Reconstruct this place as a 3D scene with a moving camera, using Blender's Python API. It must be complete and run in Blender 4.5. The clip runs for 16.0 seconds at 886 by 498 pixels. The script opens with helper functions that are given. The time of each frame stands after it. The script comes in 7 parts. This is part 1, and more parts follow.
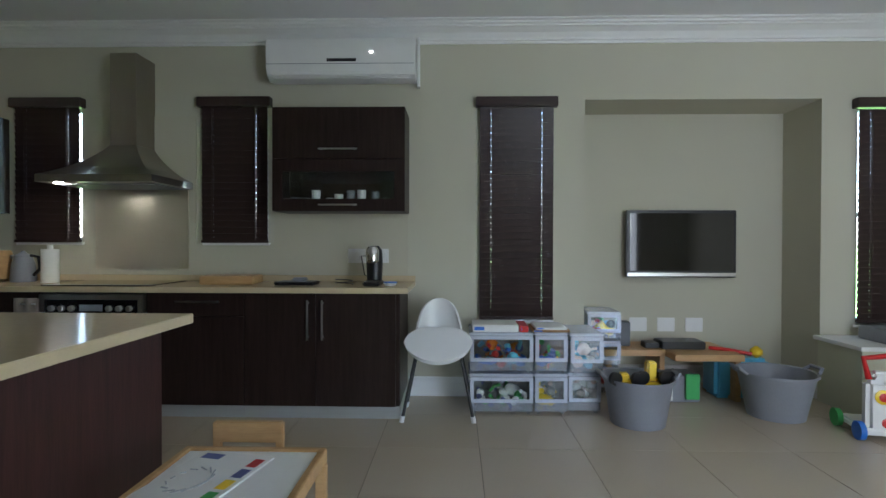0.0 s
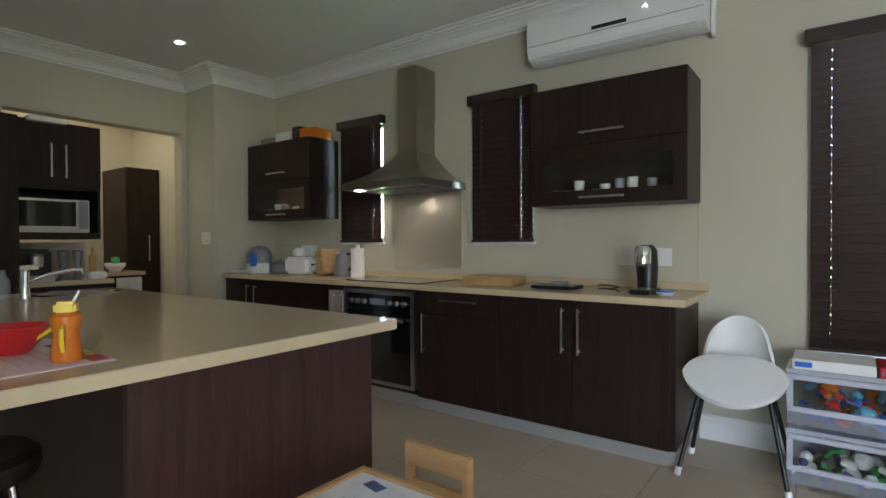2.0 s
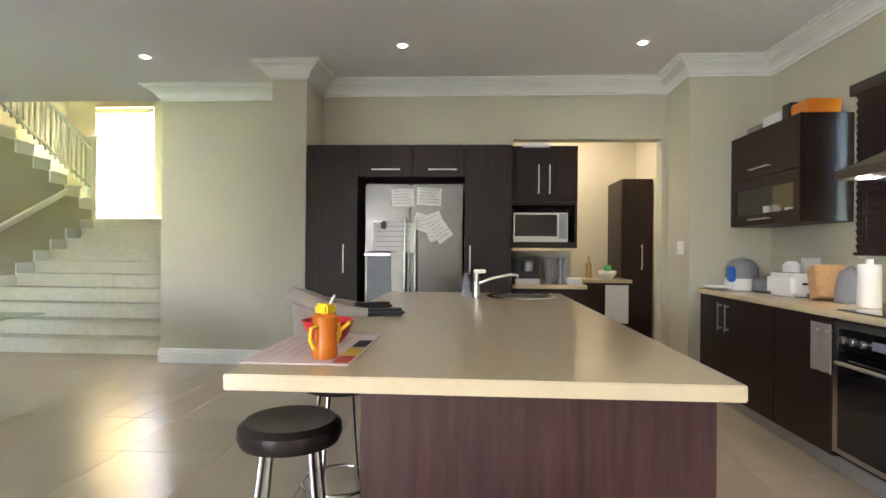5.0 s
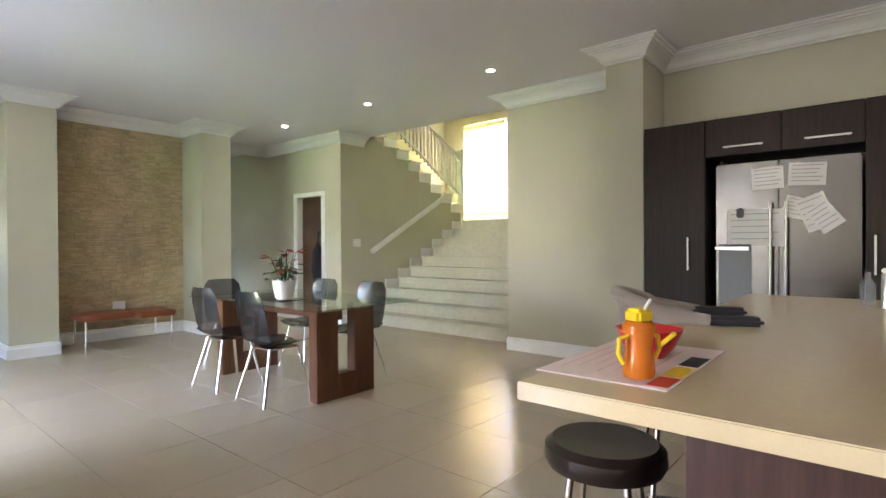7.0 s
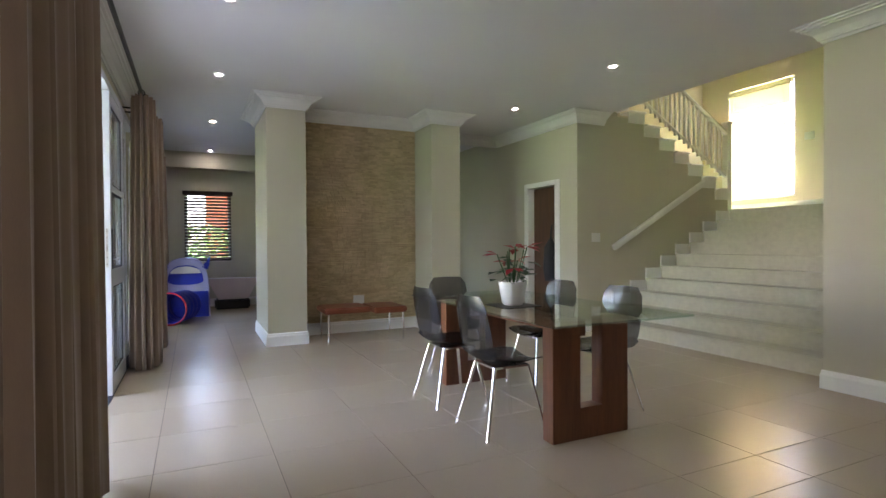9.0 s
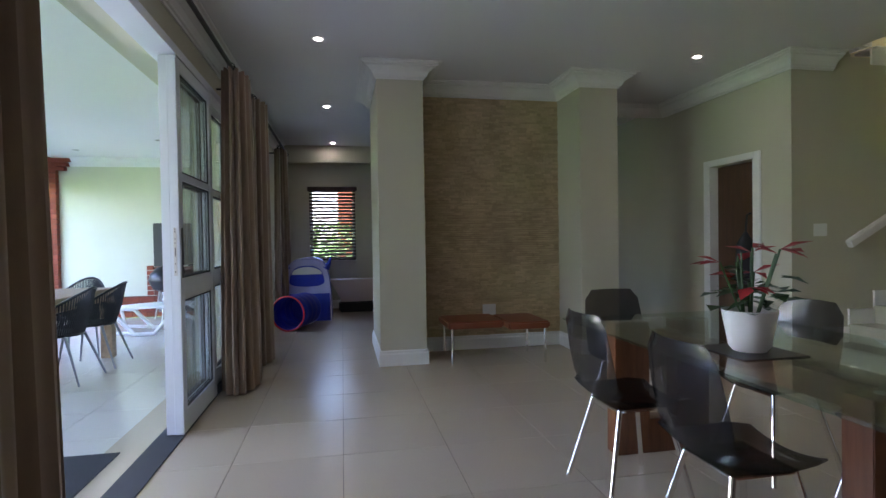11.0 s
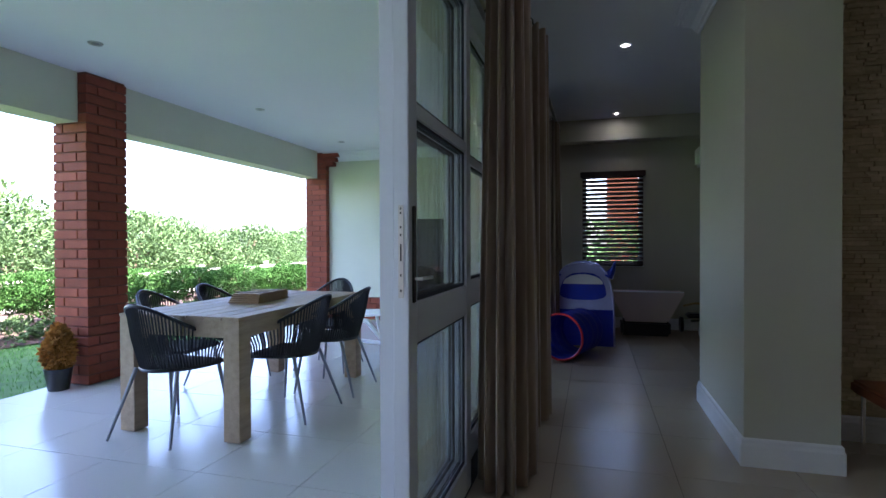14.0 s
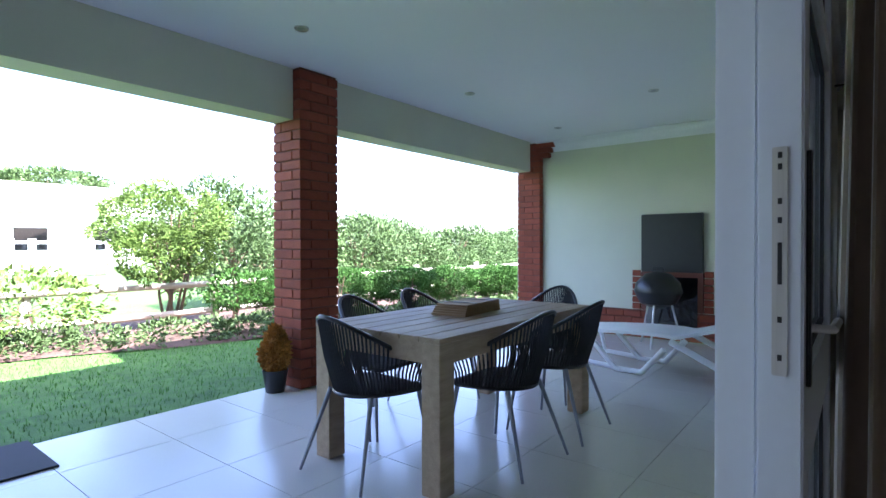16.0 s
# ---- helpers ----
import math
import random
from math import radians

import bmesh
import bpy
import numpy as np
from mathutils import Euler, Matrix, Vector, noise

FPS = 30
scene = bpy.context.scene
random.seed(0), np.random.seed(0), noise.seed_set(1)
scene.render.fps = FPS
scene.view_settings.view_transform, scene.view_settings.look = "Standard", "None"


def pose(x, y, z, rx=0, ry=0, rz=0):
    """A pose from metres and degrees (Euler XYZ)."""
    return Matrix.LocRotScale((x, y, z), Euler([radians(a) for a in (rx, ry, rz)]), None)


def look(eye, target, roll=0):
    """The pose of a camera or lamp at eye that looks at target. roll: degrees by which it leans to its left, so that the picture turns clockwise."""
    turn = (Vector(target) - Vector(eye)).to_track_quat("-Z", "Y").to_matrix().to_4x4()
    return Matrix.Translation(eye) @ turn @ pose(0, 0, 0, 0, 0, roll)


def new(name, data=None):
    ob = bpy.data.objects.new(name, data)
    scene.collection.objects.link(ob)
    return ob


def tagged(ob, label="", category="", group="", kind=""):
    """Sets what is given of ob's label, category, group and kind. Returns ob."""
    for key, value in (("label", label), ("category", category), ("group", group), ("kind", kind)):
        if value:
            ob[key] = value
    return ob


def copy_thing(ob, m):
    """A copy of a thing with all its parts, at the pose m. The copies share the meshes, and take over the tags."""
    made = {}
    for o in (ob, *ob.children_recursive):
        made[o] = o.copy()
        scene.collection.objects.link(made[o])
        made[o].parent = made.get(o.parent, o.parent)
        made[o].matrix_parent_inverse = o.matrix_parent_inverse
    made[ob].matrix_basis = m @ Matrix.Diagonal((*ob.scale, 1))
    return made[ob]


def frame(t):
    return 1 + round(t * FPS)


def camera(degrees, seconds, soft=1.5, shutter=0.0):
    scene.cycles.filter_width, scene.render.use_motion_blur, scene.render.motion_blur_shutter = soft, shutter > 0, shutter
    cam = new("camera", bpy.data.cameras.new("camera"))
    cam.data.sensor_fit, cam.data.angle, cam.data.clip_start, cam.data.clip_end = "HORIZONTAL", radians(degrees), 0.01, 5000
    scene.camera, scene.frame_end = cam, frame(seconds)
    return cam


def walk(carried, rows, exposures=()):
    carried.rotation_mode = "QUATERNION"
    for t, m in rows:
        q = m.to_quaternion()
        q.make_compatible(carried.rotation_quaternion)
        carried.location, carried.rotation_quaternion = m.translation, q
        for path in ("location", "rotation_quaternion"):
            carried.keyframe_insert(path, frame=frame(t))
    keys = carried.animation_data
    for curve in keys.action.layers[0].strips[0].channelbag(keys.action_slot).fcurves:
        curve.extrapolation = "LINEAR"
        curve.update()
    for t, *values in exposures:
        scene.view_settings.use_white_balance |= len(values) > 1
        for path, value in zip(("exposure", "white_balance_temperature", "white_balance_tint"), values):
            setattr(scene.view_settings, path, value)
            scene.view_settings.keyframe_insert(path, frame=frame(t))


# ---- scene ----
cam = camera(80.3, 16.0)
PATH = [
    (0.0, -0.175, 1.074, 1.199, 89.39, -0.13, 1.51),
    (0.5, -0.098, 1.212, 1.194, 89.47, -0.06, 9.38),
    (1.0, -0.063, 1.357, 1.175, 89.48, -0.07, 17.25),
    (1.5, 0.033, 1.518, 1.194, 89.29, 0.16, 26.55),
    (2.0, 0.095, 1.695, 1.207, 89.16, 0.31, 36.54),
    (2.5, 0.079, 1.859, 1.174, 89.64, 0.22, 49.07),
    (3.0, 0.020, 2.011, 1.154, 89.73, 0.18, 57.57),
    (3.5, -0.016, 2.170, 1.158, 89.77, 0.22, 66.67),
    (3.7, -0.018, 2.245, 1.163, 89.66, 0.11, 70.20),
    (5.8, -0.056, 2.669, 1.225, 89.84, 0.02, 108.17),
    (6.0, -0.159, 2.645, 1.223, 89.60, 0.36, 112.09),
    (6.5, -0.231, 2.669, 1.207, 89.64, 0.32, 121.99),
    (7.0, -0.292, 2.611, 1.203, 89.58, 0.29, 129.88),
    (7.5, -0.393, 2.500, 1.214, 89.53, 0.35, 136.70),
    (8.0, -0.534, 2.336, 1.207, 89.45, 0.26, 142.46),
    (8.5, -0.737, 2.091, 1.209, 89.34, 0.31, 149.32),
    (9.0, -0.841, 1.814, 1.184, 89.35, 0.34, 154.60),
    (9.2, -0.880, 1.694, 1.179, 89.41, 0.20, 156.10),
    (11.3, -1.270, 0.305, 1.212, 89.07, 0.71, 171.90),
    (11.5, -1.262, 0.129, 1.211, 89.15, 0.48, 173.96),
    (12.0, -1.242, -0.234, 1.202, 89.12, 0.65, 179.74),
    (12.5, -1.204, -0.558, 1.194, 89.17, 0.64, 184.57),
    (13.0, -1.129, -0.864, 1.202, 89.20, 0.49, 189.73),
    (13.5, -0.985, -1.137, 1.191, 89.28, 0.36, 193.37),
    (14.0, -0.830, -1.379, 1.188, 89.40, 0.15, 195.91),
    (14.5, -0.654, -1.622, 1.188, 89.42, 0.11, 200.63),
    (15.0, -0.491, -1.816, 1.180, 89.49, -0.07, 206.10),
    (15.5, -0.373, -1.997, 1.182, 89.50, -0.15, 210.65),
    (16.0, -0.315, -2.156, 1.185, 89.52, 0.11, 218.24),
]
EXPO = [(0.0, 4.35, 5800, 12), (1.5, 4.42, 5900, 15), (2.5, 5.35, 6450, 18), (3.5, 6.05, 6400, 20), (6.0, 5.98, 6450, 24), (7.0, 5.85, 6650, 26), (8.0, 5.66, 6650, 28), (9.0, 5.25, 6550, 29),
        (11.5, 4.3, 6000, 28), (12.5, 4.0, 5850, 28), (14.0, 3.45, 5700, 26), (16.0, 3.1, 5650, 25)]
walk(cam, [(t, pose(x, y, z, rx, ry, rz)) for t, x, y, z, rx, ry, rz in PATH], EXPO)

# ---- sky, sun, lamps ----
world = bpy.data.worlds.new("sky")
scene.world = world
world.use_nodes = True
wn = world.node_tree.nodes
sky = wn.new("ShaderNodeTexSky")
sky.sky_type, sky.sun_disc = "NISHITA", False
sky.sun_elevation, sky.sun_rotation = radians(60), radians(275)
sky.dust_density = 2.5
wn["Background"].inputs["Strength"].default_value = 0.15
world.node_tree.links.new(sky.outputs[0], wn["Background"].inputs[0])
sun_data = bpy.data.lights.new("sun", "SUN")
sun_data.energy, sun_data.angle, sun_data.color = 5.0, radians(0.5), (1.0, 0.95, 0.87)
sun_ob = new("sun", sun_data)
sun_ob.matrix_world = look((0, 0, 0), (0.5, -0.06, -0.87))


def area_light(name, x, y, z, target, w, h, watts, color=(0.93, 0.97, 1.0)):
    d = bpy.data.lights.new(name, "AREA")
    d.shape, d.size, d.size_y, d.energy, d.color = "RECTANGLE", w, h, watts, color
    o = new(name, d)
    o.matrix_world = look((x, y, z), target)
    return o


area_light("daylight_lounge", 2.2, 0.32, 1.25, (2.4, 3, 1.25), 1.9, 2.2, 3.3)
area_light("daylight_terrace_door", 0.06, -2.0, 1.25, (-3, -2.0, 1.25), 2.2, 2.3, 0.45)
area_light("daylight_playroom_door", -0.02, -6.3, 1.2, (-3, -6.3, 1.2), 1.6, 2.1, 0.06)
area_light("daylight_stair", -9.65, -3.98, 2.88, (-5.5, -3.98, 2.88), 1.04, 1.8, 1.1, (1.0, 0.93, 0.78))
# Added warm fill under the pantry ceiling; its real source is unseen.
area_light("pantry_fill", -6.3, 3.75, 2.82, (-6.3, 3.75, 0), 0.8, 0.8, 0.4, (1.0, 0.92, 0.68))

# ---- materials ----


def mat(name, col, rough=0.5, metal=0.0, var=0.12, scale=3.0, bump=0.0, bscale=80.0, stretch=(1, 1, 1), col2=None,
        trans=0.0, alpha=1.0, spec=0.5, rvar=0.1, per_object=0.0, emit=None, emit_s=0.0, sheen=0.0, fine=0.35, coat=0.0):
    m = bpy.data.materials.new(name)
    m.use_nodes = True
    nt = m.node_tree
    N, L = nt.nodes, nt.links
    b = N["Principled BSDF"]
    c = (*col, 1)
    b.inputs["Metallic"].default_value = metal
    b.inputs["Roughness"].default_value = rough
    b.inputs["Specular IOR Level"].default_value = spec
    b.inputs["Transmission Weight"].default_value = trans
    b.inputs["Alpha"].default_value = alpha
    b.inputs["Sheen Weight"].default_value = sheen
    b.inputs["Coat Weight"].default_value = coat
    if emit:
        b.inputs["Emission Color"].default_value = (*emit, 1)
        b.inputs["Emission Strength"].default_value = emit_s
    tc = N.new("ShaderNodeTexCoord")
    mp = N.new("ShaderNodeMapping")
    mp.inputs["Scale"].default_value = stretch
    L.new(tc.outputs["Object"], mp.inputs["Vector"])
    n1 = N.new("ShaderNodeTexNoise")
    n1.inputs["Scale"].default_value = scale
    n1.inputs["Detail"].default_value = 6
    L.new(mp.outputs[0], n1.inputs["Vector"])
    n2 = N.new("ShaderNodeTexNoise")
    n2.inputs["Scale"].default_value = bscale
    n2.inputs["Detail"].default_value = 4
    L.new(mp.outputs[0], n2.inputs["Vector"])
    mixf = N.new("ShaderNodeMix")
    mixf.data_type = "FLOAT"
    mixf.inputs[0].default_value = fine
    L.new(n1.outputs["Fac"], mixf.inputs[2])
    L.new(n2.outputs["Fac"], mixf.inputs[3])
    ramp = N.new("ShaderNodeMapRange")
    ramp.inputs[1].default_value, ramp.inputs[2].default_value = 0.3, 0.7
    L.new(mixf.outputs[0], ramp.inputs[0])
    mc = N.new("ShaderNodeMix")
    mc.data_type = "RGBA"
    lo = tuple(max(0, v * (1 - var)) for v in col)
    hi = col2 if col2 else tuple(min(1, v * (1 + var)) for v in col)
    mc.inputs[6].default_value, mc.inputs[7].default_value = (*lo, 1), (*hi, 1)
    L.new(ramp.outputs[0], mc.inputs[0])
    out = mc.outputs[2]
    if per_object:
        oi = N.new("ShaderNodeObjectInfo")
        hv = N.new("ShaderNodeHueSaturation")
        mr = N.new("ShaderNodeMapRange")
        mr.inputs[3].default_value, mr.inputs[4].default_value = 1 - per_object, 1 + per_object
        L.new(oi.outputs["Random"], mr.inputs[0])
        L.new(mr.outputs[0], hv.inputs["Value"])
        L.new(out, hv.inputs["Color"])
        out = hv.outputs[0]
    L.new(out, b.inputs["Base Color"])
    rr = N.new("ShaderNodeMapRange")
    rr.inputs[3].default_value, rr.inputs[4].default_value = max(0.0, rough * (1 - rvar)), min(1.0, rough * (1 + rvar))
    L.new(n1.outputs["Fac"], rr.inputs[0])
    L.new(rr.outputs[0], b.inputs["Roughness"])
    if bump:
        bp = N.new("ShaderNodeBump")
        bp.inputs["Strength"].default_value = bump
        bp.inputs["Distance"].default_value = 0.01
        L.new(n2.outputs["Fac"], bp.inputs["Height"])
        L.new(bp.outputs[0], b.inputs["Normal"])
    return m


def island_var(m, amount):
    """Each joined piece takes its own shade."""
    N, L = m.node_tree.nodes, m.node_tree.links
    b = N["Principled BSDF"]
    src = b.inputs["Base Color"].links[0].from_socket
    g = N.new("ShaderNodeNewGeometry")
    mr = N.new("ShaderNodeMapRange")
    mr.inputs[3].default_value, mr.inputs[4].default_value = 1 - amount, 1 + amount
    hv = N.new("ShaderNodeHueSaturation")
    L.new(g.outputs["Random Per Island"], mr.inputs[0])
    L.new(mr.outputs[0], hv.inputs["Value"])
    L.new(src, hv.inputs["Color"])
    L.new(hv.outputs[0], b.inputs["Base Color"])
    return m


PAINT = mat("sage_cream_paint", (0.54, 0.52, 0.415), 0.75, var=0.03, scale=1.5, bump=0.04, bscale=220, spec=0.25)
# Lighter, warmer copy of PAINT: the pantry's and stair hall's warm light as colour.
PAINT_WARM_LIT = mat("warm_lit_paint", (0.68, 0.62, 0.48), 0.75, var=0.03, scale=1.5, bump=0.04, bscale=220, spec=0.25)
PAINT_EXT = mat("terrace_paint", (0.62, 0.62, 0.48), 0.8, var=0.05, scale=2, bump=0.08, bscale=150, spec=0.2)
CEIL = mat("ceiling_white", (0.80, 0.80, 0.80), 0.85, var=0.015, scale=1.2, bump=0.02, bscale=200, spec=0.2)
WHITE = mat("white_enamel", (0.82, 0.82, 0.80), 0.4, var=0.03, scale=6, bump=0.02, bscale=60)
WHITE_P = mat("white_plastic", (0.80, 0.80, 0.79), 0.3, var=0.02, scale=9, bump=0.01, bscale=90)
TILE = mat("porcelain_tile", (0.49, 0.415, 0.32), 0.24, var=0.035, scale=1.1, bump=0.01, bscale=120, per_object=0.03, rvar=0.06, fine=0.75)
# Base colour raised above TILE to carry the sky's reflection outdoors.
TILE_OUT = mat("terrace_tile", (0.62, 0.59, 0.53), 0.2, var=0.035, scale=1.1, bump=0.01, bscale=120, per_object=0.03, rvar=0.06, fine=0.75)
GROUT = mat("grout", (0.17, 0.14, 0.11), 0.9, var=0.15, scale=20)
ESPRESSO = mat("espresso_wood", (0.020, 0.011, 0.009), 0.4, spec=0.28, var=0.45, scale=5, stretch=(9, 9, 0.5), bump=0.06, bscale=24, rvar=0.2, col2=(0.034, 0.019, 0.015))
ISLWOOD = mat("mahogany_veneer", (0.045, 0.018, 0.016), 0.36, var=0.4, scale=4, stretch=(1, 9, 0.6), bump=0.05, bscale=18, col2=(0.075, 0.03, 0.026))
QUARTZ = mat("cream_quartz", (0.60, 0.485, 0.31), 0.16, var=0.05, scale=30, bump=0.0, bscale=260, fine=0.6)
# Browner and darker than STEEL: the cabinets' reflection is put into the colour.
HOODM = mat("hood_steel_dark_reflection", (0.36, 0.33, 0.29), 0.32, 1.0, var=0.06, scale=3, stretch=(60, 60, 1), bump=0.02, bscale=6)
STEEL = mat("brushed_steel", (0.55, 0.54, 0.52), 0.3, 1.0, var=0.06, scale=3, stretch=(60, 60, 1), bump=0.02, bscale=6)
FRIDGE = mat("fridge_steel", (0.14, 0.136, 0.128), 0.24, 1.0, var=0.05, scale=3, stretch=(1, 60, 1), bump=0.01, bscale=6)
PLINTHM = mat("satin_aluminium_plinth", (0.42, 0.42, 0.40), 0.38, 0.3, var=0.06, scale=3, stretch=(1, 60, 60))
CHROME = mat("chrome", (0.8, 0.8, 0.8), 0.08, 1.0, var=0.02, scale=10)
BLACK = mat("black_plastic", (0.012, 0.012, 0.013), 0.35, var=0.2, scale=12, bump=0.02, bscale=120)
BLACKGL = mat("black_glass", (0.006, 0.006, 0.007), 0.05, var=0.1, scale=2, coat=0.3)
GREY = mat("grey_plastic", (0.23, 0.24, 0.27), 0.45, var=0.08, scale=6, bump=0.03, bscale=80)


def clear(name, tint, gloss_col=(1, 1, 1), rough=0.02, haze=0.0, haze_col=(0.8, 0.8, 0.8), ior=1.5):
    """Thin clear sheet: see-through tint, mirror gloss by Fresnel, and some milky haze."""
    m = bpy.data.materials.new(name)
    m.use_nodes = True
    N, L = m.node_tree.nodes, m.node_tree.links
    tr = N.new("ShaderNodeBsdfTransparent")
    tr.inputs[0].default_value = (*tint, 1)
    gl_ = N.new("ShaderNodeBsdfGlossy")
    gl_.inputs[0].default_value = (*gloss_col, 1)
    gl_.inputs["Roughness"].default_value = rough
    lw_ = N.new("ShaderNodeLayerWeight")
    lw_.inputs[0].default_value = 0.5
    pw_ = N.new("ShaderNodeMath")
    pw_.operation = "POWER"
    pw_.inputs[1].default_value = 5.0
    L.new(lw_.outputs["Facing"], pw_.inputs[0])
    f0 = ((ior - 1) / (ior + 1)) ** 2
    fr_ = N.new("ShaderNodeMapRange")
    fr_.inputs[3].default_value, fr_.inputs[4].default_value = f0, 0.85
    L.new(pw_.outputs[0], fr_.inputs[0])
    base = tr.outputs[0]
    if haze:
        df = N["Principled BSDF"]
        df.inputs["Base Color"].default_value = (*haze_col, 1)
        df.inputs["Roughness"].default_value = 0.5
        nz = N.new("ShaderNodeTexNoise")
        nz.inputs["Scale"].default_value = 7
        mr = N.new("ShaderNodeMapRange")
        mr.inputs[3].default_value, mr.inputs[4].default_value = haze * 0.8, haze * 1.2
        L.new(nz.outputs["Fac"], mr.inputs[0])
        mh = N.new("ShaderNodeMixShader")
        L.new(mr.outputs[0], mh.inputs[0])
        L.new(tr.outputs[0], mh.inputs[1])
        L.new(df.outputs[0], mh.inputs[2])
        base = mh.outputs[0]
    mx = N.new("ShaderNodeMixShader")
    L.new(fr_.outputs[0], mx.inputs[0])
    L.new(base, mx.inputs[1])
    L.new(gl_.outputs[0], mx.inputs[2])
    L.new(mx.outputs[0], N["Material Output"].inputs[0])
    return m


GLASS = clear("clear_glass", (0.96, 0.98, 0.97))
TABGLASS = clear("tinted_table_glass", (0.80, 0.88, 0.85))
SMOKE = clear("smoked_plastic", (0.56, 0.55, 0.55), (0.55, 0.55, 0.55), rough=0.1, haze=0.14, haze_col=(0.03, 0.03, 0.035))
FROST = clear("clear_polypropylene", (0.92, 0.94, 0.96), rough=0.15, haze=0.16, haze_col=(0.78, 0.82, 0.9))
FROSTF = clear("pale_polypropylene_frame", (0.9, 0.92, 0.96), rough=0.2, haze=0.55, haze_col=(0.74, 0.78, 0.88))
BLIND = mat("dark_wood_slat", (0.030, 0.016, 0.014), 0.42, var=0.3, scale=5, stretch=(0.6, 9, 9), bump=0.04, bscale=20, per_object=0.12)
BLINDW = bpy.data.materials.new("white_translucent_slat")
BLINDW.use_nodes = True
nt_ = BLINDW.node_tree
nt_.nodes["Principled BSDF"].inputs["Base Color"].default_value = (0.82, 0.78, 0.62, 1)
tl_ = nt_.nodes.new("ShaderNodeBsdfTranslucent")
tl_.inputs["Color"].default_value = (0.5, 0.44, 0.32, 1)
mx_ = nt_.nodes.new("ShaderNodeMixShader")
mx_.inputs[0].default_value = 0.6
nt_.links.new(nt_.nodes["Principled BSDF"].outputs[0], mx_.inputs[1])
nt_.links.new(tl_.outputs[0], mx_.inputs[2])
nt_.links.new(mx_.outputs[0], nt_.nodes["Material Output"].inputs[0])
OAK = mat("pine_wood", (0.52, 0.30, 0.12), 0.42, var=0.2, scale=4, stretch=(1, 7, 7), bump=0.04, bscale=20, col2=(0.6, 0.37, 0.17))
WALNUT = mat("red_walnut", (0.13, 0.045, 0.018), 0.35, var=0.35, scale=3, stretch=(5, 5, 0.5), bump=0.04, bscale=16, col2=(0.2, 0.075, 0.03))
TEAK = mat("weathered_teak", (0.34, 0.225, 0.13), 0.6, var=0.25, scale=4, stretch=(6, 0.6, 6), bump=0.08, bscale=25, per_object=0.1, col2=(0.42, 0.30, 0.19))
BENCHL = mat("rust_leather", (0.24, 0.07, 0.03), 0.45, var=0.15, scale=9, bump=0.1, bscale=90)
CARPET = mat("beige_carpet", (0.50, 0.48, 0.37), 0.95, var=0.1, scale=14, bump=0.35, bscale=260, spec=0.1, sheen=0.2)
STONE = island_var(mat("stacked_sandstone", (0.52, 0.41, 0.25), 0.9, var=0.2, scale=4, bump=0.35, bscale=60, spec=0.15), 0.14)
BRICK = mat("red_face_brick", (0.26, 0.065, 0.035), 0.75, var=0.2, scale=9, bump=0.25, bscale=70, per_object=0.16, spec=0.25)
MORTAR = mat("brick_joint", (0.17, 0.06, 0.04), 0.95, var=0.15, scale=30, bump=0.2, bscale=120)
CURTAIN = mat("taupe_curtain", (0.26, 0.185, 0.125), 0.6, var=0.12, scale=5, stretch=(4, 4, 0.3), bump=0.05, bscale=200, sheen=0.4)
FRAMEW = mat("white_aluminium", (0.62, 0.66, 0.72), 0.4, var=0.04, scale=4, bump=0.01, bscale=60)
RUBBER = mat("dark_gasket", (0.03, 0.035, 0.05), 0.6, var=0.1, scale=10)
LED = mat("lamp_face", (1, 1, 1), 0.5, emit=(1.0, 0.93, 0.8), emit_s=9.0)
LED_OFF = mat("lamp_glass_unlit", (0.5, 0.5, 0.5), 0.2, var=0.03)
BLUE = mat("blue_nylon", (0.015, 0.035, 0.42), 0.55, var=0.15, scale=6, bump=0.08, bscale=120)
LAVEN = mat("lavender_nylon", (0.42, 0.42, 0.66), 0.55, var=0.08, scale=6, bump=0.08, bscale=120)
RED = mat("red_plastic", (0.55, 0.02, 0.02), 0.3, var=0.1, scale=8)
ORANGE = mat("orange_plastic", (0.85, 0.24, 0.02), 0.25, var=0.08, scale=8, trans=0.25)
YELLOW = mat("yellow_plastic", (0.85, 0.58, 0.02), 0.3, var=0.06, scale=8)
GREEN = mat("green_plastic", (0.06, 0.40, 0.10), 0.35, var=0.1, scale=8)
BLUEP = mat("blue_plastic", (0.03, 0.16, 0.6), 0.35, var=0.1, scale=8)
CYANP = mat("pale_blue_plastic", (0.12, 0.45, 0.65), 0.35, var=0.1, scale=8)
PAPER = mat("paper", (0.78, 0.78, 0.76), 0.8, var=0.03, scale=8)
PINKP = mat("pale_pink_paper", (0.74, 0.62, 0.58), 0.5, var=0.04, scale=5)
INK = mat("printed_ink", (0.10, 0.12, 0.3), 0.7, var=0.1, scale=9)
GREYINK = mat("grey_ink", (0.4, 0.42, 0.45), 0.8, var=0.1, scale=9)
LEATHER = mat("black_brown_seat", (0.018, 0.012, 0.010), 0.33, var=0.3, scale=8, bump=0.08, bscale=110)
FABRIC = mat("taupe_fabric", (0.30, 0.25, 0.22), 0.9, var=0.12, scale=12, bump=0.2, bscale=220, sheen=0.3)
DARKFAB = mat("charcoal_fabric", (0.03, 0.03, 0.035), 0.8, var=0.15, scale=12, bump=0.15, bscale=200)
GRASS = mat("lawn_green", (0.06, 0.14, 0.03), 0.8, var=0.45, scale=9, bump=0.4, bscale=90, spec=0.2, col2=(0.10, 0.20, 0.045))
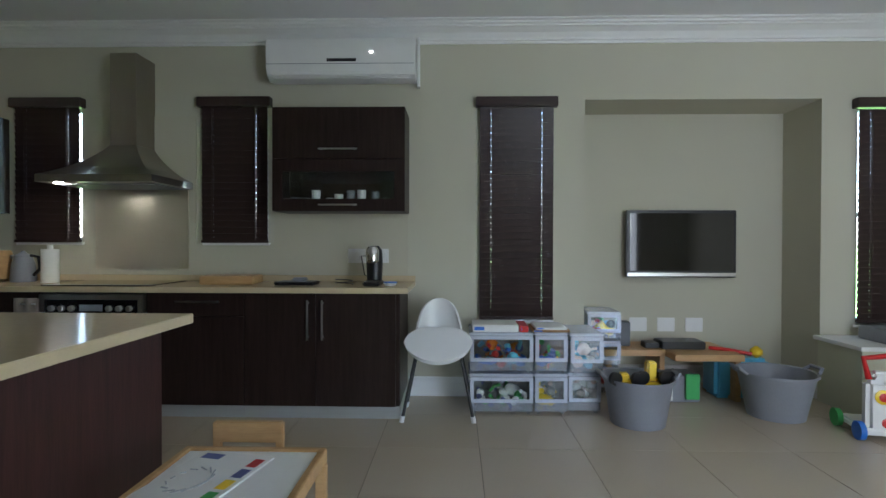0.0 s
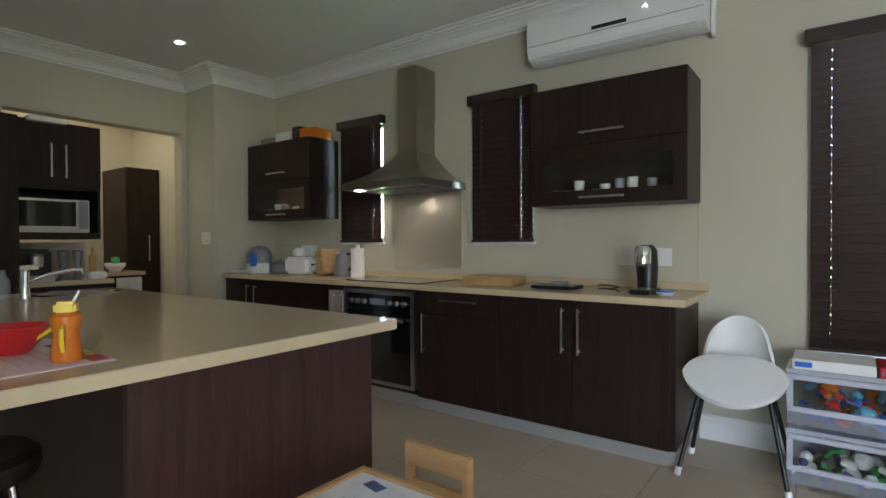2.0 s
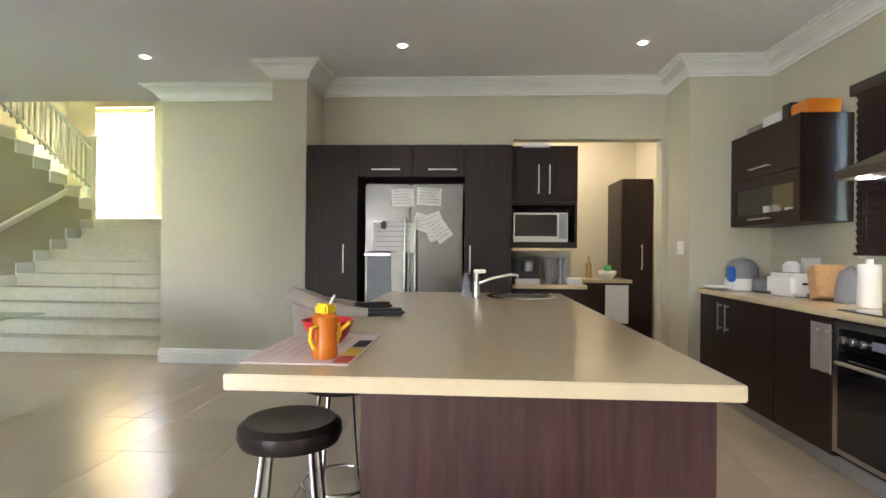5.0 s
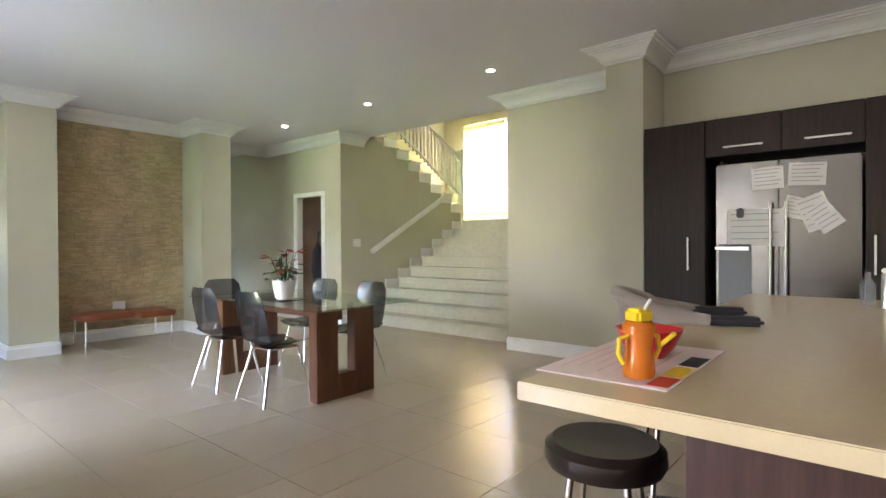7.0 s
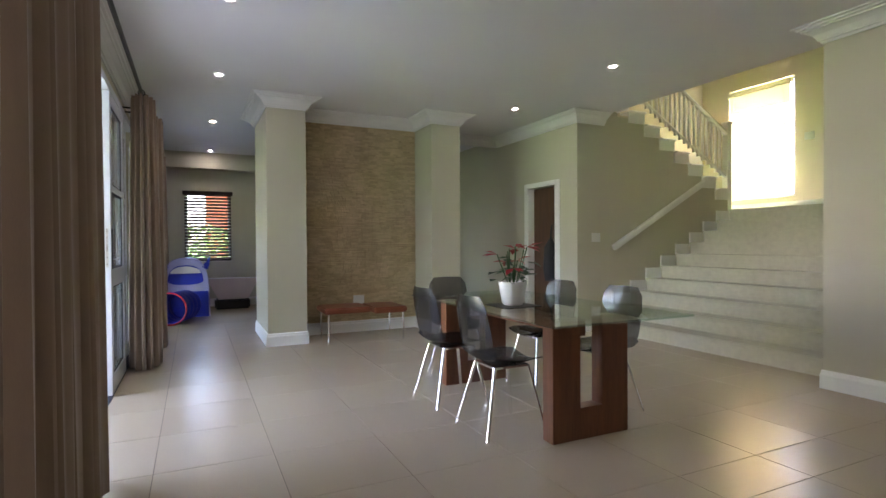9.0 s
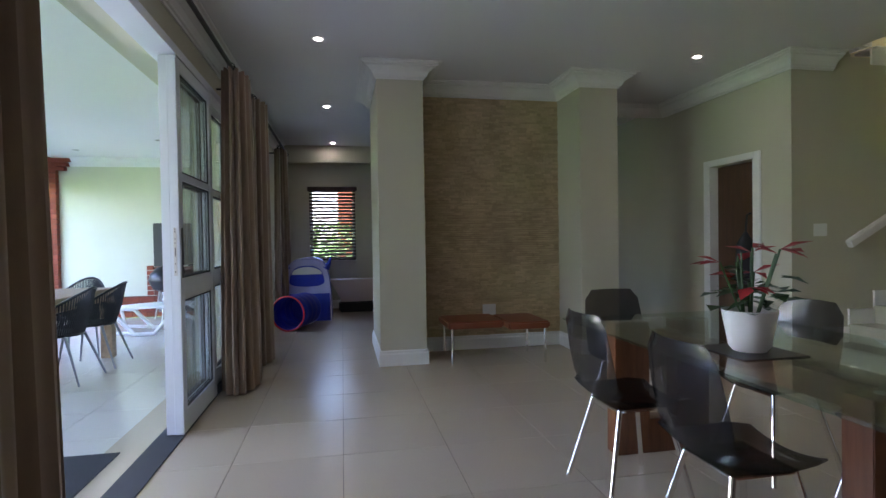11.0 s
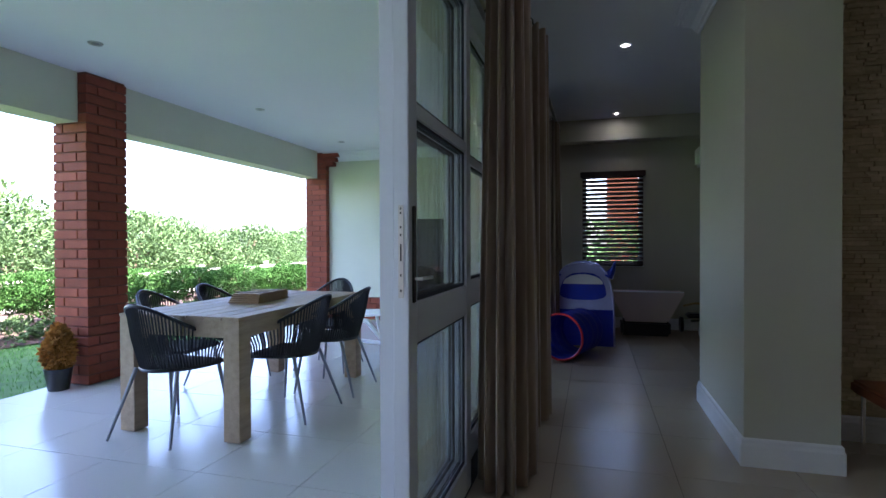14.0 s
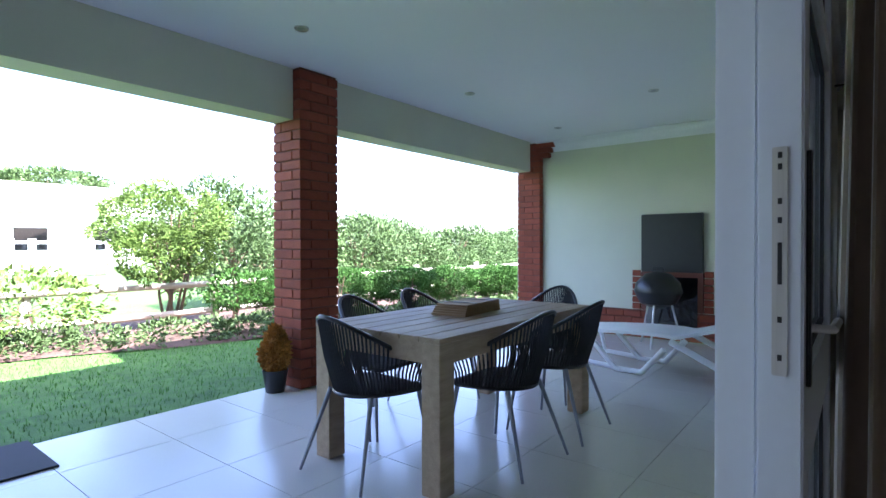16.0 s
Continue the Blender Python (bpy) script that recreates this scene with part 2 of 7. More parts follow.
BLADE = island_var(mat("grass_blade", (0.08, 0.21, 0.035), 0.7, var=0.3, scale=3, spec=0.2), 0.35)
LEAF = island_var(mat("shrub_leaf", (0.075, 0.125, 0.04), 0.6, var=0.3, scale=1.5, spec=0.2), 0.25)
LEAFY = island_var(mat("yellow_green_leaf", (0.10, 0.165, 0.03), 0.6, var=0.3, scale=1.5, spec=0.2), 0.22)
HEDGE = island_var(mat("hedge_needle", (0.045, 0.115, 0.02), 0.7, var=0.3, scale=1.5, spec=0.15), 0.25)
DRYLEAF = island_var(mat("golden_conifer", (0.46, 0.22, 0.05), 0.8, var=0.3, scale=6, spec=0.2), 0.3)
BARK = mat("bark", (0.13, 0.085, 0.05), 0.9, var=0.3, scale=12, bump=0.4, bscale=60)
SOIL = mat("bark_mulch", (0.075, 0.045, 0.03), 0.95, var=0.4, scale=14, bump=0.5, bscale=60)
POLE = mat("weathered_pole", (0.46, 0.40, 0.32), 0.85, var=0.2, scale=5, stretch=(1, 1, 6), bump=0.2, bscale=40)
FARWHITE = mat("far_render", (0.75, 0.73, 0.68), 0.9, var=0.05, scale=1)
WICKER = mat("woven_grass", (0.30, 0.18, 0.08), 0.7, var=0.35, scale=30, stretch=(1, 6, 6), bump=0.3, bscale=90)
DOORWOOD = mat("brown_door", (0.095, 0.045, 0.022), 0.5, var=0.25, scale=4, stretch=(6, 6, 0.6), bump=0.04, bscale=20)
BRASS = mat("brass", (0.5, 0.36, 0.16), 0.35, 1.0, var=0.1, scale=8)
POINS = mat("poinsettia_red", (0.42, 0.015, 0.02), 0.5, var=0.25, scale=9)
PLEAF = mat("dark_green_leaf", (0.025, 0.085, 0.02), 0.4, var=0.3, scale=9)

# ---- building helpers ----


def bx(bm, x0, x1, y0, y1, z0, z1, bev=0.0):
    if bev > 0:
        r = bmesh.ops.create_cube(bm, size=1, matrix=Matrix.Translation(((x0 + x1) / 2, (y0 + y1) / 2, (z0 + z1) / 2)) @ Matrix.Diagonal((abs(x1 - x0), abs(y1 - y0), abs(z1 - z0), 1)))
        es = list({e for v in r["verts"] for e in v.link_edges})
        bmesh.ops.bevel(bm, geom=es, offset=bev, segments=2, affect="EDGES", clamp_overlap=True)
        return
    v = [bm.verts.new(p) for p in ((x0, y0, z0), (x1, y0, z0), (x1, y1, z0), (x0, y1, z0), (x0, y0, z1), (x1, y0, z1), (x1, y1, z1), (x0, y1, z1))]
    for f in ((3, 2, 1, 0), (4, 5, 6, 7), (0, 1, 5, 4), (1, 2, 6, 5), (2, 3, 7, 6), (3, 0, 4, 7)):
        bm.faces.new([v[i] for i in f])


def tube(bm, pts, r, seg=10, r2=None):
    """A round bar along the points."""
    pts = [Vector(p) for p in pts]
    rings = []
    for i, p in enumerate(pts):
        d = (pts[min(i + 1, len(pts) - 1)] - pts[max(i - 1, 0)]).normalized()
        a = d.orthogonal().normalized() if i == 0 else (rings[-1][1] - d * rings[-1][1].dot(d)).normalized()
        b = d.cross(a)
        rad = r if r2 is None else r + (r2 - r) * i / (len(pts) - 1)
        rings.append(([bm.verts.new(p + (a * math.cos(2 * math.pi * k / seg) + b * math.sin(2 * math.pi * k / seg)) * rad) for k in range(seg)], a))
    for (u, _), (w, _) in zip(rings, rings[1:]):
        for k in range(seg):
            bm.faces.new((u[k], u[(k + 1) % seg], w[(k + 1) % seg], w[k]))
    bm.faces.new(rings[0][0][::-1])
    bm.faces.new(rings[-1][0])


def lathe(bm, prof, cx=0, cy=0, seg=28, sx=1.0, sy=1.0, cap=True):
    """Profile (radius, z) turned about the upright axis."""
    rings = [[bm.verts.new((cx + r * sx * math.cos(2 * math.pi * k / seg), cy + r * sy * math.sin(2 * math.pi * k / seg), z)) for k in range(seg)] for r, z in prof]
    for u, w in zip(rings, rings[1:]):
        for k in range(seg):
            bm.faces.new((u[k], u[(k + 1) % seg], w[(k + 1) % seg], w[k]))
    if cap:
        bm.faces.new(rings[0][::-1])
        bm.faces.new(rings[-1])


def sweep(bm, path, prof, closed=False):
    """Profile of (offset to the left of the path, z) along a plan path, mitred."""
    P = [Vector((p[0], p[1])) for p in path]
    n = len(P)
    rows = []
    for i in range(n):
        a = (P[i] - P[i - 1]).normalized() if (i > 0 or closed) else None
        b = (P[(i + 1) % n] - P[i]).normalized() if (i < n - 1 or closed) else None
        a, b = a or b, b or a
        na, nb = Vector((-a.y, a.x)), Vector((-b.y, b.x))
        m = (na + nb) / max(0.2, 1 + na.dot(nb))
        rows.append([bm.verts.new((P[i].x + m.x * d, P[i].y + m.y * d, z)) for d, z in prof])
    k = len(prof)
    for i in range(n if closed else n - 1):
        u, w = rows[i], rows[(i + 1) % n]
        for j in range(k):
            bm.faces.new((u[j], w[j], w[(j + 1) % k], u[(j + 1) % k]))
    if not closed:
        bm.faces.new(rows[0])
        bm.faces.new(rows[-1][::-1])


def grid(bm, fn, nu, nv):
    vs = [[bm.verts.new(fn(i / nu, j / nv)) for j in range(nv + 1)] for i in range(nu + 1)]
    for i in range(nu):
        for j in range(nv):
            bm.faces.new((vs[i][j], vs[i + 1][j], vs[i + 1][j + 1], vs[i][j + 1]))
    return vs


def mesh(bm, name, material, smooth=False, thick=0.0):
    if thick:
        bmesh.ops.recalc_face_normals(bm, faces=bm.faces[:])
        bm.normal_update()
        bmesh.ops.solidify(bm, geom=bm.faces[:], thickness=thick)
    bmesh.ops.recalc_face_normals(bm, faces=bm.faces[:])
    me = bpy.data.meshes.new(name)
    bm.to_mesh(me)
    bm.free()
    me.materials.append(material)
    if smooth:
        me.polygons.foreach_set("use_smooth", [True] * len(me.polygons))
        me.set_sharp_from_angle(angle=radians(38))
    return me


def part(name, bm, material, parent, label="", smooth=True, thick=0.0):
    ob = new(name, mesh(bm, name, material, smooth, thick))
    ob.parent = parent
    if label:
        ob["label"] = label
    return ob


def solid(name, bm, material, label, category="", kind="", group="", smooth=True, thick=0.0):
    return tagged(new(name, mesh(bm, name, material, smooth, thick)), label, category, group, kind)


def thing(name, x, y, z, label, category, group="", rz=0.0, kind=""):
    ob = new(name)
    ob.matrix_basis = pose(x, y, z, 0, 0, rz)
    return tagged(ob, label, category, group, kind)


def B():
    return bmesh.new()


def box_part(name, dims, material, parent, label="", bev=0.003):
    bm = B()
    bx(bm, *dims, bev)
    return part(name, bm, material, parent, label)


def tube_part(name, pts, r, material, parent, label="", seg=10, r2=None):
    bm = B()
    tube(bm, pts, r, seg, r2)
    return part(name, bm, material, parent, label)


def wall(name, axis, at, thick, u0, u1, z0, z1, holes, material, label):
    """A wall in the plane axis = at, thick towards the sign of thick, with openings (u0, u1, z0, z1)."""
    bm = B()

    def seg(a, b, c, d):
        if b - a < 1e-4 or d - c < 1e-4:
            return
        lo, hi = min(at, at + thick), max(at, at + thick)
        bx(bm, *((lo, hi, a, b) if axis == "x" else (a, b, lo, hi)), c, d)
    u = u0
    for a, b, c, d in sorted(holes):
        seg(u, a, z0, z1)
        seg(a, b, z0, c)
        seg(a, b, d, z1)
        u = b
    seg(u, u1, z0, z1)
    return solid(name, bm, material, label, "wall", "structure", smooth=False)

# ---- the large structure ----
CZ = 2.9
LBL = "painted sage cream plaster wall"
wall_n = wall("wall_north", "y", 5.2, 0.25, -4.75, 4.1, 0, CZ, [(-3.68, -3.17, 1.2, 2.3), (-2.17, -1.67, 1.2, 2.3), (0.02, 0.56, 0.6, 2.3), (0.82, 2.63, 0, 2.32), (2.9, 3.6, 0.58, 2.28)], PAINT, LBL + " with a television recess")
bm = B()
bx(bm, 0.7, 2.75, 5.68, 5.8, 0, 2.45)
bx(bm, 0.7, 0.82, 5.45, 5.68, 0, 2.45)
bx(bm, 2.63, 2.75, 5.45, 5.68, 0, 2.45)
bx(bm, 0.82, 2.63, 5.45, 5.68, 2.32, 2.45)
solid("wall_recess", bm, PAINT, "painted plaster back and sides of the television recess", "wall", "structure", smooth=False)
bm = B()
bx(bm, -5.45, -4.75, 4.5, 5.45, 0, CZ)
solid("wall_north_pier", bm, PAINT, "painted plaster corner pier beside the pantry opening", "wall", "structure", smooth=False)
wall("wall_west_kitchen", "x", -5.29, -0.15, 1.08, 4.5, 0, CZ, [(3.0, 4.45, 0, 2.32)], PAINT, LBL + " above the tall kitchen cabinets")
bm = B()
bx(bm, -5.6, -4.74, 0.76, 1.08, 0, CZ)
solid("wall_west_pier", bm, PAINT, "painted plaster pier beside the tall cabinets", "wall", "structure", smooth=False)
wall("wall_west_dining", "x", -5.4, -0.17, -0.68, 0.76, 0, CZ, [], PAINT, LBL + " beside the stairs")
wall("wall_east_lounge", "x", 4.1, 0.25, 0.0, 5.45, 0, CZ, [], PAINT, LBL)
wall("wall_south_lounge", "y", 0.25, -0.25, -0.2, 4.1, 0, CZ, [(0.65, 3.15, 0, 2.4)], PAINT, LBL + " with a wide glazed opening")
wall("wall_east_living", "x", -0.15, 0.27, -9.4, 0.0, 0, CZ, [(-4.75, -0.75, 0, 2.44), (-7.35, -5.4, 0, 2.44)], PAINT, LBL + " with sliding door openings")
wall("wall_south_playroom", "y", -9.15, -0.25, -5.57, -0.15, 0, CZ, [(-1.49, -0.70, 0.88, 2.16)], PAINT, LBL + " with one window")
wall("wall_west_living", "x", -5.41, -0.14, -9.15, -3.68, 0, CZ, [(-4.81, -4.11, 0, 1.99)], PAINT, LBL + " with a doorway")
# piers either side of the stone wall
for nm, x0, x1 in (("wall_stone_pier_1", -2.05, -1.605), ("wall_stone_pier_2", -4.1, -3.68)):
    bm = B()
    bx(bm, x0, x1, -5.7, -4.505, 0, CZ)
    solid(nm, bm, PAINT, "painted plaster pier framing the stone wall", "wall", "structure", smooth=False)
bm = B()
bx(bm, -3.68, -2.05, -5.7, -5.09, 0, CZ)
wall_stone = solid("wall_stone", bm, MORTAR, "stacked sandstone clad feature wall", "wall", "structure", smooth=False)
bm = B()
rs = random.Random(4)
z = 0.02
while z < CZ - 0.03:
    h = rs.uniform(0.016, 0.032)
    x = -3.68
    while x < -2.05:
        w = rs.uniform(0.03, 0.12)
        bx(bm, x + 0.001, min(x + w, -2.05) - 0.001, -5.1, -5.083 + rs.uniform(0, 0.02), z, z + h - 0.002)
        x += w
    z += h
o = part("stone", bm, STONE, wall_stone, "rough split sandstone strips", smooth=False)
tagged(o, kind="stuff")
# Leaf fills the open doorway; its brown stands for the dim room beyond.
door5 = thing("door_5", -5.52, -4.46, 0.005, "brown leaf standing in for the open door and dim room in the white surround", "door", kind="structure")
box_part("leaf", (-0.02, 0.02, -0.318, 0.318, 0, 1.975), DOORWOOD, door5)
tube_part("door_handle", [(0.02, 0.28, 1.0), (0.06, 0.28, 1.0), (0.065, 0.2, 1.0)], 0.009, STEEL, door5)
# room behind the doorway
bm = B()
bx(bm, -6.6, -6.5, -5.1, -3.9, 0, 2.3)
bx(bm, -6.5, -5.552, -5.2, -5.1, 0, 2.3)
bx(bm, -6.5, -5.552, -3.98, -3.9, 0, 2.0)
bx(bm, -6.5, -5.552, -5.1, -3.98, 2.0, 2.1)
solid("wall_passage", bm, DOORWOOD, "brown walls of the passage behind the doorway", "wall", "structure", smooth=False)
# pantry
bm = B()
bx(bm, -7.2, -7.1, 2.7, 4.9, 0, CZ)
bx(bm, -7.1, -5.4, 4.75, 4.9, 0, CZ)
bx(bm, -7.1, -5.4, 2.7, 2.85, 0, CZ)
solid("wall_pantry", bm, PAINT_WARM_LIT, "cream painted pantry walls with warm light put into the colour", "wall", "structure", smooth=False)
# stair hall
bm = B()
bx(bm, -9.8, -5.57, -0.68, -0.53, 0, 5.5)
bx(bm, -9.8, -9.6, -5.1, -0.68, 0, 1.93)
bx(bm, -9.8, -9.6, -5.1, -4.55, 1.93, 5.5)
bx(bm, -9.8, -9.6, -3.41, -0.68, 1.93, 5.5)
bx(bm, -9.8, -9.6, -4.55, -3.41, 3.86, 5.5)
bx(bm, -9.8, -5.9, -5.26, -5.1, 1.6, 5.5)
bx(bm, -5.88, -5.76, -5.1, -0.53, CZ + 0.12, 5.5)
solid("wall_stair_hall", bm, PAINT_WARM_LIT, "cream walls of the tall stair hall with warm light put into the colour", "wall", "structure", smooth=False)
bm = B()
bx(bm, -9.8, -5.7, -5.3, -0.5, 5.5, 5.6)
solid("ceiling_stair", bm, CEIL, "white plaster ceiling of the stair hall", "ceiling", "structure", smooth=False)
# ceilings: rooms, then the strip by the stairs
bm = B()
bx(bm, -5.4, 4.35, 0.0, 5.85, CZ, CZ + 0.12)
bx(bm, -5.88, 0.12, -3.68, 0.0, CZ, CZ + 0.12)
bx(bm, -5.57, -5.4, 0.0, 0.8, CZ, CZ + 0.12)
bx(bm, -5.57, 0.12, -9.4, -3.68, CZ, CZ + 0.12)
solid("ceiling", bm, CEIL, "plain white plasterboard ceiling", "ceiling", "structure", smooth=False)
bm = B()
bx(bm, -7.2, -5.4, 2.7, 4.9, CZ, CZ + 0.1)
solid("ceiling_pantry", bm, CEIL, "plain white pantry ceiling", "ceiling", "structure", smooth=False)
bm = B()
bx(bm, -5.41, -0.15, -9.15, -8.95, 2.6, CZ - 0.002)
solid("bulkhead", bm, PAINT, "painted plaster bulkhead under the ceiling", "bulkhead", "structure", smooth=False)
# roof and upper storey
bm = B()
bx(bm, -5.57, 3.95, -9.45, -3.3, CZ + 0.12, CZ + 0.25)
bx(bm, -0.3, 3.95, -3.3, -0.1, CZ + 0.12, CZ + 0.25)
bx(bm, -5.5, 4.5, -0.1, 6.0, CZ + 0.13, CZ + 0.26)
solid("roof", bm, FARWHITE, "flat roof slab above the rooms and the terrace", "roof", "structure", smooth=False)
bm = B()
bx(bm, -4.6, 3.0, -9.3, -4.1, CZ + 0.26, 6.0)
solid("upper_storey", bm, PAINT_EXT, "plastered upper storey over the terrace", "storey", "structure", smooth=False)
# floors
bm = B()
bx(bm, -7.2, 0.1, -9.4, 0.1, -0.1, -0.004)
bx(bm, -7.2, 4.35, 0.1, 5.85, -0.1, -0.004)
floor = solid("floor", bm, GROUT, "cream porcelain tiled floor with thin dark joints", "floor", "structure", smooth=False)
bm = B()
bx(bm, 0.12, 3.56, -9.0, 0.0, -0.12, -0.012)
floor_t = solid("floor_terrace", bm, GROUT, "porcelain tiled terrace floor, its colour lifted for the sky's reflection", "floor", "structure", smooth=False)

# cornice and skirting
CORN = [(0.0, CZ - 0.145), (0.014, CZ - 0.145), (0.016, CZ - 0.128), (0.032, CZ - 0.122), (0.036, CZ - 0.108), (0.058, CZ - 0.076), (0.098, CZ - 0.05), (0.112, CZ - 0.047), (0.114, CZ - 0.034), (0.136, CZ - 0.03), (0.14, CZ - 0.016), (0.165, CZ - 0.013), (0.165, CZ - 0.001), (0.0, CZ - 0.001)]
SKIRT = [(0.0, 0.0), (0.018, 0.0), (0.018, 0.11), (0.012, 0.125), (0.012, 0.14), (0.004, 0.15), (0.0, 0.15)]


def run(name, path, prof, label, cat):
    bm = B()
    sweep(bm, path, prof)
    return solid(name, bm, WHITE, label, cat, "structure", smooth=False)


run("cornice_kitchen", [(4.1, 5.2), (-4.75, 5.2), (-4.75, 4.5), (-5.29, 4.5), (-5.29, 1.08), (-4.74, 1.08), (-4.74, 0.76), (-5.4, 0.76), (-5.4, -0.68), (-5.88, -0.68)], CORN, "white moulded plaster cornice", "cornice")
run("cornice_living", [(-5.87, -3.68), (-5.41, -3.68), (-5.41, -5.7), (-4.1, -5.7), (-4.1, -4.505), (-3.68, -4.505), (-3.68, -5.075), (-2.05, -5.075), (-2.05, -4.505), (-1.605, -4.505), (-1.605, -5.7), (-5.0, -5.7)], CORN, "white moulded plaster cornice", "cornice")
run("cornice_east", [(-0.15, -8.95), (-0.15, 0.25), (4.1, 0.25), (4.1, 5.2)], CORN, "white moulded plaster cornice", "cornice")
run("skirting_stone", [(-5.41, -4.89), (-5.41, -5.7), (-4.1, -5.7), (-4.1, -4.505), (-3.68, -4.505), (-3.68, -5.07), (-2.05, -5.07), (-2.05, -4.505), (-1.605, -4.505), (-1.605, -5.7), (-2.0, -5.7)], SKIRT, "white painted skirting board", "skirting")
run("skirting_west", [(-4.74, 1.08), (-4.74, 0.76), (-5.4, 0.76), (-5.4, -0.68), (-5.74, -0.68)], SKIRT, "white painted skirting board", "skirting")
run("skirting_door", [(-5.74, -3.68), (-5.41, -3.68), (-5.41, -4.03)], SKIRT, "white painted skirting board", "skirting")
run("skirting_north", [(0.82, 5.2), (-0.55, 5.2)], SKIRT, "white painted skirting board", "skirting")
run("skirting_recess", [(2.63, 5.2), (2.63, 5.68), (0.82, 5.68), (0.82, 5.2)], SKIRT, "white painted skirting board", "skirting")
run("skirting_playroom", [(-5.4, -9.15), (-0.15, -9.15)], SKIRT, "white painted skirting board", "skirting")
run("skirting_east", [(-0.15, -5.36), (-0.15, -4.8)], SKIRT, "white painted skirting board", "skirting")
# door surround
bm = B()
for y0, y1 in ((-4.88, -4.81), (-4.11, -4.04)):
    bx(bm, -5.41, -5.39, y0, y1, 0, 2.06, 0.004)
bx(bm, -5.41, -5.39, -4.81, -4.11, 1.99, 2.06, 0.004)
for y0, y1 in ((-4.81, -4.78), (-4.14, -4.11)):
    bx(bm, -5.55, -5.393, y0, y1, 0, 1.987)
solid("door_surround", bm, WHITE, "white painted door surround", "door frame", "structure")
box_ob = thing("hanging_bag", -5.42, -4.27, 0.62, "dark bag hanging on the brown door", "bag")
bm = B()
lathe(bm, [(0.02, 0.62), (0.1, 0.5), (0.12, 0.2), (0.09, 0.02)], seg=14, sy=0.6)
part("body", bm, DARKFAB, box_ob)
tube_part("strap", [(0, 0, 0.6), (-0.02, 0, 0.8), (-0.07, 0, 0.82)], 0.012, DARKFAB, box_ob)

# ---- stairs ----
stairs = thing("staircase", -5.76, -2.18, 0, "wide carpeted staircase with stepped white skirting and painted handrail", "stairs", kind="structure")
RISE, TREAD = 0.168, 0.294
SY = 1.495
for i in range(10):
    bm = B()
    bx(bm, -TREAD * (i + 1) if i < 9 else -3.84, -TREAD * i, -SY, SY, 0 if i == 0 else RISE * i - 0.02, RISE * (i + 1) - 0.004)
    bx(bm, -TREAD * i - 0.05, -TREAD * i + 0.034, -SY, SY, RISE * (i + 1) - 0.04, RISE * (i + 1), 0.012)
    part("step", bm, CARPET, stairs)
# the spine wall between the flights, with its stepped top
UX, UZ = -8.36, 1.68
bm = B()
prof = [(UX, 0.0), (UX, UZ + RISE)]
k = 1
while UZ + RISE * (k + 1) < CZ:
    prof += [(UX + TREAD * k, UZ + RISE * k), (UX + TREAD * k, UZ + RISE * (k + 1))]
    k += 1
prof += [(UX + TREAD * k, UZ + RISE * k), (UX + TREAD * k, CZ - 0.002), (-5.55, CZ - 0.002), (-5.55, 0.0)]
sides = [[bm.verts.new((x, y, z)) for x, z in prof] for y in (-3.88, -3.68)]
for k in range(len(prof)):
    bm.faces.new((sides[0][k], sides[0][(k + 1) % len(prof)], sides[1][(k + 1) % len(prof)], sides[1][k]))
bm.faces.new(sides[0])
bm.faces.new(sides[1][::-1])
solid("wall_stair", bm, PAINT, "painted plaster wall between the stair flights", "wall", "structure", smooth=False)
flight = thing("upper_stair_flight", UX, -3.88, UZ, "upper stair flight with white nosings and balusters", "stairs", kind="structure")
for i in range(9):
    bm = B()
    bx(bm, TREAD * i, TREAD * (i + 1), -1.2, 0, RISE * i - 0.1, RISE * (i + 1))
    part("step", bm, CARPET, flight)
    bm = B()
    bx(bm, TREAD * i, TREAD * (i + 1), 0.202, 0.22, RISE * (i + 1) - 0.02, RISE * (i + 1) + 0.13)
    bx(bm, TREAD * i - 0.03, TREAD * (i + 1) - 0.035, 0.0, 0.24, RISE * (i + 1) + 0.131, RISE * (i + 1) + 0.155, 0.006)
    bx(bm, TREAD * i, TREAD * i + 0.018, 0.0, 0.2, RISE * i + 0.156, RISE * (i + 1) + 0.13)
    part("skirting_step", bm, WHITE, flight)
    for k in (0.02, 0.118, 0.216):
        zz = 0.33 + (TREAD * i + k) * RISE / TREAD + 0.19
        bm = B()
        bx(bm, TREAD * i + k - 0.017, TREAD * i + k + 0.017, 0.063, 0.097, zz, zz + 0.72)
        part("baluster", bm, WHITE, flight)
bm = B()
bx(bm, -0.2, -0.1, 0.03, 0.13, 0.0, 1.36, 0.006)
bx(bm, -0.215, -0.085, 0.015, 0.145, 1.36, 1.395, 0.008)
part("newel_post", bm, WHITE, flight)
tube_part("handrail", [(-0.12, 0.08, 1.2), (2.6, 0.08, 1.2 + 2.72 * RISE / TREAD)], 0.04, WHITE, flight, seg=8)
tube_part("bottom_rail", [(-0.12, 0.08, 0.52), (2.6, 0.08, 0.52 + 2.72 * RISE / TREAD)], 0.026, WHITE, flight, seg=6)
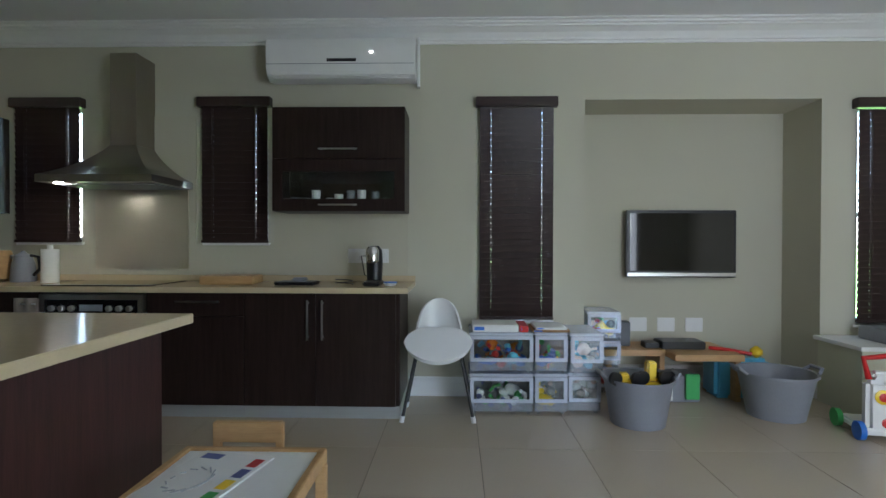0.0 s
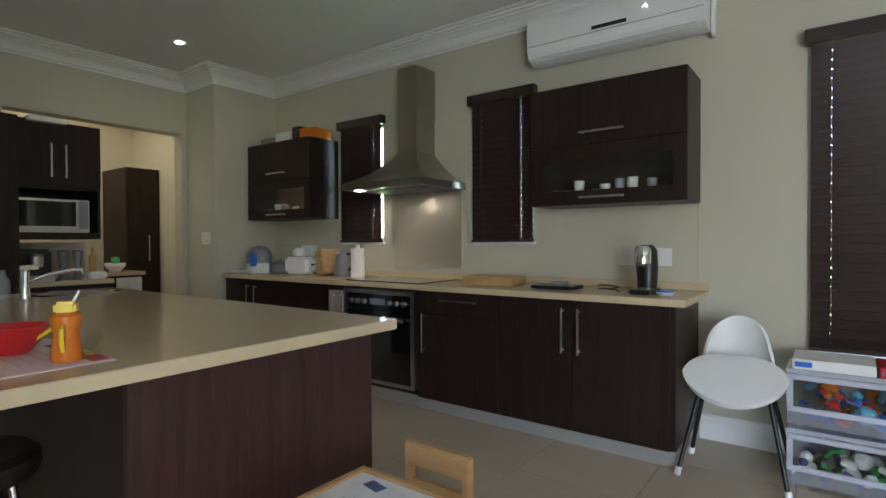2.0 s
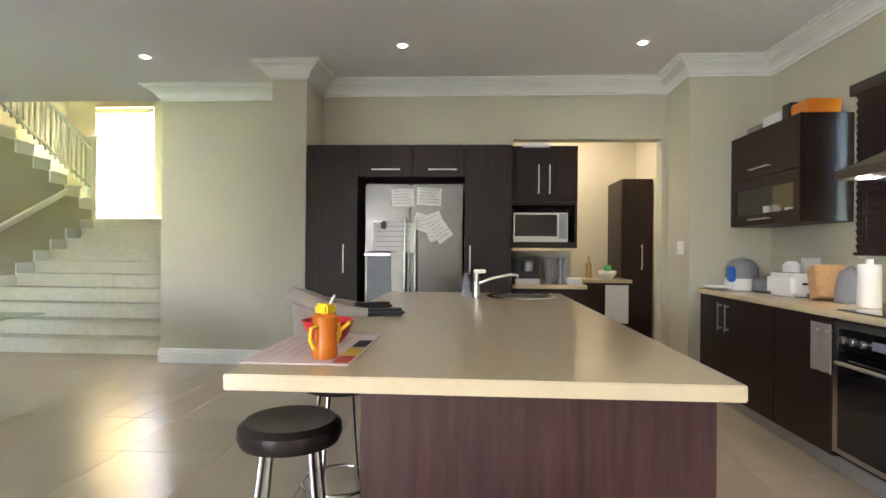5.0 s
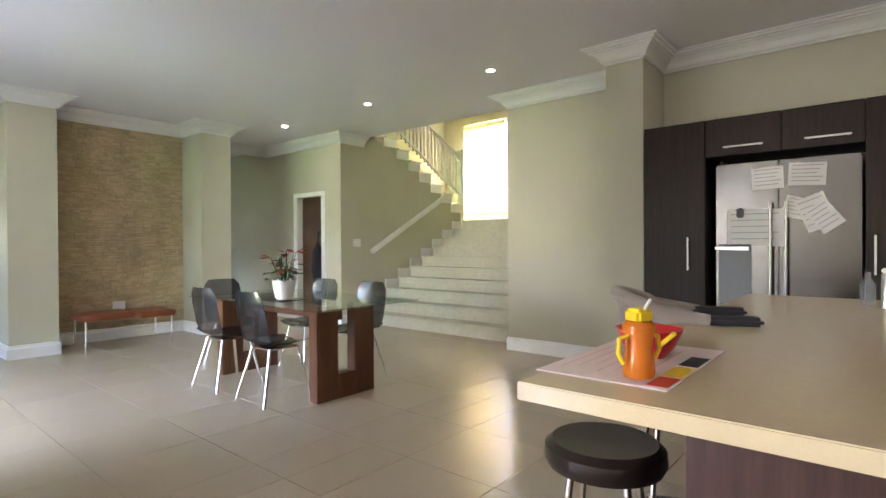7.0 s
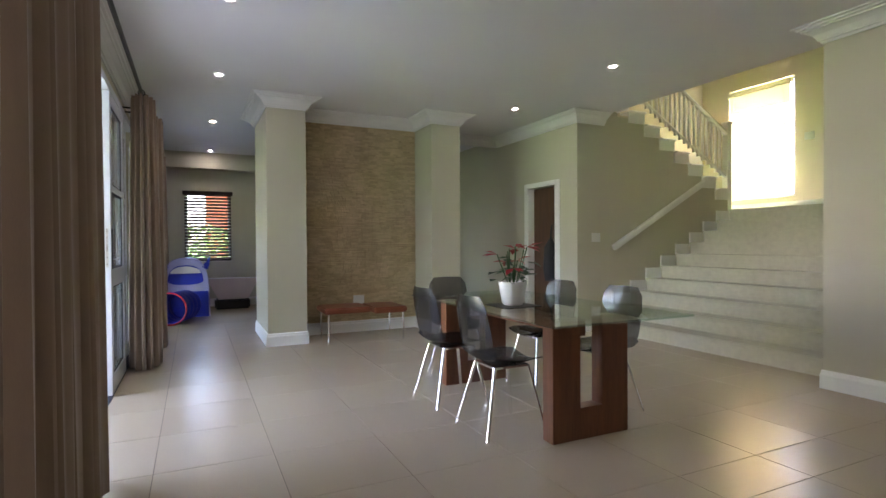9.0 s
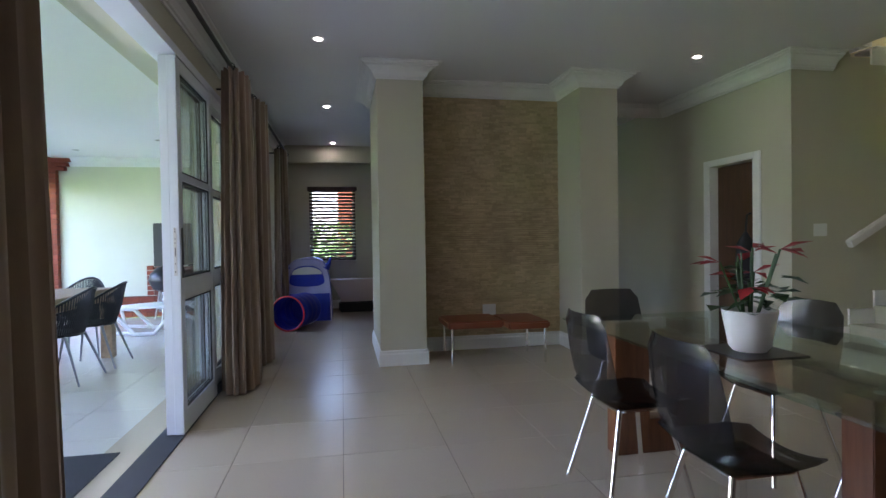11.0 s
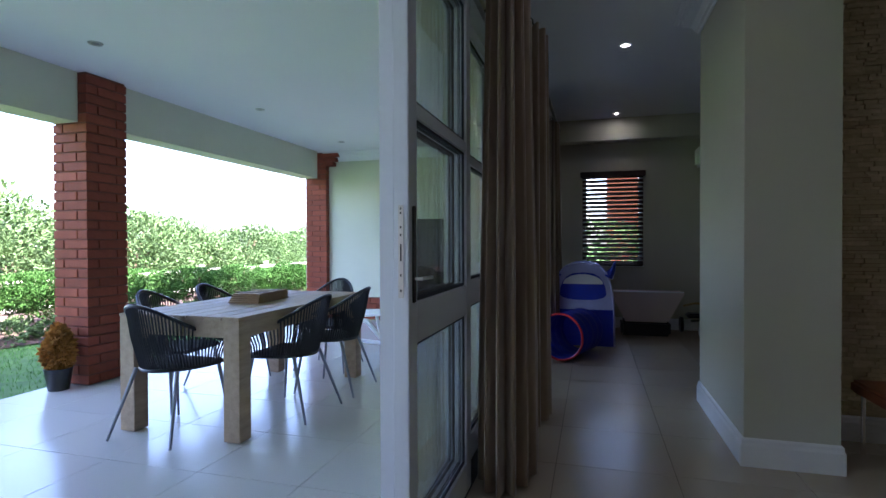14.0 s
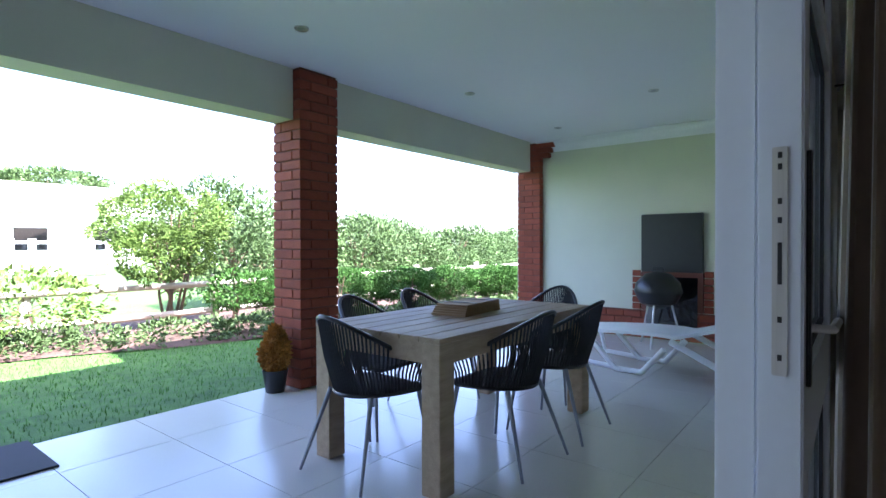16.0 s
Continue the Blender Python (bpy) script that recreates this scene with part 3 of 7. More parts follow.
# lower skirting in steps
for i in range(9):
    bm = B()
    x = -5.76 - TREAD * i
    bx(bm, x - TREAD + 0.02, x + 0.02, -3.679, -3.66, RISE * (i + 1) - 0.03, RISE * (i + 1) + 0.13)
    bx(bm, x - TREAD + 0.025, x + 0.025, -3.679, -3.655, RISE * (i + 1) + 0.1305, RISE * (i + 1) + 0.145)
    p = part("skirting_step", bm, WHITE, stairs)
    p.matrix_parent_inverse = stairs.matrix_basis.inverted()
bm = B()
bx(bm, -9.6, -9.582, -5.1, -0.68, UZ, UZ + 0.15)
p = part("landing_skirting", bm, WHITE, stairs)
p.matrix_parent_inverse = stairs.matrix_basis.inverted()
rail = thing("wall_handrail", -5.97, -3.68, 1.105, "white painted timber handrail fixed to the wall", "handrail")
v0, v1 = Vector((0.0, 0.07, 0.0)), Vector((-1.8, 0.07, 0.975))
d = (v1 - v0).normalized()
up = Vector((-d.z, 0, d.x)) * -1
for k in (0.12, 0.5, 0.88):
    c = v0.lerp(v1, k)
    bm = B()
    bx(bm, c.x - 0.03, c.x + 0.03, 0.001, 0.05, c.z - 0.03, c.z + 0.01)
    part("bracket", bm, WHITE, rail)
bm = B()
q = []
for base in (v0, v1):
    q.append([bm.verts.new(base + up * a + Vector((0, b, 0))) for a, b in ((-0.04, -0.03), (-0.04, 0.03), (0.04, 0.03), (0.04, -0.03))])
for k in range(4):
    bm.faces.new((q[0][k], q[0][(k + 1) % 4], q[1][(k + 1) % 4], q[1][k]))
bm.faces.new(q[0]); bm.faces.new(q[1][::-1])
bmesh.ops.bevel(bm, geom=bm.edges[:], offset=0.01, segments=2, affect="EDGES")
part("rail", bm, WHITE, rail)


# ---- repeated fittings ----
def downlight(x, y, z, lit=True):
    t = thing("ceiling_light", x, y, z, "small round recessed ceiling light" + (", lit" if lit else ", unlit"), "ceiling light", "recessed ceiling lights" if lit else "recessed terrace lights")
    bm = B()
    lathe(bm, [(0.027, 0.002), (0.027, -0.004), (0.036, -0.006), (0.046, -0.008), (0.050, -0.002), (0.050, 0.0)], cap=False)
    part("trim_ring", bm, WHITE_P if lit else STEEL, t)
    bm = B()
    lathe(bm, [(0.027, -0.001), (0.025, -0.004)], seg=20)
    part("lamp_face", bm, LED if lit else LED_OFF, t)
    if lit:
        d = bpy.data.lights.new("downlight", "SPOT")
        d.energy, d.spot_size, d.spot_blend, d.shadow_soft_size, d.color = 0.1, radians(85), 0.7, 0.04, (1.0, 0.87, 0.68)
        o = new("downlight_lamp", d)
        o.matrix_world = look((x, y, z - 0.012), (x, y, 0))


for x, y in ((-4.34, 2.01), (-4.34, 3.96), (-4.52, -0.31), (-4.56, -2.12), (-4.58, -3.89), (-1.08, -2.15), (-1.09, -3.96), (-1.1, -6.2), (-1.13, -8.7)):
    downlight(x, y, CZ)
for x, y in ((2.62, -4.35), (2.62, -6.3), (2.62, -8.2), (1.2, -3.3), (1.2, -7.3)):
    downlight(x, y, 2.64, False)


def wall_plate(x, y, z, rz, gangs=1, label="white plastic light switch", cat="light switch"):
    t = thing("light_switch" if "switch" in label else "wall_socket", x, y, z, label, cat, rz=rz)
    w = 0.045 * gangs + 0.03
    box_part("plate", (-w, w, -0.012, -0.001, -0.06, 0.06), WHITE_P, t, bev=0.004)
    for g in range(gangs):
        c = (g - (gangs - 1) / 2) * 0.09
        box_part("rocker", (c - 0.014, c + 0.014, -0.017, -0.012, -0.022, 0.022), WHITE_P, t, bev=0.002)
    return t


wall_plate(-4.92, 4.5, 1.25, 0)
wall_plate(-5.72, -3.68, 1.247, 180)
wall_plate(-0.87, 5.2, 1.1, 0, 3, "white plastic wall socket with a plug", "socket")
wall_plate(-4.2, 5.2, 1.12, 0, 2, "white plastic wall socket", "socket")
for k in range(3):
    wall_plate(1.4 + 0.24 * k, 5.68, 0.5, 0, 1, "white plastic wall socket in the recess", "socket")
wall_plate(-2.84, -5.055, 0.43, 180, 1, "white plastic wall socket on the stone wall", "socket")
wall_plate(-9.6, -3.18, 2.84, 90)


def blind(x0, x1, z0, z1, y, rail_over=0.03, name="venetian_blind", tilt=-74, pitch=0.05, material=None, rz=0.0, label="closed dark wooden venetian blind with headrail", depth=0.058):
    """Slatted blind, hung in front of a wall that faces -y; local x runs along it."""
    w = x1 - x0
    t = thing(name, (x0 + x1) / 2, y, z0, label, "blind", "window blinds", rz)
    mt = material or BLIND
    h = z1 - z0
    box_part("headrail", (-w / 2 - rail_over, w / 2 + rail_over, -0.075, -0.005, h - 0.075, h), mt, t, bev=0.004)
    box_part("bottom_rail", (-w / 2, w / 2, -0.065, -0.015, 0, 0.022), mt, t, bev=0.004)
    a = radians(tilt)
    bm = B()
    s = depth / 2
    holes = (-w / 2 + 0.09, w / 2 - 0.09)
    xs = [-w / 2, holes[0] - 0.002, holes[0] + 0.002, holes[1] - 0.002, holes[1] + 0.002, w / 2]

    def slab(xa, xb, ua, ub):
        vs = []
        for xx in (xa, xb):
            for u, n in ((ua, -0.0014), (ub, -0.0014), (ub, 0.0014), (ua, 0.0014)):
                vs.append(bm.verts.new((xx, u * math.cos(a) - n * math.sin(a), u * math.sin(a) + n * math.cos(a))))
        for k in range(4):
            bm.faces.new((vs[k], vs[(k + 1) % 4], vs[4 + (k + 1) % 4], vs[4 + k]))
        bm.faces.new(vs[3::-1])
        bm.faces.new(vs[4:])
    for k in range(5):
        if k in (1, 3):
            slab(xs[k], xs[k + 1], -s, -0.004)
            slab(xs[k], xs[k + 1], 0.004, s)
        else:
            slab(xs[k], xs[k + 1], -s, s)
    me = mesh(bm, "slat", mt)
    n = int((h - 0.11) / pitch) + 1
    for i in range(n):
        o = new("slat", me)
        o.parent = t
        o.location = (0, -0.04, 0.045 + i * pitch)
    for hx in holes:
        tube_part("ladder_cord", [(hx, -0.067, 0.02), (hx, -0.067, h - 0.07)], 0.0015, mt, t, seg=4)
    return t


def window_unit(name, x0, x1, z0, z1, y, rz=0.0, bars=(0.5,)):
    """Aluminium window set inside the wall opening."""
    w, h = x1 - x0, z1 - z0
    t = thing(name, (x0 + x1) / 2, y, z0, "white aluminium window with clear glass", "window", rz=rz, kind="structure")
    f = 0.045
    for nm, dims in (("window_frame", (-w / 2, -w / 2 + f, 0.06, 0.11, 0, h)), ("window_frame", (w / 2 - f, w / 2, 0.06, 0.11, 0, h)), ("window_frame", (-w / 2 + f, w / 2 - f, 0.06, 0.11, 0, f)), ("window_frame", (-w / 2 + f, w / 2 - f, 0.06, 0.11, h - f, h))):
        box_part(nm, dims, FRAMEW, t)
    for b in bars:
        box_part("glazing_bar", (-w / 2 + f, w / 2 - f, 0.065, 0.105, h * b - 0.02, h * b + 0.02), FRAMEW, t)
    p = box_part("pane", (-w / 2 + f, w / 2 - f, 0.082, 0.088, f, h - f), GLASS, t, bev=0)
    p.visible_shadow = False
    box_part("window_sill", (-w / 2 - 0.02, w / 2 + 0.02, -0.02, 0.06, -0.02, 0.0), WHITE, t)
    return t


window_unit("window_1", -3.68, -3.17, 1.2, 2.3, 5.2)
window_unit("window_2", -2.17, -1.67, 1.2, 2.3, 5.2)
window_unit("window_3", 0.02, 0.56, 0.6, 2.3, 5.2)
window_unit("window_4", 2.9, 3.6, 0.58, 2.28, 5.2)
window_unit("window_5", -1.49, -0.70, 0.88, 2.16, -9.15, 180)
window_unit("window_6", -4.55, -3.41, 1.93, 3.86, -9.6, 90, ())
bpy.data.objects["window_6"].location = (-9.6, -3.98, 1.93)
blind(-3.68, -3.16, 1.2, 2.34, 5.2)
blind(-2.18, -1.66, 1.2, 2.34, 5.2)
blind(0.0, 0.57, 0.61, 2.33, 5.2)
blind(2.88, 3.62, 0.6, 2.31, 5.2)
b5 = blind(-1.5, -0.69, 0.87, 2.19, -9.15, rz=180, tilt=50, pitch=0.06, depth=0.06, label="half-open dark wooden venetian blind with headrail")
b6 = blind(-0.53, 0.53, 1.94, 3.82, 0, rz=90, tilt=-70, material=BLINDW, pitch=0.058, depth=0.062, label="closed white venetian blind glowing with daylight")
b6.location = (-9.6, -3.98, 1.94)

# ---- kitchen run on the north wall ----
def handle(parent, x, y, z, length, upright=True, axis="x", out=-1):
    """Flat bar handle standing off a door front."""
    bm = B()
    a = length / 2
    if axis == "x":
        if upright:
            bx(bm, x - 0.006, x + 0.006, y + out * 0.035, y + out * 0.025, z - a, z + a, 0.002)
            for s in (-a + 0.02, a - 0.02):
                bx(bm, x - 0.005, x + 0.005, y + out * 0.027, y, z + s - 0.006, z + s + 0.006)
        else:
            bx(bm, x - a, x + a, y + out * 0.035, y + out * 0.025, z - 0.006, z + 0.006, 0.002)
            for s in (-a + 0.02, a - 0.02):
                bx(bm, x + s - 0.006, x + s + 0.006, y + out * 0.027, y, z - 0.005, z + 0.005)
    else:
        if upright:
            bx(bm, x + 0.025, x + 0.035, y - 0.006, y + 0.006, z - a, z + a, 0.002)
            for s in (-a + 0.02, a - 0.02):
                bx(bm, x, x + 0.027, y - 0.005, y + 0.005, z + s - 0.006, z + s + 0.006)
        else:
            bx(bm, x + 0.025, x + 0.035, y - a, y + a, z - 0.006, z + 0.006, 0.002)
            for s in (-a + 0.02, a - 0.02):
                bx(bm, x, x + 0.027, y + s - 0.006, y + s + 0.006, z - 0.005, z + 0.005)
    return part("handle", bm, STEEL, parent, "brushed steel handle")


def base_unit(x0, x1, doors, label, drawers=0):
    """Base cabinet between x0 and x1; doors: list of (xa, xb, handle x or None for a drawer front)."""
    t = thing("base_cabinet", (x0 + x1) / 2, 4.9, 0, label, "cabinet", "base cabinets")
    m = (x0 + x1) / 2
    box_part("body", (x0 - m, x1 - m, -0.28, 0.30, 0.09, 0.86), ESPRESSO, t)
    box_part("plinth", (x0 - m, x1 - m, -0.265, 0.28, 0.0, 0.088), PLINTHM, t, "brushed steel plinth")
    for xa, xb, za, zb, hx, hz, hl, upr in doors:
        d = box_part("door" if upr else "drawer_front", (xa - m + 0.002, xb - m - 0.002, -0.30, -0.281, za + 0.002, zb - 0.002), ESPRESSO, t, bev=0.002)
        if hl:
            handle(d, hx - m, -0.30, hz, hl, upr)
    return t


base_unit(-4.75, -3.05, [(-4.75, -4.30, 0.09, 0.86, -4.36, 0.70, 0.22, True), (-4.30, -3.62, 0.09, 0.86, -4.24, 0.70, 0.22, True), (-3.62, -3.05, 0.09, 0.86, -3.1, 0.78, 0.12, False)], "dark espresso base cabinet with steel handles")
base_unit(-2.29, -1.62, [(-2.29, -1.62, 0.70, 0.86, -1.93, 0.80, 0.3, False), (-2.29, -1.62, 0.09, 0.70, -2.23, 0.56, 0.28, True)], "dark espresso base cabinet with drawer")
base_unit(-1.62, -0.56, [(-1.62, -1.13, 0.09, 0.86, -1.18, 0.68, 0.27, True), (-1.13, -0.585, 0.09, 0.86, -1.08, 0.68, 0.27, True)], "dark espresso two-door base cabinet")
bm = B()
bx(bm, -4.75, -0.5, 4.56, 5.2, 0.862, 0.9, 0.004)
bx(bm, -4.75, -0.5, 5.18, 5.2, 0.9, 0.945, 0.002)
solid("worktop", bm, QUARTZ, "cream quartz worktop with upstand on the dark cabinets", "worktop")
bm = B()
bx(bm, -4.74, -0.56, 5.188, 5.199, 0.946, 1.19)
bx(bm, -3.12, -2.24, 5.188, 5.199, 1.19, 2.2)
bx(bm, -1.62, -0.56, 5.188, 5.199, 1.19, 1.43)
solid("splashback", bm, mat("beige_wall_tile", (0.56, 0.53, 0.42), 0.18, var=0.03, scale=3, rvar=0.2), "glossy beige wall tile splashback", "splashback", "structure", smooth=False)
bm = B()
bx(bm, -3.05, -2.3, 5.181, 5.187, 0.99, 1.66)
solid("splash_panel", bm, mat("satin_steel_panel", (0.60, 0.54, 0.42), 0.3, 0.6, var=0.04, scale=3), "satin splash panel behind the hob", "splashback", "structure", smooth=False)

oven = thing("oven", -2.67, 4.9, 0, "stainless steel built-in oven with black glass door", "oven")
box_part("body", (-0.38, 0.38, -0.266, 0.3, 0.09, 0.855), BLACK, oven)
box_part("plinth", (-0.38, 0.38, -0.265, 0.28, 0.0, 0.088), PLINTHM, oven)
bm = B()
bx(bm, -0.36, -0.325, -0.315, -0.272, 0.13, 0.845)
bx(bm, 0.325, 0.36, -0.315, -0.272, 0.13, 0.845)
bx(bm, -0.325, 0.325, -0.315, -0.272, 0.81, 0.845)
bx(bm, -0.325, 0.325, -0.315, -0.272, 0.13, 0.155)
part("trim_frame", bm, STEEL, oven)
box_part("control_panel", (-0.325, 0.325, -0.312, -0.272, 0.69, 0.81), BLACKGL, oven)
door = box_part("door", (-0.322, 0.322, -0.318, -0.272, 0.157, 0.685), BLACKGL, oven, "black glass oven door")
tube_part("door_handle", [(-0.28, -0.352, 0.63), (0.28, -0.352, 0.63)], 0.011, STEEL, door)
box_part("display", (-0.08, 0.08, -0.3135, -0.311, 0.73, 0.775), GREY, oven, bev=0)
for k, xx in enumerate((-0.27, -0.2, -0.13, 0.13, 0.2, 0.27)):
    bm = B()
    lathe(bm, [(0.02, 0), (0.02, 0.02), (0.016, 0.024)], seg=16)
    bmesh.ops.transform(bm, matrix=Matrix.Translation((xx, -0.312, 0.75)) @ Matrix.Rotation(radians(90), 4, "X"), verts=bm.verts[:])
    part("knob", bm, STEEL, oven)
hob = thing("hob", -2.66, 4.86, 0.9, "black glass ceramic hob set into the worktop", "hob")
box_part("glass_plate", (-0.38, 0.38, -0.25, 0.25, 0.0005, 0.007), BLACKGL, hob, bev=0.002)

hood = thing("cooker_hood", -2.675, 5.2, 1.62, "stainless steel chimney cooker hood, one lamp lit", "cooker hood")
bm = B()
W, D = 0.41, 0.58
outline = [(-W, 0.0), (-W, -D), (W, -D), (W, 0.0)]
neck = [(-0.1, 0.0), (-0.1, -0.25), (0.1, -0.25), (0.1, 0.0)]
rows = []
for f, zz in ((0, 0.0), (0, 0.05), (0.22, 0.085), (0.45, 0.13), (0.68, 0.19), (0.86, 0.25), (1.0, 0.31)):
    rows.append([bm.verts.new((a[0] + (b[0] - a[0]) * f, a[1] + (b[1] - a[1]) * f, zz)) for a, b in zip(outline, neck)])
n_o = len(outline)
for a, b in zip(rows, rows[1:]):
    for k in range(n_o):
        bm.faces.new((a[k], a[(k + 1) % n_o], b[(k + 1) % n_o], b[k]))
bm.faces.new(rows[-1])
bm.faces.new(rows[0][::-1])
part("canopy", bm, HOODM, hood, smooth=True)
box_part("chimney", (-0.1, 0.1, -0.25, 0, 0.308, 1.0), HOODM, hood, bev=0.003)
box_part("filter", (-0.36, 0.36, -0.46, -0.06, -0.008, -0.001), GREY, hood)
bm = B()
lathe(bm, [(0.03, 0.001), (0.03, -0.004)], -0.3, -0.5, seg=18)
part("lamp", bm, LED, hood)
d = bpy.data.lights.new("hood_lamp", "SPOT")
d.energy, d.spot_size, d.spot_blend, d.color, d.shadow_soft_size = 0.04, radians(110), 0.8, (1, 0.85, 0.6), 0.03
o = new("hood_lamp", d)
o.matrix_world = look((-2.975, 4.7, 1.61), (-2.9, 4.9, 0.9))


def wall_cabinet(x0, x1, z0, z1, label):
    m = (x0 + x1) / 2
    w = (x1 - x0) / 2
    t = thing("wall_cabinet", m, 5.2, z0, label, "cabinet", "wall cabinets")
    h = z1 - z0
    hm = h * 0.5
    for nm, dims in (("side_panel", (-w, -w + 0.02, -0.34, -0.002, 0, h)), ("side_panel", (w - 0.02, w, -0.34, -0.002, 0, h)), ("bottom_panel", (-w + 0.02, w - 0.02, -0.34, -0.002, 0, 0.02)),
                     ("top_panel", (-w + 0.02, w - 0.02, -0.34, -0.002, h - 0.02, h)), ("back_panel", (-w + 0.02, w - 0.02, -0.02, -0.002, 0.02, h - 0.02)), ("shelf", (-w + 0.02, w - 0.02, -0.33, -0.02, hm - 0.01, hm + 0.01))):
        box_part(nm, dims, ESPRESSO, t, bev=0.001)
    d = box_part("flap_door", (-w, w, -0.36, -0.341, hm + 0.003, h), ESPRESSO, t, "plain dark flap door", bev=0.002)
    handle(d, 0, -0.36, hm + 0.07, 0.28, False)
    bm = B()
    bx(bm, -w, -w + 0.075, -0.36, -0.341, 0.002, hm - 0.002)
    bx(bm, w - 0.075, w, -0.36, -0.341, 0.002, hm - 0.002)
    bx(bm, -w + 0.075, w - 0.075, -0.36, -0.341, 0.002, 0.09)
    bx(bm, -w + 0.075, w - 0.075, -0.36, -0.341, hm - 0.09, hm - 0.002)
    d = part("glazed_door", bm, ESPRESSO, t, "dark flap door with clear glass", smooth=False)
    g = box_part("pane", (-w + 0.075, w - 0.075, -0.354, -0.349, 0.09, hm - 0.09), GLASS, d, bev=0)
    g.visible_shadow = False
    handle(d, 0, -0.36, 0.045, 0.28, False)
    return t


wall_cabinet(-1.51, -0.55, 1.43, 2.18, "dark espresso wall cabinet with glass flap door")
wall_cabinet(-4.72, -3.76, 1.43, 2.18, "dark espresso wall cabinet with glass flap door and boxes on top")
rg = random.Random(7)
for cx in (-1.03, -4.24):
    for k in range(9):
        g = thing("drinking_glass", cx - 0.36 + 0.085 * k, 5.0 + rg.uniform(-0.06, 0.06), 1.4505, "clear drinking glass in the wall cabinet", "glass", "glasses in the cabinets")
        bm = B()
        hh = rg.choice((0.09, 0.11, 0.14))
        lathe(bm, [(0.026, 0), (0.034, hh), (0.031, hh), (0.024, 0.006)], seg=14, cap=False)
        part("body", bm, rg.choice((WHITE_P, FROST, FROST)), g)
for x0, x1, z1, m_, lb in ((-4.58, -4.36, 0.07, FABRIC, "grey folded cloth"), (-4.34, -4.1, 0.1, PAPER, "white cardboard box"), (-4.08, -3.98, 0.13, BLACK, "dark box"), (-3.97, -3.77, 0.1, ORANGE, "orange cardboard box")):
    bm = B()
    bx(bm, x0, x1, 4.9, 5.12, 2.1805, 2.18 + z1, 0.004)
    solid("storage_box", bm, m_, lb + " on top of the wall cabinet", "box")

ac = thing("air_conditioner", -1.05, 5.2, 2.43, "white wall-mounted split air conditioner", "air conditioner")
bm = B()
prof = [(0, 0.02), (0.12, 0.0), (0.19, 0.035), (0.215, 0.10), (0.215, 0.25), (0.19, 0.305), (0, 0.31)]
va = [[bm.verts.new((sx, -a, b)) for a, b in prof] for sx in (-0.56, 0.56)]
for k in range(len(prof)):
    bm.faces.new((va[0][k], va[0][(k + 1) % len(prof)], va[1][(k + 1) % len(prof)], va[1][k]))
bm.faces.new(va[0]); bm.faces.new(va[1][::-1])
part("casing", bm, WHITE_P, ac)
box_part("display", (-0.10, 0.12, -0.2175, -0.213, 0.125, 0.148), BLACK, ac, bev=0)
box_part("indicator_light", (0.23, 0.238, -0.2172, -0.213, 0.192, 0.196), LED, ac, bev=0)
box_part("front_seam", (-0.555, 0.555, -0.2165, -0.21, 0.108, 0.112), GREY, ac, bev=0)
bm = B()
for k in range(3):
    bx(bm, -0.52, 0.52, -0.205 + 0.02 * k, -0.195 + 0.02 * k, 0.03 - 0.007 * k, 0.06 - 0.008 * k)
part("louvre", bm, WHITE_P, ac)
box_part("trunking", (0.565, 0.585, -0.06, -0.002, -0.02, 0.36), WHITE_P, ac)

# things on the worktop
def on_top(name, x, y, label, cat, rz=0.0, z=0.9):
    return thing(name, x, y, z, label, cat, rz=rz)


t = on_top("coffee_machine", -0.77, 4.82, "grey and black capsule coffee machine", "coffee machine")
box_part("base", (-0.06, 0.06, -0.12, 0.12, 0.001, 0.03), BLACK, t, bev=0.008)
bm = B(); lathe(bm, [(0.055, 0.03), (0.06, 0.15), (0.055, 0.25), (0.03, 0.28)], 0, 0.04, 20)
part("tower", bm, BLACK, t)
bm = B(); lathe(bm, [(0.03, 0.16), (0.046, 0.175), (0.048, 0.25), (0.03, 0.275)], 0, -0.055, 20)
part("head", bm, CHROME, t)
box_part("drip_tray", (-0.045, 0.045, -0.13, -0.02, 0.03, 0.036), STEEL, t)
tube_part("cable", [(0.0, 0.12, 0.02), (-0.1, 0.2, 0.06), (-0.14, 0.28, 0.2), (-0.1, 0.34, 0.2)], 0.004, BLACK, t, seg=6)
t = on_top("charging_tray", -1.33, 4.85, "black tray with small gadgets", "tray")
box_part("tray", (-0.14, 0.14, -0.1, 0.1, 0.001, 0.022), BLACK, t, bev=0.006)
box_part("gadget", (-0.03, 0.07, -0.04, 0.04, 0.022, 0.05), GREY, t, bev=0.01)
t = on_top("cable_coil", -0.98, 4.8, "coiled black charging cable", "cable")
tube_part("coil", [(0.06 * math.cos(a / 3) * (1 + 0.1 * math.sin(a)), 0.05 * math.sin(a / 3), 0.006 + 0.0012 * a) for a in range(30)], 0.004, BLACK, t, seg=6)
t = on_top("small_dish", -0.64, 4.74, "small blue and white dish", "dish")
bm = B(); lathe(bm, [(0.03, 0.001), (0.05, 0.02), (0.047, 0.022), (0.028, 0.006)], seg=18); part("bowl", bm, WHITE_P, t)
bm = B(); lathe(bm, [(0.046, 0.0225), (0.05, 0.026), (0.047, 0.03)], seg=18); part("rim", bm, BLUEP, t)
t = on_top("cutting_board", -1.83, 4.9, "thick pale wooden cutting board block", "cutting board", 4)
box_part("board", (-0.19, 0.19, -0.12, 0.12, 0.001, 0.06), OAK, t, bev=0.006)
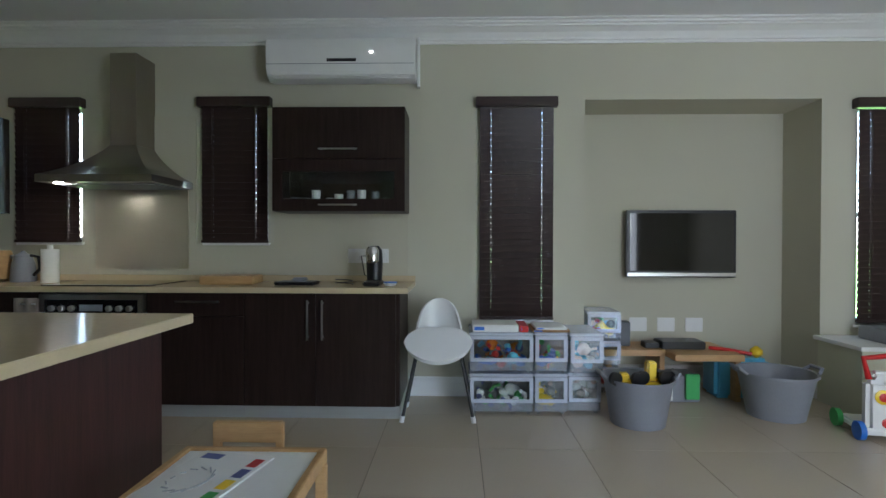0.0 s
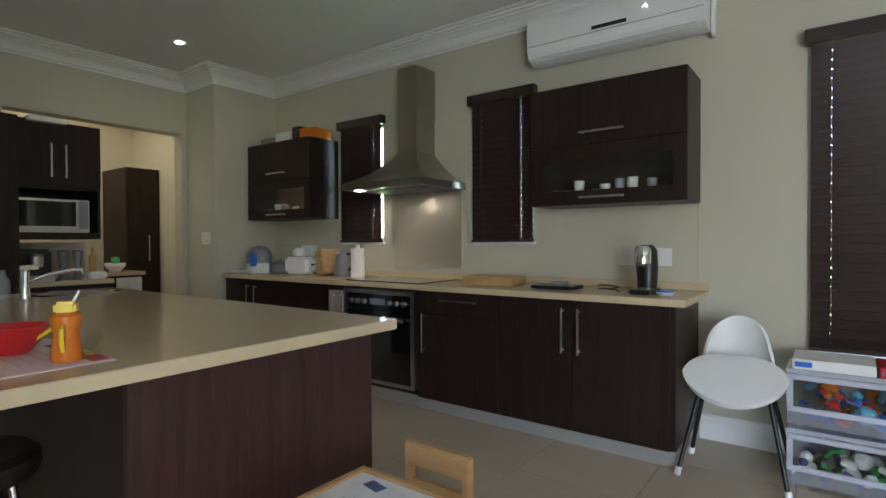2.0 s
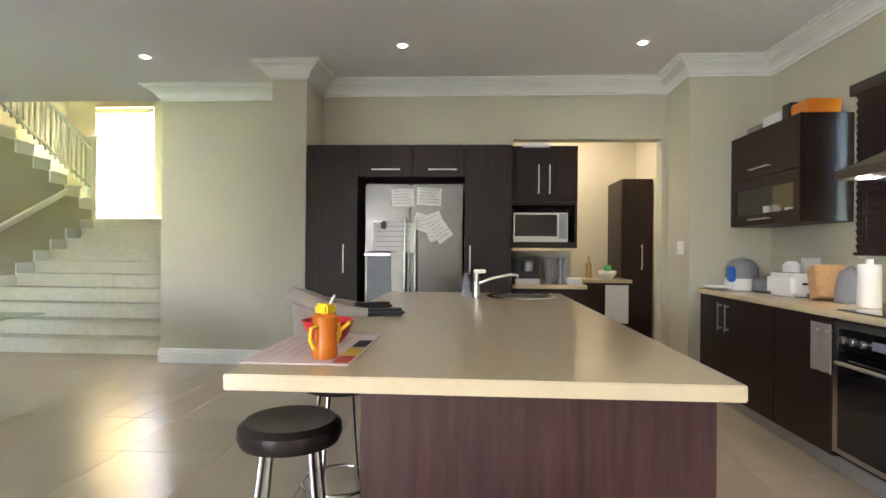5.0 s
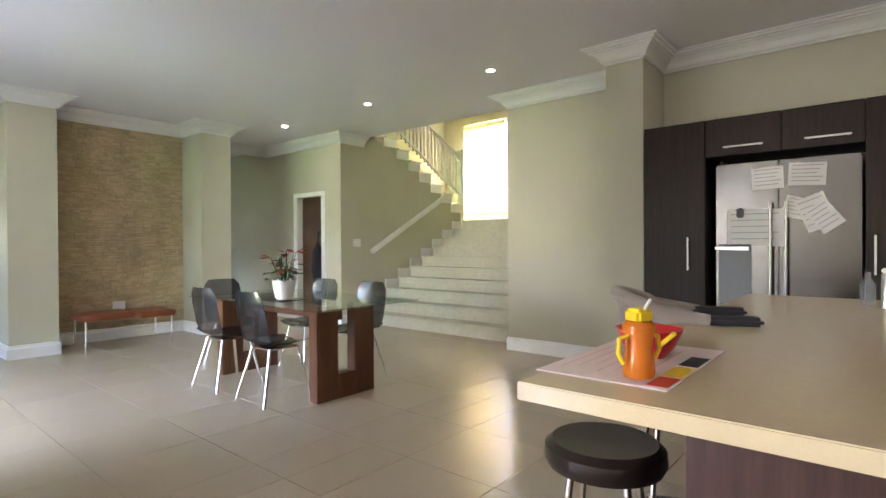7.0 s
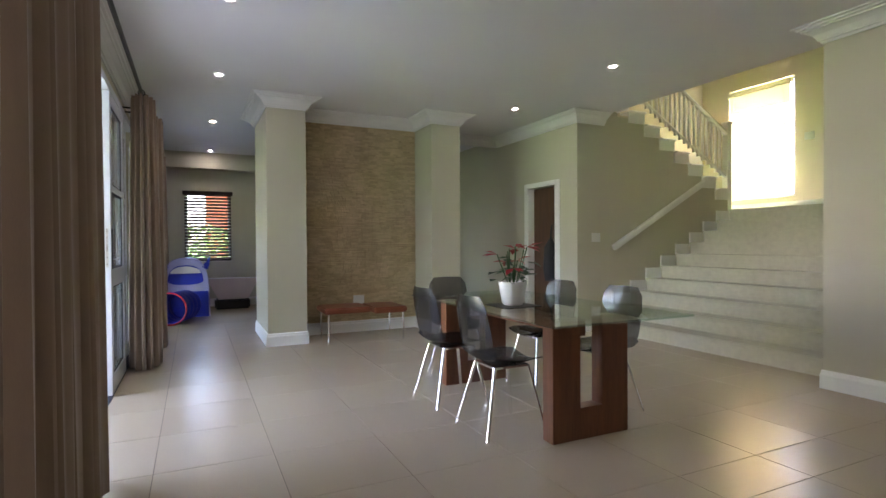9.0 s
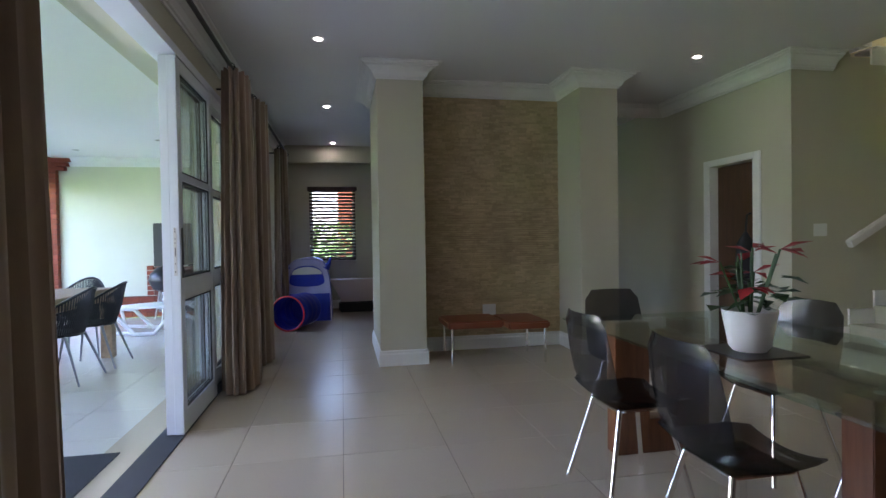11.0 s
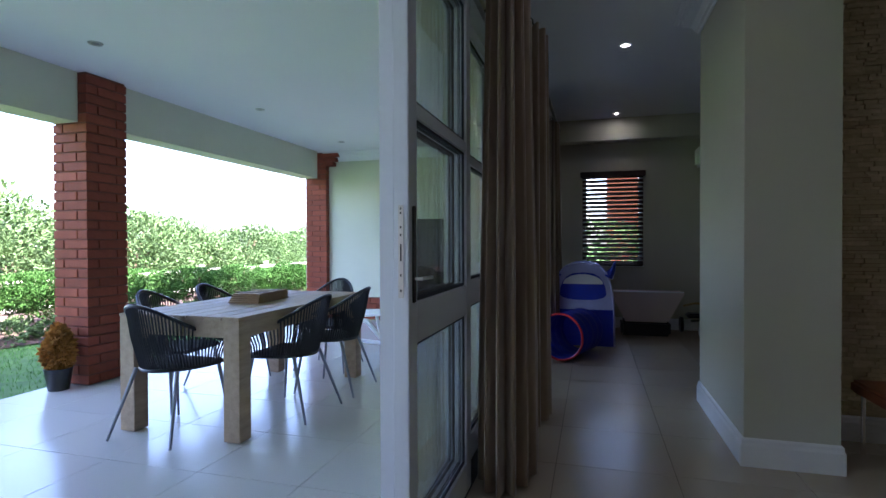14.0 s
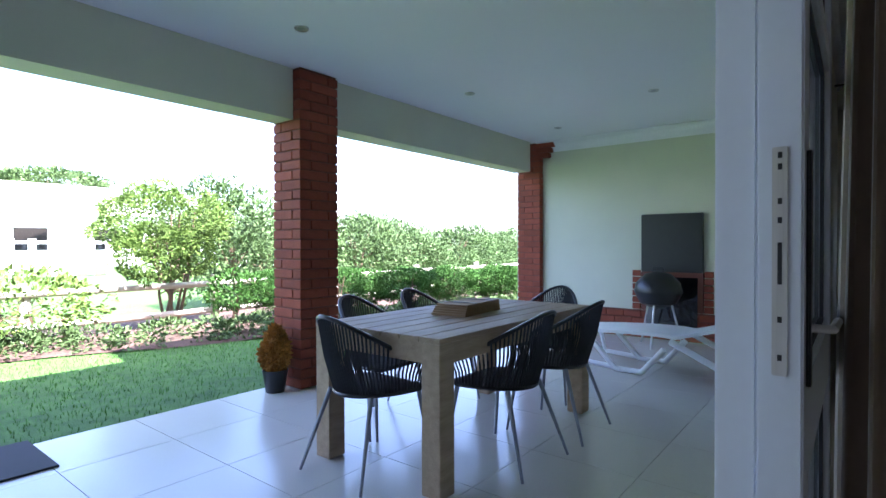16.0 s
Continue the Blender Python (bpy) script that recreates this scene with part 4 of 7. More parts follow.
t = on_top("paper_towel_roll", -3.19, 4.89, "white paper towel roll standing upright", "paper roll")
bm = B(); lathe(bm, [(0.055, 0.001), (0.058, 0.01), (0.058, 0.25), (0.02, 0.251), (0.02, 0.28)], seg=24); part("roll", bm, PAPER, t)
t = on_top("knife_block", -3.62, 4.95, "pale wooden knife block with dark handles", "knife block", -8)
bm = B()
bx(bm, -0.06, 0.06, -0.09, 0.09, 0, 0.22, 0.006)
bmesh.ops.transform(bm, matrix=Matrix.Translation((0, 0, 0.012)) @ Matrix.Rotation(radians(-14), 4, "Y"), verts=bm.verts[:])
part("block", bm, OAK, t)
t2 = on_top("kettle_grey", -3.47, 4.98, "dark grey electric kettle with steel band", "kettle")
bm = B(); lathe(bm, [(0.08, 0.001), (0.085, 0.02), (0.075, 0.14), (0.055, 0.2), (0.02, 0.22), (0.012, 0.235)], seg=22); part("body", bm, GREY, t2)
tube_part("handle", [(0.06, 0, 0.2), (0.12, 0, 0.19), (0.13, 0, 0.1), (0.08, 0, 0.05)], 0.012, BLACK, t2)
tube_part("spout", [(-0.055, 0, 0.15), (-0.09, 0, 0.2)], 0.02, STEEL, t2, r2=0.012)
t = on_top("toaster", -3.95, 4.88, "white plastic two-slot toaster on the worktop", "toaster", 10)
box_part("body", (-0.14, 0.14, -0.08, 0.08, 0.004, 0.17), WHITE_P, t, bev=0.03)
box_part("slot", (-0.11, 0.11, -0.035, -0.012, 0.1695, 0.172), BLACK, t, bev=0)
box_part("slot", (-0.11, 0.11, 0.012, 0.035, 0.1695, 0.172), BLACK, t, bev=0)
box_part("lever", (0.141, 0.165, -0.015, 0.015, 0.09, 0.105), BLACK, t)
t = on_top("food_mixer", -4.12, 5.0, "white stand food processor", "mixer")
bm = B(); lathe(bm, [(0.09, 0.001), (0.09, 0.04), (0.05, 0.06), (0.06, 0.22), (0.03, 0.25)], seg=20); part("body", bm, WHITE_P, t)
t = on_top("sterilizer", -4.55, 4.85, "blue and grey bottle steriliser with clear lid", "steriliser")
bm = B(); lathe(bm, [(0.12, 0.001), (0.13, 0.03), (0.125, 0.1)], seg=24); part("base", bm, WHITE_P, t)
bm = B(); lathe(bm, [(0.124, 0.1), (0.12, 0.2), (0.08, 0.25), (0.02, 0.27)], seg=24); part("lid", bm, GREY, t)
box_part("jug", (0.02, 0.1, -0.135, -0.09, 0.07, 0.2), BLUEP, t, bev=0.012)
t = on_top("saucepan", -4.34, 4.95, "dark saucepan with a glass lid", "pan")
bm = B(); lathe(bm, [(0.09, 0.001), (0.11, 0.01), (0.11, 0.09), (0.115, 0.095), (0.06, 0.115), (0.01, 0.12), (0.012, 0.14)], seg=24); part("pan", bm, GREY, t)
tube_part("pan_handle", [(0.1, 0, 0.08), (0.26, -0.04, 0.1)], 0.01, BLACK, t)
t = on_top("plate_stack", -4.62, 4.7, "low stack of pale plates", "plates")
bm = B(); lathe(bm, [(0.06, 0.001), (0.12, 0.018), (0.12, 0.03), (0.06, 0.02)], seg=24); part("plate", bm, WHITE_P, t)
t = on_top("dish_towel", -3.1, 4.61, "grey towel hanging over the drawer handle", "towel", z=0.55)
bm = B()
grid(bm, lambda u, v: (0.09 * (u - 0.5) * 2, -0.045 - 0.006 * math.sin(u * 14), 0.0 + 0.27 * v), 14, 6)
part("cloth", bm, FABRIC, t, thick=0.005)

# ---- tall cabinets, fridge, pantry ----
XF = -4.72
t = thing("tall_cabinet", -5.0, 1.36, 0, "tall dark espresso larder cabinet", "cabinet", "tall cabinets")
def tall(t, y0, y1, z0, z1, hy, hz, hl=0.3, upright=True, xf=XF):
    o = t.location
    box_part("body", (-5.245 - o.x, xf - 0.022 - o.x, y0 - o.y, y1 - o.y, z0, z1), ESPRESSO, t)
    d = box_part("door", (xf - 0.02 - o.x, xf - o.x, y0 - o.y + 0.002, y1 - o.y - 0.002, z0 + 0.002, z1), ESPRESSO, t, bev=0.002)
    handle(d, xf - o.x, hy - o.y, hz, hl, upright, axis="y")
    return d
tall(t, 1.09, 1.56, 0.12, 2.155, 1.44, 1.125, 0.26)
box_part("plinth", (-0.2, 0.24, -0.25, 0.24, 0, 0.118), PLINTHM, t)
t = thing("tall_cabinet", -5.0, 2.75, 0, "tall dark espresso cabinet beside the fridge", "cabinet", "tall cabinets")
tall(t, 2.53, 2.95, 0.12, 2.155, 2.58, 1.125, 0.26)
box_part("plinth", (-0.2, 0.24, -0.22, 0.2, 0, 0.118), PLINTHM, t)
t = thing("bridge_cabinet", -5.0, 2.06, 0, "dark espresso cabinet above the fridge", "cabinet", "tall cabinets")
tall(t, 1.562, 2.06, 1.87, 2.155, 1.82, 1.93, 0.26, False)
tall(t, 2.062, 2.528, 1.87, 2.155, 2.33, 1.93, 0.26, False)
# Black strip added as the shade in the gap beside the fridge.
box_part("side_gap_shade", (-0.2, 0.0, -0.456, -0.44, 0.001, 1.868), BLACK, t)
fr = thing("fridge", -5.0, 2.05, 0, "stainless steel two-door fridge with papers on it", "fridge")
box_part("body", (-0.24, 0.2, -0.4, 0.46, 0.02, 1.805), GREY, fr)
dl = box_part("door", (0.202, 0.25, -0.42, -0.012, 0.03, 1.805), FRIDGE, fr, bev=0.008)
dr = box_part("door", (0.202, 0.25, -0.006, 0.46, 0.03, 1.805), FRIDGE, fr, bev=0.008)
for dd, yy in ((dl, -0.055), (dr, 0.04)):
    tube_part("door_handle", [(0.29, yy, 0.6), (0.29, yy, 1.5)], 0.012, STEEL, dd)
box_part("dispenser", (0.2505, 0.254, -0.40, -0.18, 0.75, 1.2), GREY, dl, bev=0.004)
box_part("tray", (0.2505, 0.3, -0.42, -0.19, 1.155, 1.18), STEEL, dl, bev=0.006)
for y, z, w, h, a, m_ in ((-0.16, 1.32, 0.37, 0.27, 0, PAPER), (-0.08, 1.68, 0.2, 0.16, 2, PAPER), (0.16, 1.69, 0.22, 0.16, -3, PAPER), (0.21, 1.42, 0.18, 0.24, 22, PAPER), (0.26, 1.39, 0.15, 0.2, 36, PAPER), (0.12, 1.45, 0.2, 0.15, -16, PAPER)):
    p = thing("paper_note", -4.72 + 0.0, 2.05 + y, z, "white printed paper held on the fridge door", "paper", "papers on the fridge")
    p.matrix_basis = pose(-4.7475 + 0.002 * abs(a) / 10, 2.05 + y, z, a, 0, 0)
    box_part("sheet", (0, 0.0015, -w / 2, w / 2, -h / 2, h / 2), m_, p, bev=0)
    bm = B()
    for k in range(5):
        bx(bm, 0.0016, 0.002, -w * 0.42, w * (0.42 - 0.08 * (k % 3)), h * (0.38 - 0.17 * k) - 0.003, h * (0.38 - 0.17 * k) + 0.003)
    part("printed_line", bm, GREYINK, p)
mg = thing("fridge_clip", -4.735, 1.8, 1.44, "black clip holding paper on the fridge", "clip")
box_part("clip", (0, 0.02, -0.025, 0.025, -0.045, 0.03), BLACK, mg, bev=0.008)
t = thing("microwave_cabinet", -5.1, 3.255, 1.24, "dark espresso upper cabinet with open microwave bay", "cabinet")
for nm, dims in (("side_panel", (-0.3, 0.165, -0.31, -0.29, 0, 0.94)), ("side_panel", (-0.3, 0.165, 0.29, 0.31, 0, 0.94)), ("bottom_panel", (-0.3, 0.165, -0.29, 0.29, 0, 0.055)),
                 ("shelf", (-0.3, 0.165, -0.29, 0.29, 0.40, 0.425)), ("top_panel", (-0.3, 0.165, -0.29, 0.29, 0.92, 0.94)), ("back_panel", (-0.3, -0.28, -0.29, 0.29, 0.055, 0.92))):
    box_part(nm, dims, ESPRESSO, t, bev=0.001)
for s in (-1, 1):
    d = box_part("door", (0.166, 0.185, min(0, s * 0.308), max(0, s * 0.308), 0.427, 0.94), ESPRESSO, t, bev=0.002)
    handle(d, 0.185, s * 0.05, 0.63, 0.27, True, axis="y")
mw = thing("microwave", -5.05, 3.23, 1.2955, "steel microwave with black glass door", "microwave")
box_part("casing", (-0.2, 0.12, -0.25, 0.25, 0.0, 0.27), STEEL, mw, bev=0.006)
box_part("door_glass", (0.1205, 0.126, -0.235, 0.15, 0.05, 0.25), BLACKGL, mw, bev=0.002)
box_part("control_strip", (0.1205, 0.125, 0.17, 0.24, 0.03, 0.26), GREY, mw, bev=0.002)
t = thing("side_counter", -5.1, 3.3, 0, "dark base cabinet with cream top under the microwave", "cabinet")
box_part("body", (-0.28, 0.16, -0.32, 0.34, 0.1, 0.86), ESPRESSO, t)
box_part("top", (-0.3, 0.18, -0.33, 0.36, 0.862, 0.9), QUARTZ, t)
box_part("back_panel", (-0.295, -0.28, -0.31, 0.3, 0.9, 1.215), mat("beige_back_panel", (0.5, 0.48, 0.40), 0.3, var=0.05), t)
cm = thing("espresso_maker", -5.12, 3.12, 0.9005, "black and steel espresso maker", "coffee machine")
box_part("body", (-0.12, 0.1, -0.13, 0.12, 0, 0.26), BLACK, cm, bev=0.02)
box_part("drip_tray", (0.1, 0.2, -0.12, 0.11, 0.0, 0.05), STEEL, cm, bev=0.006)
bm = B(); lathe(bm, [(0.05, 0.12), (0.055, 0.2), (0.04, 0.22)], 0.12, 0.0, 18); part("brew_head", bm, STEEL, cm)
for k in range(2):
    g = thing("grain_mill", -5.08, 3.33 + 0.11 * k, 0.9005, "tall dark turned pepper mill", "pepper mill", "pair of pepper mills")
    bm = B(); lathe(bm, [(0.035, 0), (0.03, 0.03), (0.026, 0.12), (0.036, 0.2), (0.04, 0.24), (0.02, 0.25)], seg=18); part("body", bm, GREY, g)
g = thing("butter_dish", -5.0, 3.55, 0.9005, "white butter dish with a lid", "dish")
box_part("dish", (-0.05, 0.05, -0.07, 0.07, 0, 0.06), WHITE_P, g, bev=0.012)
bm = B()
bx(bm, -5.0, -4.85, 3.05, 3.3, 2.1605, 2.2, 0.004)
solid("storage_box", bm, PAPER, "white flat box on top of the microwave cabinet", "box")
t = thing("pantry_counter", -6.17, 3.85, 0, "dark pantry cabinet with cream worktop", "cabinet")
box_part("body", (-0.23, 0.2, -0.7, 0.5, 0.0, 0.86), ESPRESSO, t)
box_part("top", (-0.23, 0.23, -0.72, 0.52, 0.862, 0.9), QUARTZ, t)
t = thing("pantry_cupboard", -6.75, 3.9, 0, "tall dark pantry cupboard with bar handle", "cupboard")
box_part("body", (-0.34, 0.3, -0.04, 0.32, 0, 2.08), ESPRESSO, t)
t.location = (-6.75, 4.42, 0)
d = box_part("door", (0.302, 0.32, -0.035, 0.32, 0.1, 2.08), ESPRESSO, t)
handle(d, 0.32, 0.19, 1.15, 0.3, True, axis="y")
t.location = (-6.72, 4.42, 0)
for nm, x, y, mm, pr in (("oil_bottle", -6.2, 3.95, BRASS, [(0.03, 0), (0.033, 0.16), (0.012, 0.2), (0.012, 0.26)]), ("fruit_bowl", -6.15, 4.15, WHITE_P, [(0.05, 0), (0.1, 0.06), (0.1, 0.09), (0.04, 0.08)])):
    g = thing(nm, x, y, 0.9005, nm.replace("_", " ") + " on the pantry counter", nm.split("_")[1])
    bm = B(); lathe(bm, pr, seg=18); part("body", bm, mm, g)
g = thing("apple", -6.15, 4.15, 0.975, "green apple in the fruit bowl", "apple")
bm = B(); lathe(bm, [(0.01, 0.0), (0.04, 0.02), (0.045, 0.045), (0.03, 0.08), (0.006, 0.075)], seg=16); part("fruit", bm, GREEN, g)
g = thing("hand_towel", -5.90, 4.2, 0.42, "white towel hanging on the pantry cabinet", "towel")
bm = B()
grid(bm, lambda u, v: (-0.036 + 0.01 * math.sin(u * 16) * (1.2 - v), 0.25 * (u - 0.5), 0.42 * v), 16, 8)
part("cloth", bm, PAPER, g, thick=0.006)

# ---- island ----
isl = thing("kitchen_island", -2.45, 2.7, 0, "kitchen island with mahogany veneer end panel", "island")
box_part("body", (-1.36, 1.01, -0.38, 0.47, 0.0, 0.862), ESPRESSO, isl)
box_part("end_panel", (1.012, 1.045, -0.39, 0.53, 0.0, 0.862), ISLWOOD, isl, "mahogany veneer end panel")
bm = B()
bx(bm, -3.87, -1.275, 1.997, 3.24, 0.864, 0.904, 0.003)
solid("island_worktop", bm, QUARTZ, "cream polished quartz worktop on the island", "worktop")
t = thing("sink", -3.6, 2.93, 0.904, "round stainless steel inset sink", "sink")
bm = B(); lathe(bm, [(0.05, 0.0012), (0.19, 0.0015), (0.205, 0.006), (0.225, 0.007), (0.235, 0.001)], seg=32, cap=False); part("rim", bm, CHROME, t)
bm = B(); lathe(bm, [(0.02, 0.0022), (0.19, 0.0025)], seg=32); part("basin", bm, STEEL, t)
t = thing("mixer_tap", -3.42, 2.63, 0.904, "chrome mixer tap with a long swivel spout", "tap")
bm = B(); lathe(bm, [(0.028, 0.0005), (0.024, 0.02), (0.022, 0.15), (0.018, 0.16)], seg=18); part("body", bm, CHROME, t)
tube_part("spout", [(0, 0.0, 0.09), (0.02, 0.1, 0.13), (0.03, 0.22, 0.155), (0.03, 0.26, 0.15), (0.03, 0.26, 0.13)], 0.011, CHROME, t)
box_part("lever", (-0.018, 0.018, -0.02, 0.06, 0.16, 0.185), CHROME, t, bev=0.005)
t = thing("soap_bottle", -3.52, 2.56, 0.9045, "clear soap dispenser bottle", "bottle")
bm = B(); lathe(bm, [(0.03, 0), (0.032, 0.1), (0.012, 0.13), (0.012, 0.16)], seg=16); part("bottle", bm, FROST, t)

t = thing("place_mat", -1.66, 2.13, 0.9045, "pale printed plastic place mat", "place mat")
box_part("mat", (-0.24, 0.27, -0.15, 0.15, 0.0, 0.003), PINKP, t, bev=0.001)
box_part("print_block", (0.16, 0.25, 0.1, 0.145, 0.0031, 0.0035), RED, t, bev=0)
box_part("print_block", (0.04, 0.15, 0.1, 0.145, 0.0031, 0.0035), YELLOW, t, bev=0)
box_part("print_block", (-0.1, 0.02, 0.1, 0.145, 0.0031, 0.0035), BLACK, t, bev=0)
FADED = mat("faded_red_print", (0.60, 0.36, 0.34), 0.5, var=0.1, scale=40)
for k in range(7):
    box_part("printed_line", (-0.16, 0.2 - 0.03 * (k % 3), -0.12 + 0.03 * k, -0.117 + 0.03 * k, 0.0031, 0.0034), FADED, t, bev=0)
t = thing("training_cup", -1.47, 2.195, 0.908, "orange two-handled toddler cup with yellow lid", "cup", rz=62)
t.scale = (0.88, 0.88, 0.92)
bm = B(); lathe(bm, [(0.036, 0), (0.04, 0.01), (0.036, 0.05), (0.032, 0.075), (0.038, 0.11)], seg=22); part("cup", bm, ORANGE, t)
bm = B(); lathe(bm, [(0.041, 0.108), (0.041, 0.125), (0.03, 0.135)], seg=22); part("collar", bm, ORANGE, t)
box_part("lid", (-0.028, 0.028, -0.026, 0.026, 0.13, 0.165), YELLOW, t, "yellow flip lid", bev=0.008)
tube_part("straw", [(0.015, 0, 0.16), (0.03, 0.01, 0.19)], 0.004, WHITE_P, t)
for s in (-1, 1):
    tube_part("cup_handle", [(0.0, s * 0.036, 0.1), (0.0, s * 0.062, 0.095), (0.0, s * 0.066, 0.06), (0.0, s * 0.05, 0.035)], 0.006, YELLOW, t)
t = thing("bowl", -1.7, 2.14, 0.908, "red plastic child's bowl", "bowl")
bm = B(); lathe(bm, [(0.04, 0), (0.065, 0.03), (0.085, 0.075), (0.081, 0.075), (0.06, 0.034), (0.03, 0.01)], seg=28); part("body", bm, RED, t)
tube_part("spoon", [(0.03, 0.02, 0.02), (0.09, 0.09, 0.08)], 0.006, YELLOW, t)


def stool(x, y, rz):
    t = thing("bar_stool", x, y, 0, "round dark upholstered bar stool with chrome legs", "stool", "stools at the island", rz)
    bm = B(); lathe(bm, [(0.12, 0.60), (0.153, 0.605), (0.162, 0.625), (0.16, 0.655), (0.14, 0.672), (0.06, 0.662), (0.01, 0.66)], seg=32); part("seat", bm, LEATHER, t)
    for k in range(4):
        a = radians(45 + 90 * k)
        c, s = math.cos(a), math.sin(a)
        tube_part("leg", [(0.1 * c, 0.1 * s, 0.605), (0.14 * c, 0.14 * s, 0.3), (0.19 * c, 0.19 * s, 0.0)], 0.011, CHROME, t)
    bm = B()
    pts = [(0.158 * math.cos(a * math.pi / 12), 0.158 * math.sin(a * math.pi / 12), 0.2) for a in range(25)]
    tube(bm, pts, 0.008)
    part("foot_ring", bm, CHROME, t)


stool(-1.67, 2.03, 10)
stool(-2.3, 2.03, 30)
t = thing("clip_on_baby_seat", -2.5, 1.9, 0.60, "taupe fabric clip-on baby seat with charcoal arms", "baby seat", rz=20)
t.scale = (0.88, 0.88, 0.98)


def seat_line(u):
    """Plan of the tub from one front end round the back to the other, with the rim's height."""
    if u < 0.3 or u > 0.7:
        k = u / 0.3 if u < 0.3 else (1 - u) / 0.3
        x, y, lift = -0.19 if u < 0.3 else 0.19, 0.2 * (1 - k), 0.35 * k
    else:
        a = math.pi * (1 + (u - 0.3) / 0.4)
        x, y, lift = 0.19 * math.cos(a), 0.17 * math.sin(a), 0.35 + 0.65 * abs(math.sin(a)) ** 0.8
    return x, y, 0.315 + 0.09 * lift


def seat_tub(u, v):
    x, y, h = seat_line(u)
    k = 1 - 0.22 * v ** 1.5
    return (x * k, y * k, h * (1 - v))


bm = B()
grid(bm, seat_tub, 40, 10)
part("back_shell", bm, FABRIC, t, thick=0.022)
bm = B()
tube(bm, [seat_line(k / 40) for k in range(41)], 0.034, 12)
part("rolled_rim", bm, FABRIC, t)
box_part("seat_base", (-0.15, 0.15, -0.12, 0.19, -0.004, 0.05), FABRIC, t, bev=0.02)
for sx in (-1, 1):
    box_part("arm", (sx * 0.17 - 0.042, sx * 0.17 + 0.042, 0.17, 0.4, 0.306, 0.345), DARKFAB, t, "charcoal padded arm", bev=0.014)
    tube_part("clamp", [(sx * 0.17, 0.2, 0.31), (sx * 0.17, 0.2, 0.2)], 0.014, BLACK, t)
bm = B()
tube(bm, [(-0.19, -0.02, 0.3), (-0.215, -0.05, 0.24), (-0.2, -0.1, 0.2)], 0.012, 8)
part("strap", bm, FABRIC, t)

# ---- child's table and chair ----
t = thing("child_table", -0.88, 2.6, 0, "small pine child's table with white top", "table")
box_part("tabletop", (-0.225, 0.225, -0.2, 0.28, 0.462, 0.472), WHITE, t, "white table top", bev=0.001)
for x0, x1, y0, y1 in ((-0.25, -0.226, -0.225, 0.305), (0.226, 0.25, -0.225, 0.305), (-0.226, 0.226, -0.225, -0.201), (-0.226, 0.226, 0.281, 0.305)):
    box_part("edge_rail", (x0, x1, y0, y1, 0.43, 0.48), OAK, t)
for sx in (-1, 1):
    for sy in (-0.205, 0.285):
        box_part("leg", (sx * 0.235 - 0.018, sx * 0.235 + 0.018, sy - 0.018, sy + 0.018, 0.0, 0.43), OAK, t)
t = thing("colouring_book", -0.97, 2.63, 0.4725, "white colouring book with a line drawing", "book", rz=-12)
box_part("cover", (-0.12, 0.14, -0.2, 0.22, 0, 0.006), PAPER, t, bev=0.001)
bm = B()
for k in range(14):
    a = k / 13 * 2 * math.pi
    tube(bm, [(0.06 * math.cos(a) - 0.02, 0.08 * math.sin(a), 0.0065), (0.06 * math.cos(a + 0.5) - 0.02, 0.08 * math.sin(a + 0.5) + 0.02, 0.0065)], 0.003, 5)
part("drawing", bm, GREYINK, t)
for k, m_ in enumerate((INK, GREEN, YELLOW, INK, RED)):
    box_part("print_block", (0.09, 0.125, -0.18 + 0.078 * k, -0.12 + 0.078 * k, 0.0061, 0.0068), m_, t, bev=0)
box_part("print_block", (-0.1, -0.03, 0.16, 0.2, 0.0061, 0.0068), INK, t, bev=0)
t = thing("child_chair", -1.0, 3.02, 0, "small pine child's chair", "chair", rz=0)
t.scale = (1, 1, 0.91)
box_part("seat", (-0.13, 0.13, -0.13, 0.12, 0.27, 0.288), OAK, t)
for sx in (-1, 1):
    box_part("leg", (sx * 0.125 - 0.014, sx * 0.125 + 0.014, 0.10, 0.13, 0, 0.535), OAK, t)
    box_part("leg", (sx * 0.125 - 0.014, sx * 0.125 + 0.014, -0.13, -0.10, 0, 0.27), OAK, t)
box_part("back_rail", (-0.14, 0.14, 0.098, 0.132, 0.45, 0.54), OAK, t, bev=0.006)
box_part("back_rail", (-0.11, 0.11, 0.104, 0.126, 0.36, 0.40), OAK, t)

# ---- lounge corner ----
tv = thing("television", 1.73, 5.68, 0.915, "black flat screen television mounted on the recess wall", "television")
box_part("casing", (-0.46, 0.46, -0.10, -0.05, 0.0, 0.57), BLACK, tv, bev=0.006)
box_part("screen", (-0.435, 0.435, -0.103, -0.1005, 0.055, 0.545), BLACKGL, tv, bev=0)
box_part("lower_trim", (-0.455, 0.455, -0.106, -0.1005, 0.008, 0.04), STEEL, tv, "silver strip")
box_part("wall_bracket", (-0.15, 0.15, -0.05, 0.0, 0.18, 0.4), BLACK, tv)

hc = thing("high_chair", -0.3, 4.72, 0, "white moulded high chair on slim black legs", "high chair")
hc.scale = (1, 1, 0.87)
bm = B()
def hshell(u, v):
    a = math.pi * (0.08 + 0.84 * u)
    r = 0.175 - 0.035 * v ** 2
    return (r * math.cos(a) * 1.05, 0.02 + r * math.sin(a) * 0.75 + 0.06 * v, 0.52 + 0.40 * v * (0.55 + 0.45 * math.sin(a)))
grid(bm, hshell, 22, 10)
part("back_shell", bm, WHITE_P, hc, thick=0.014)
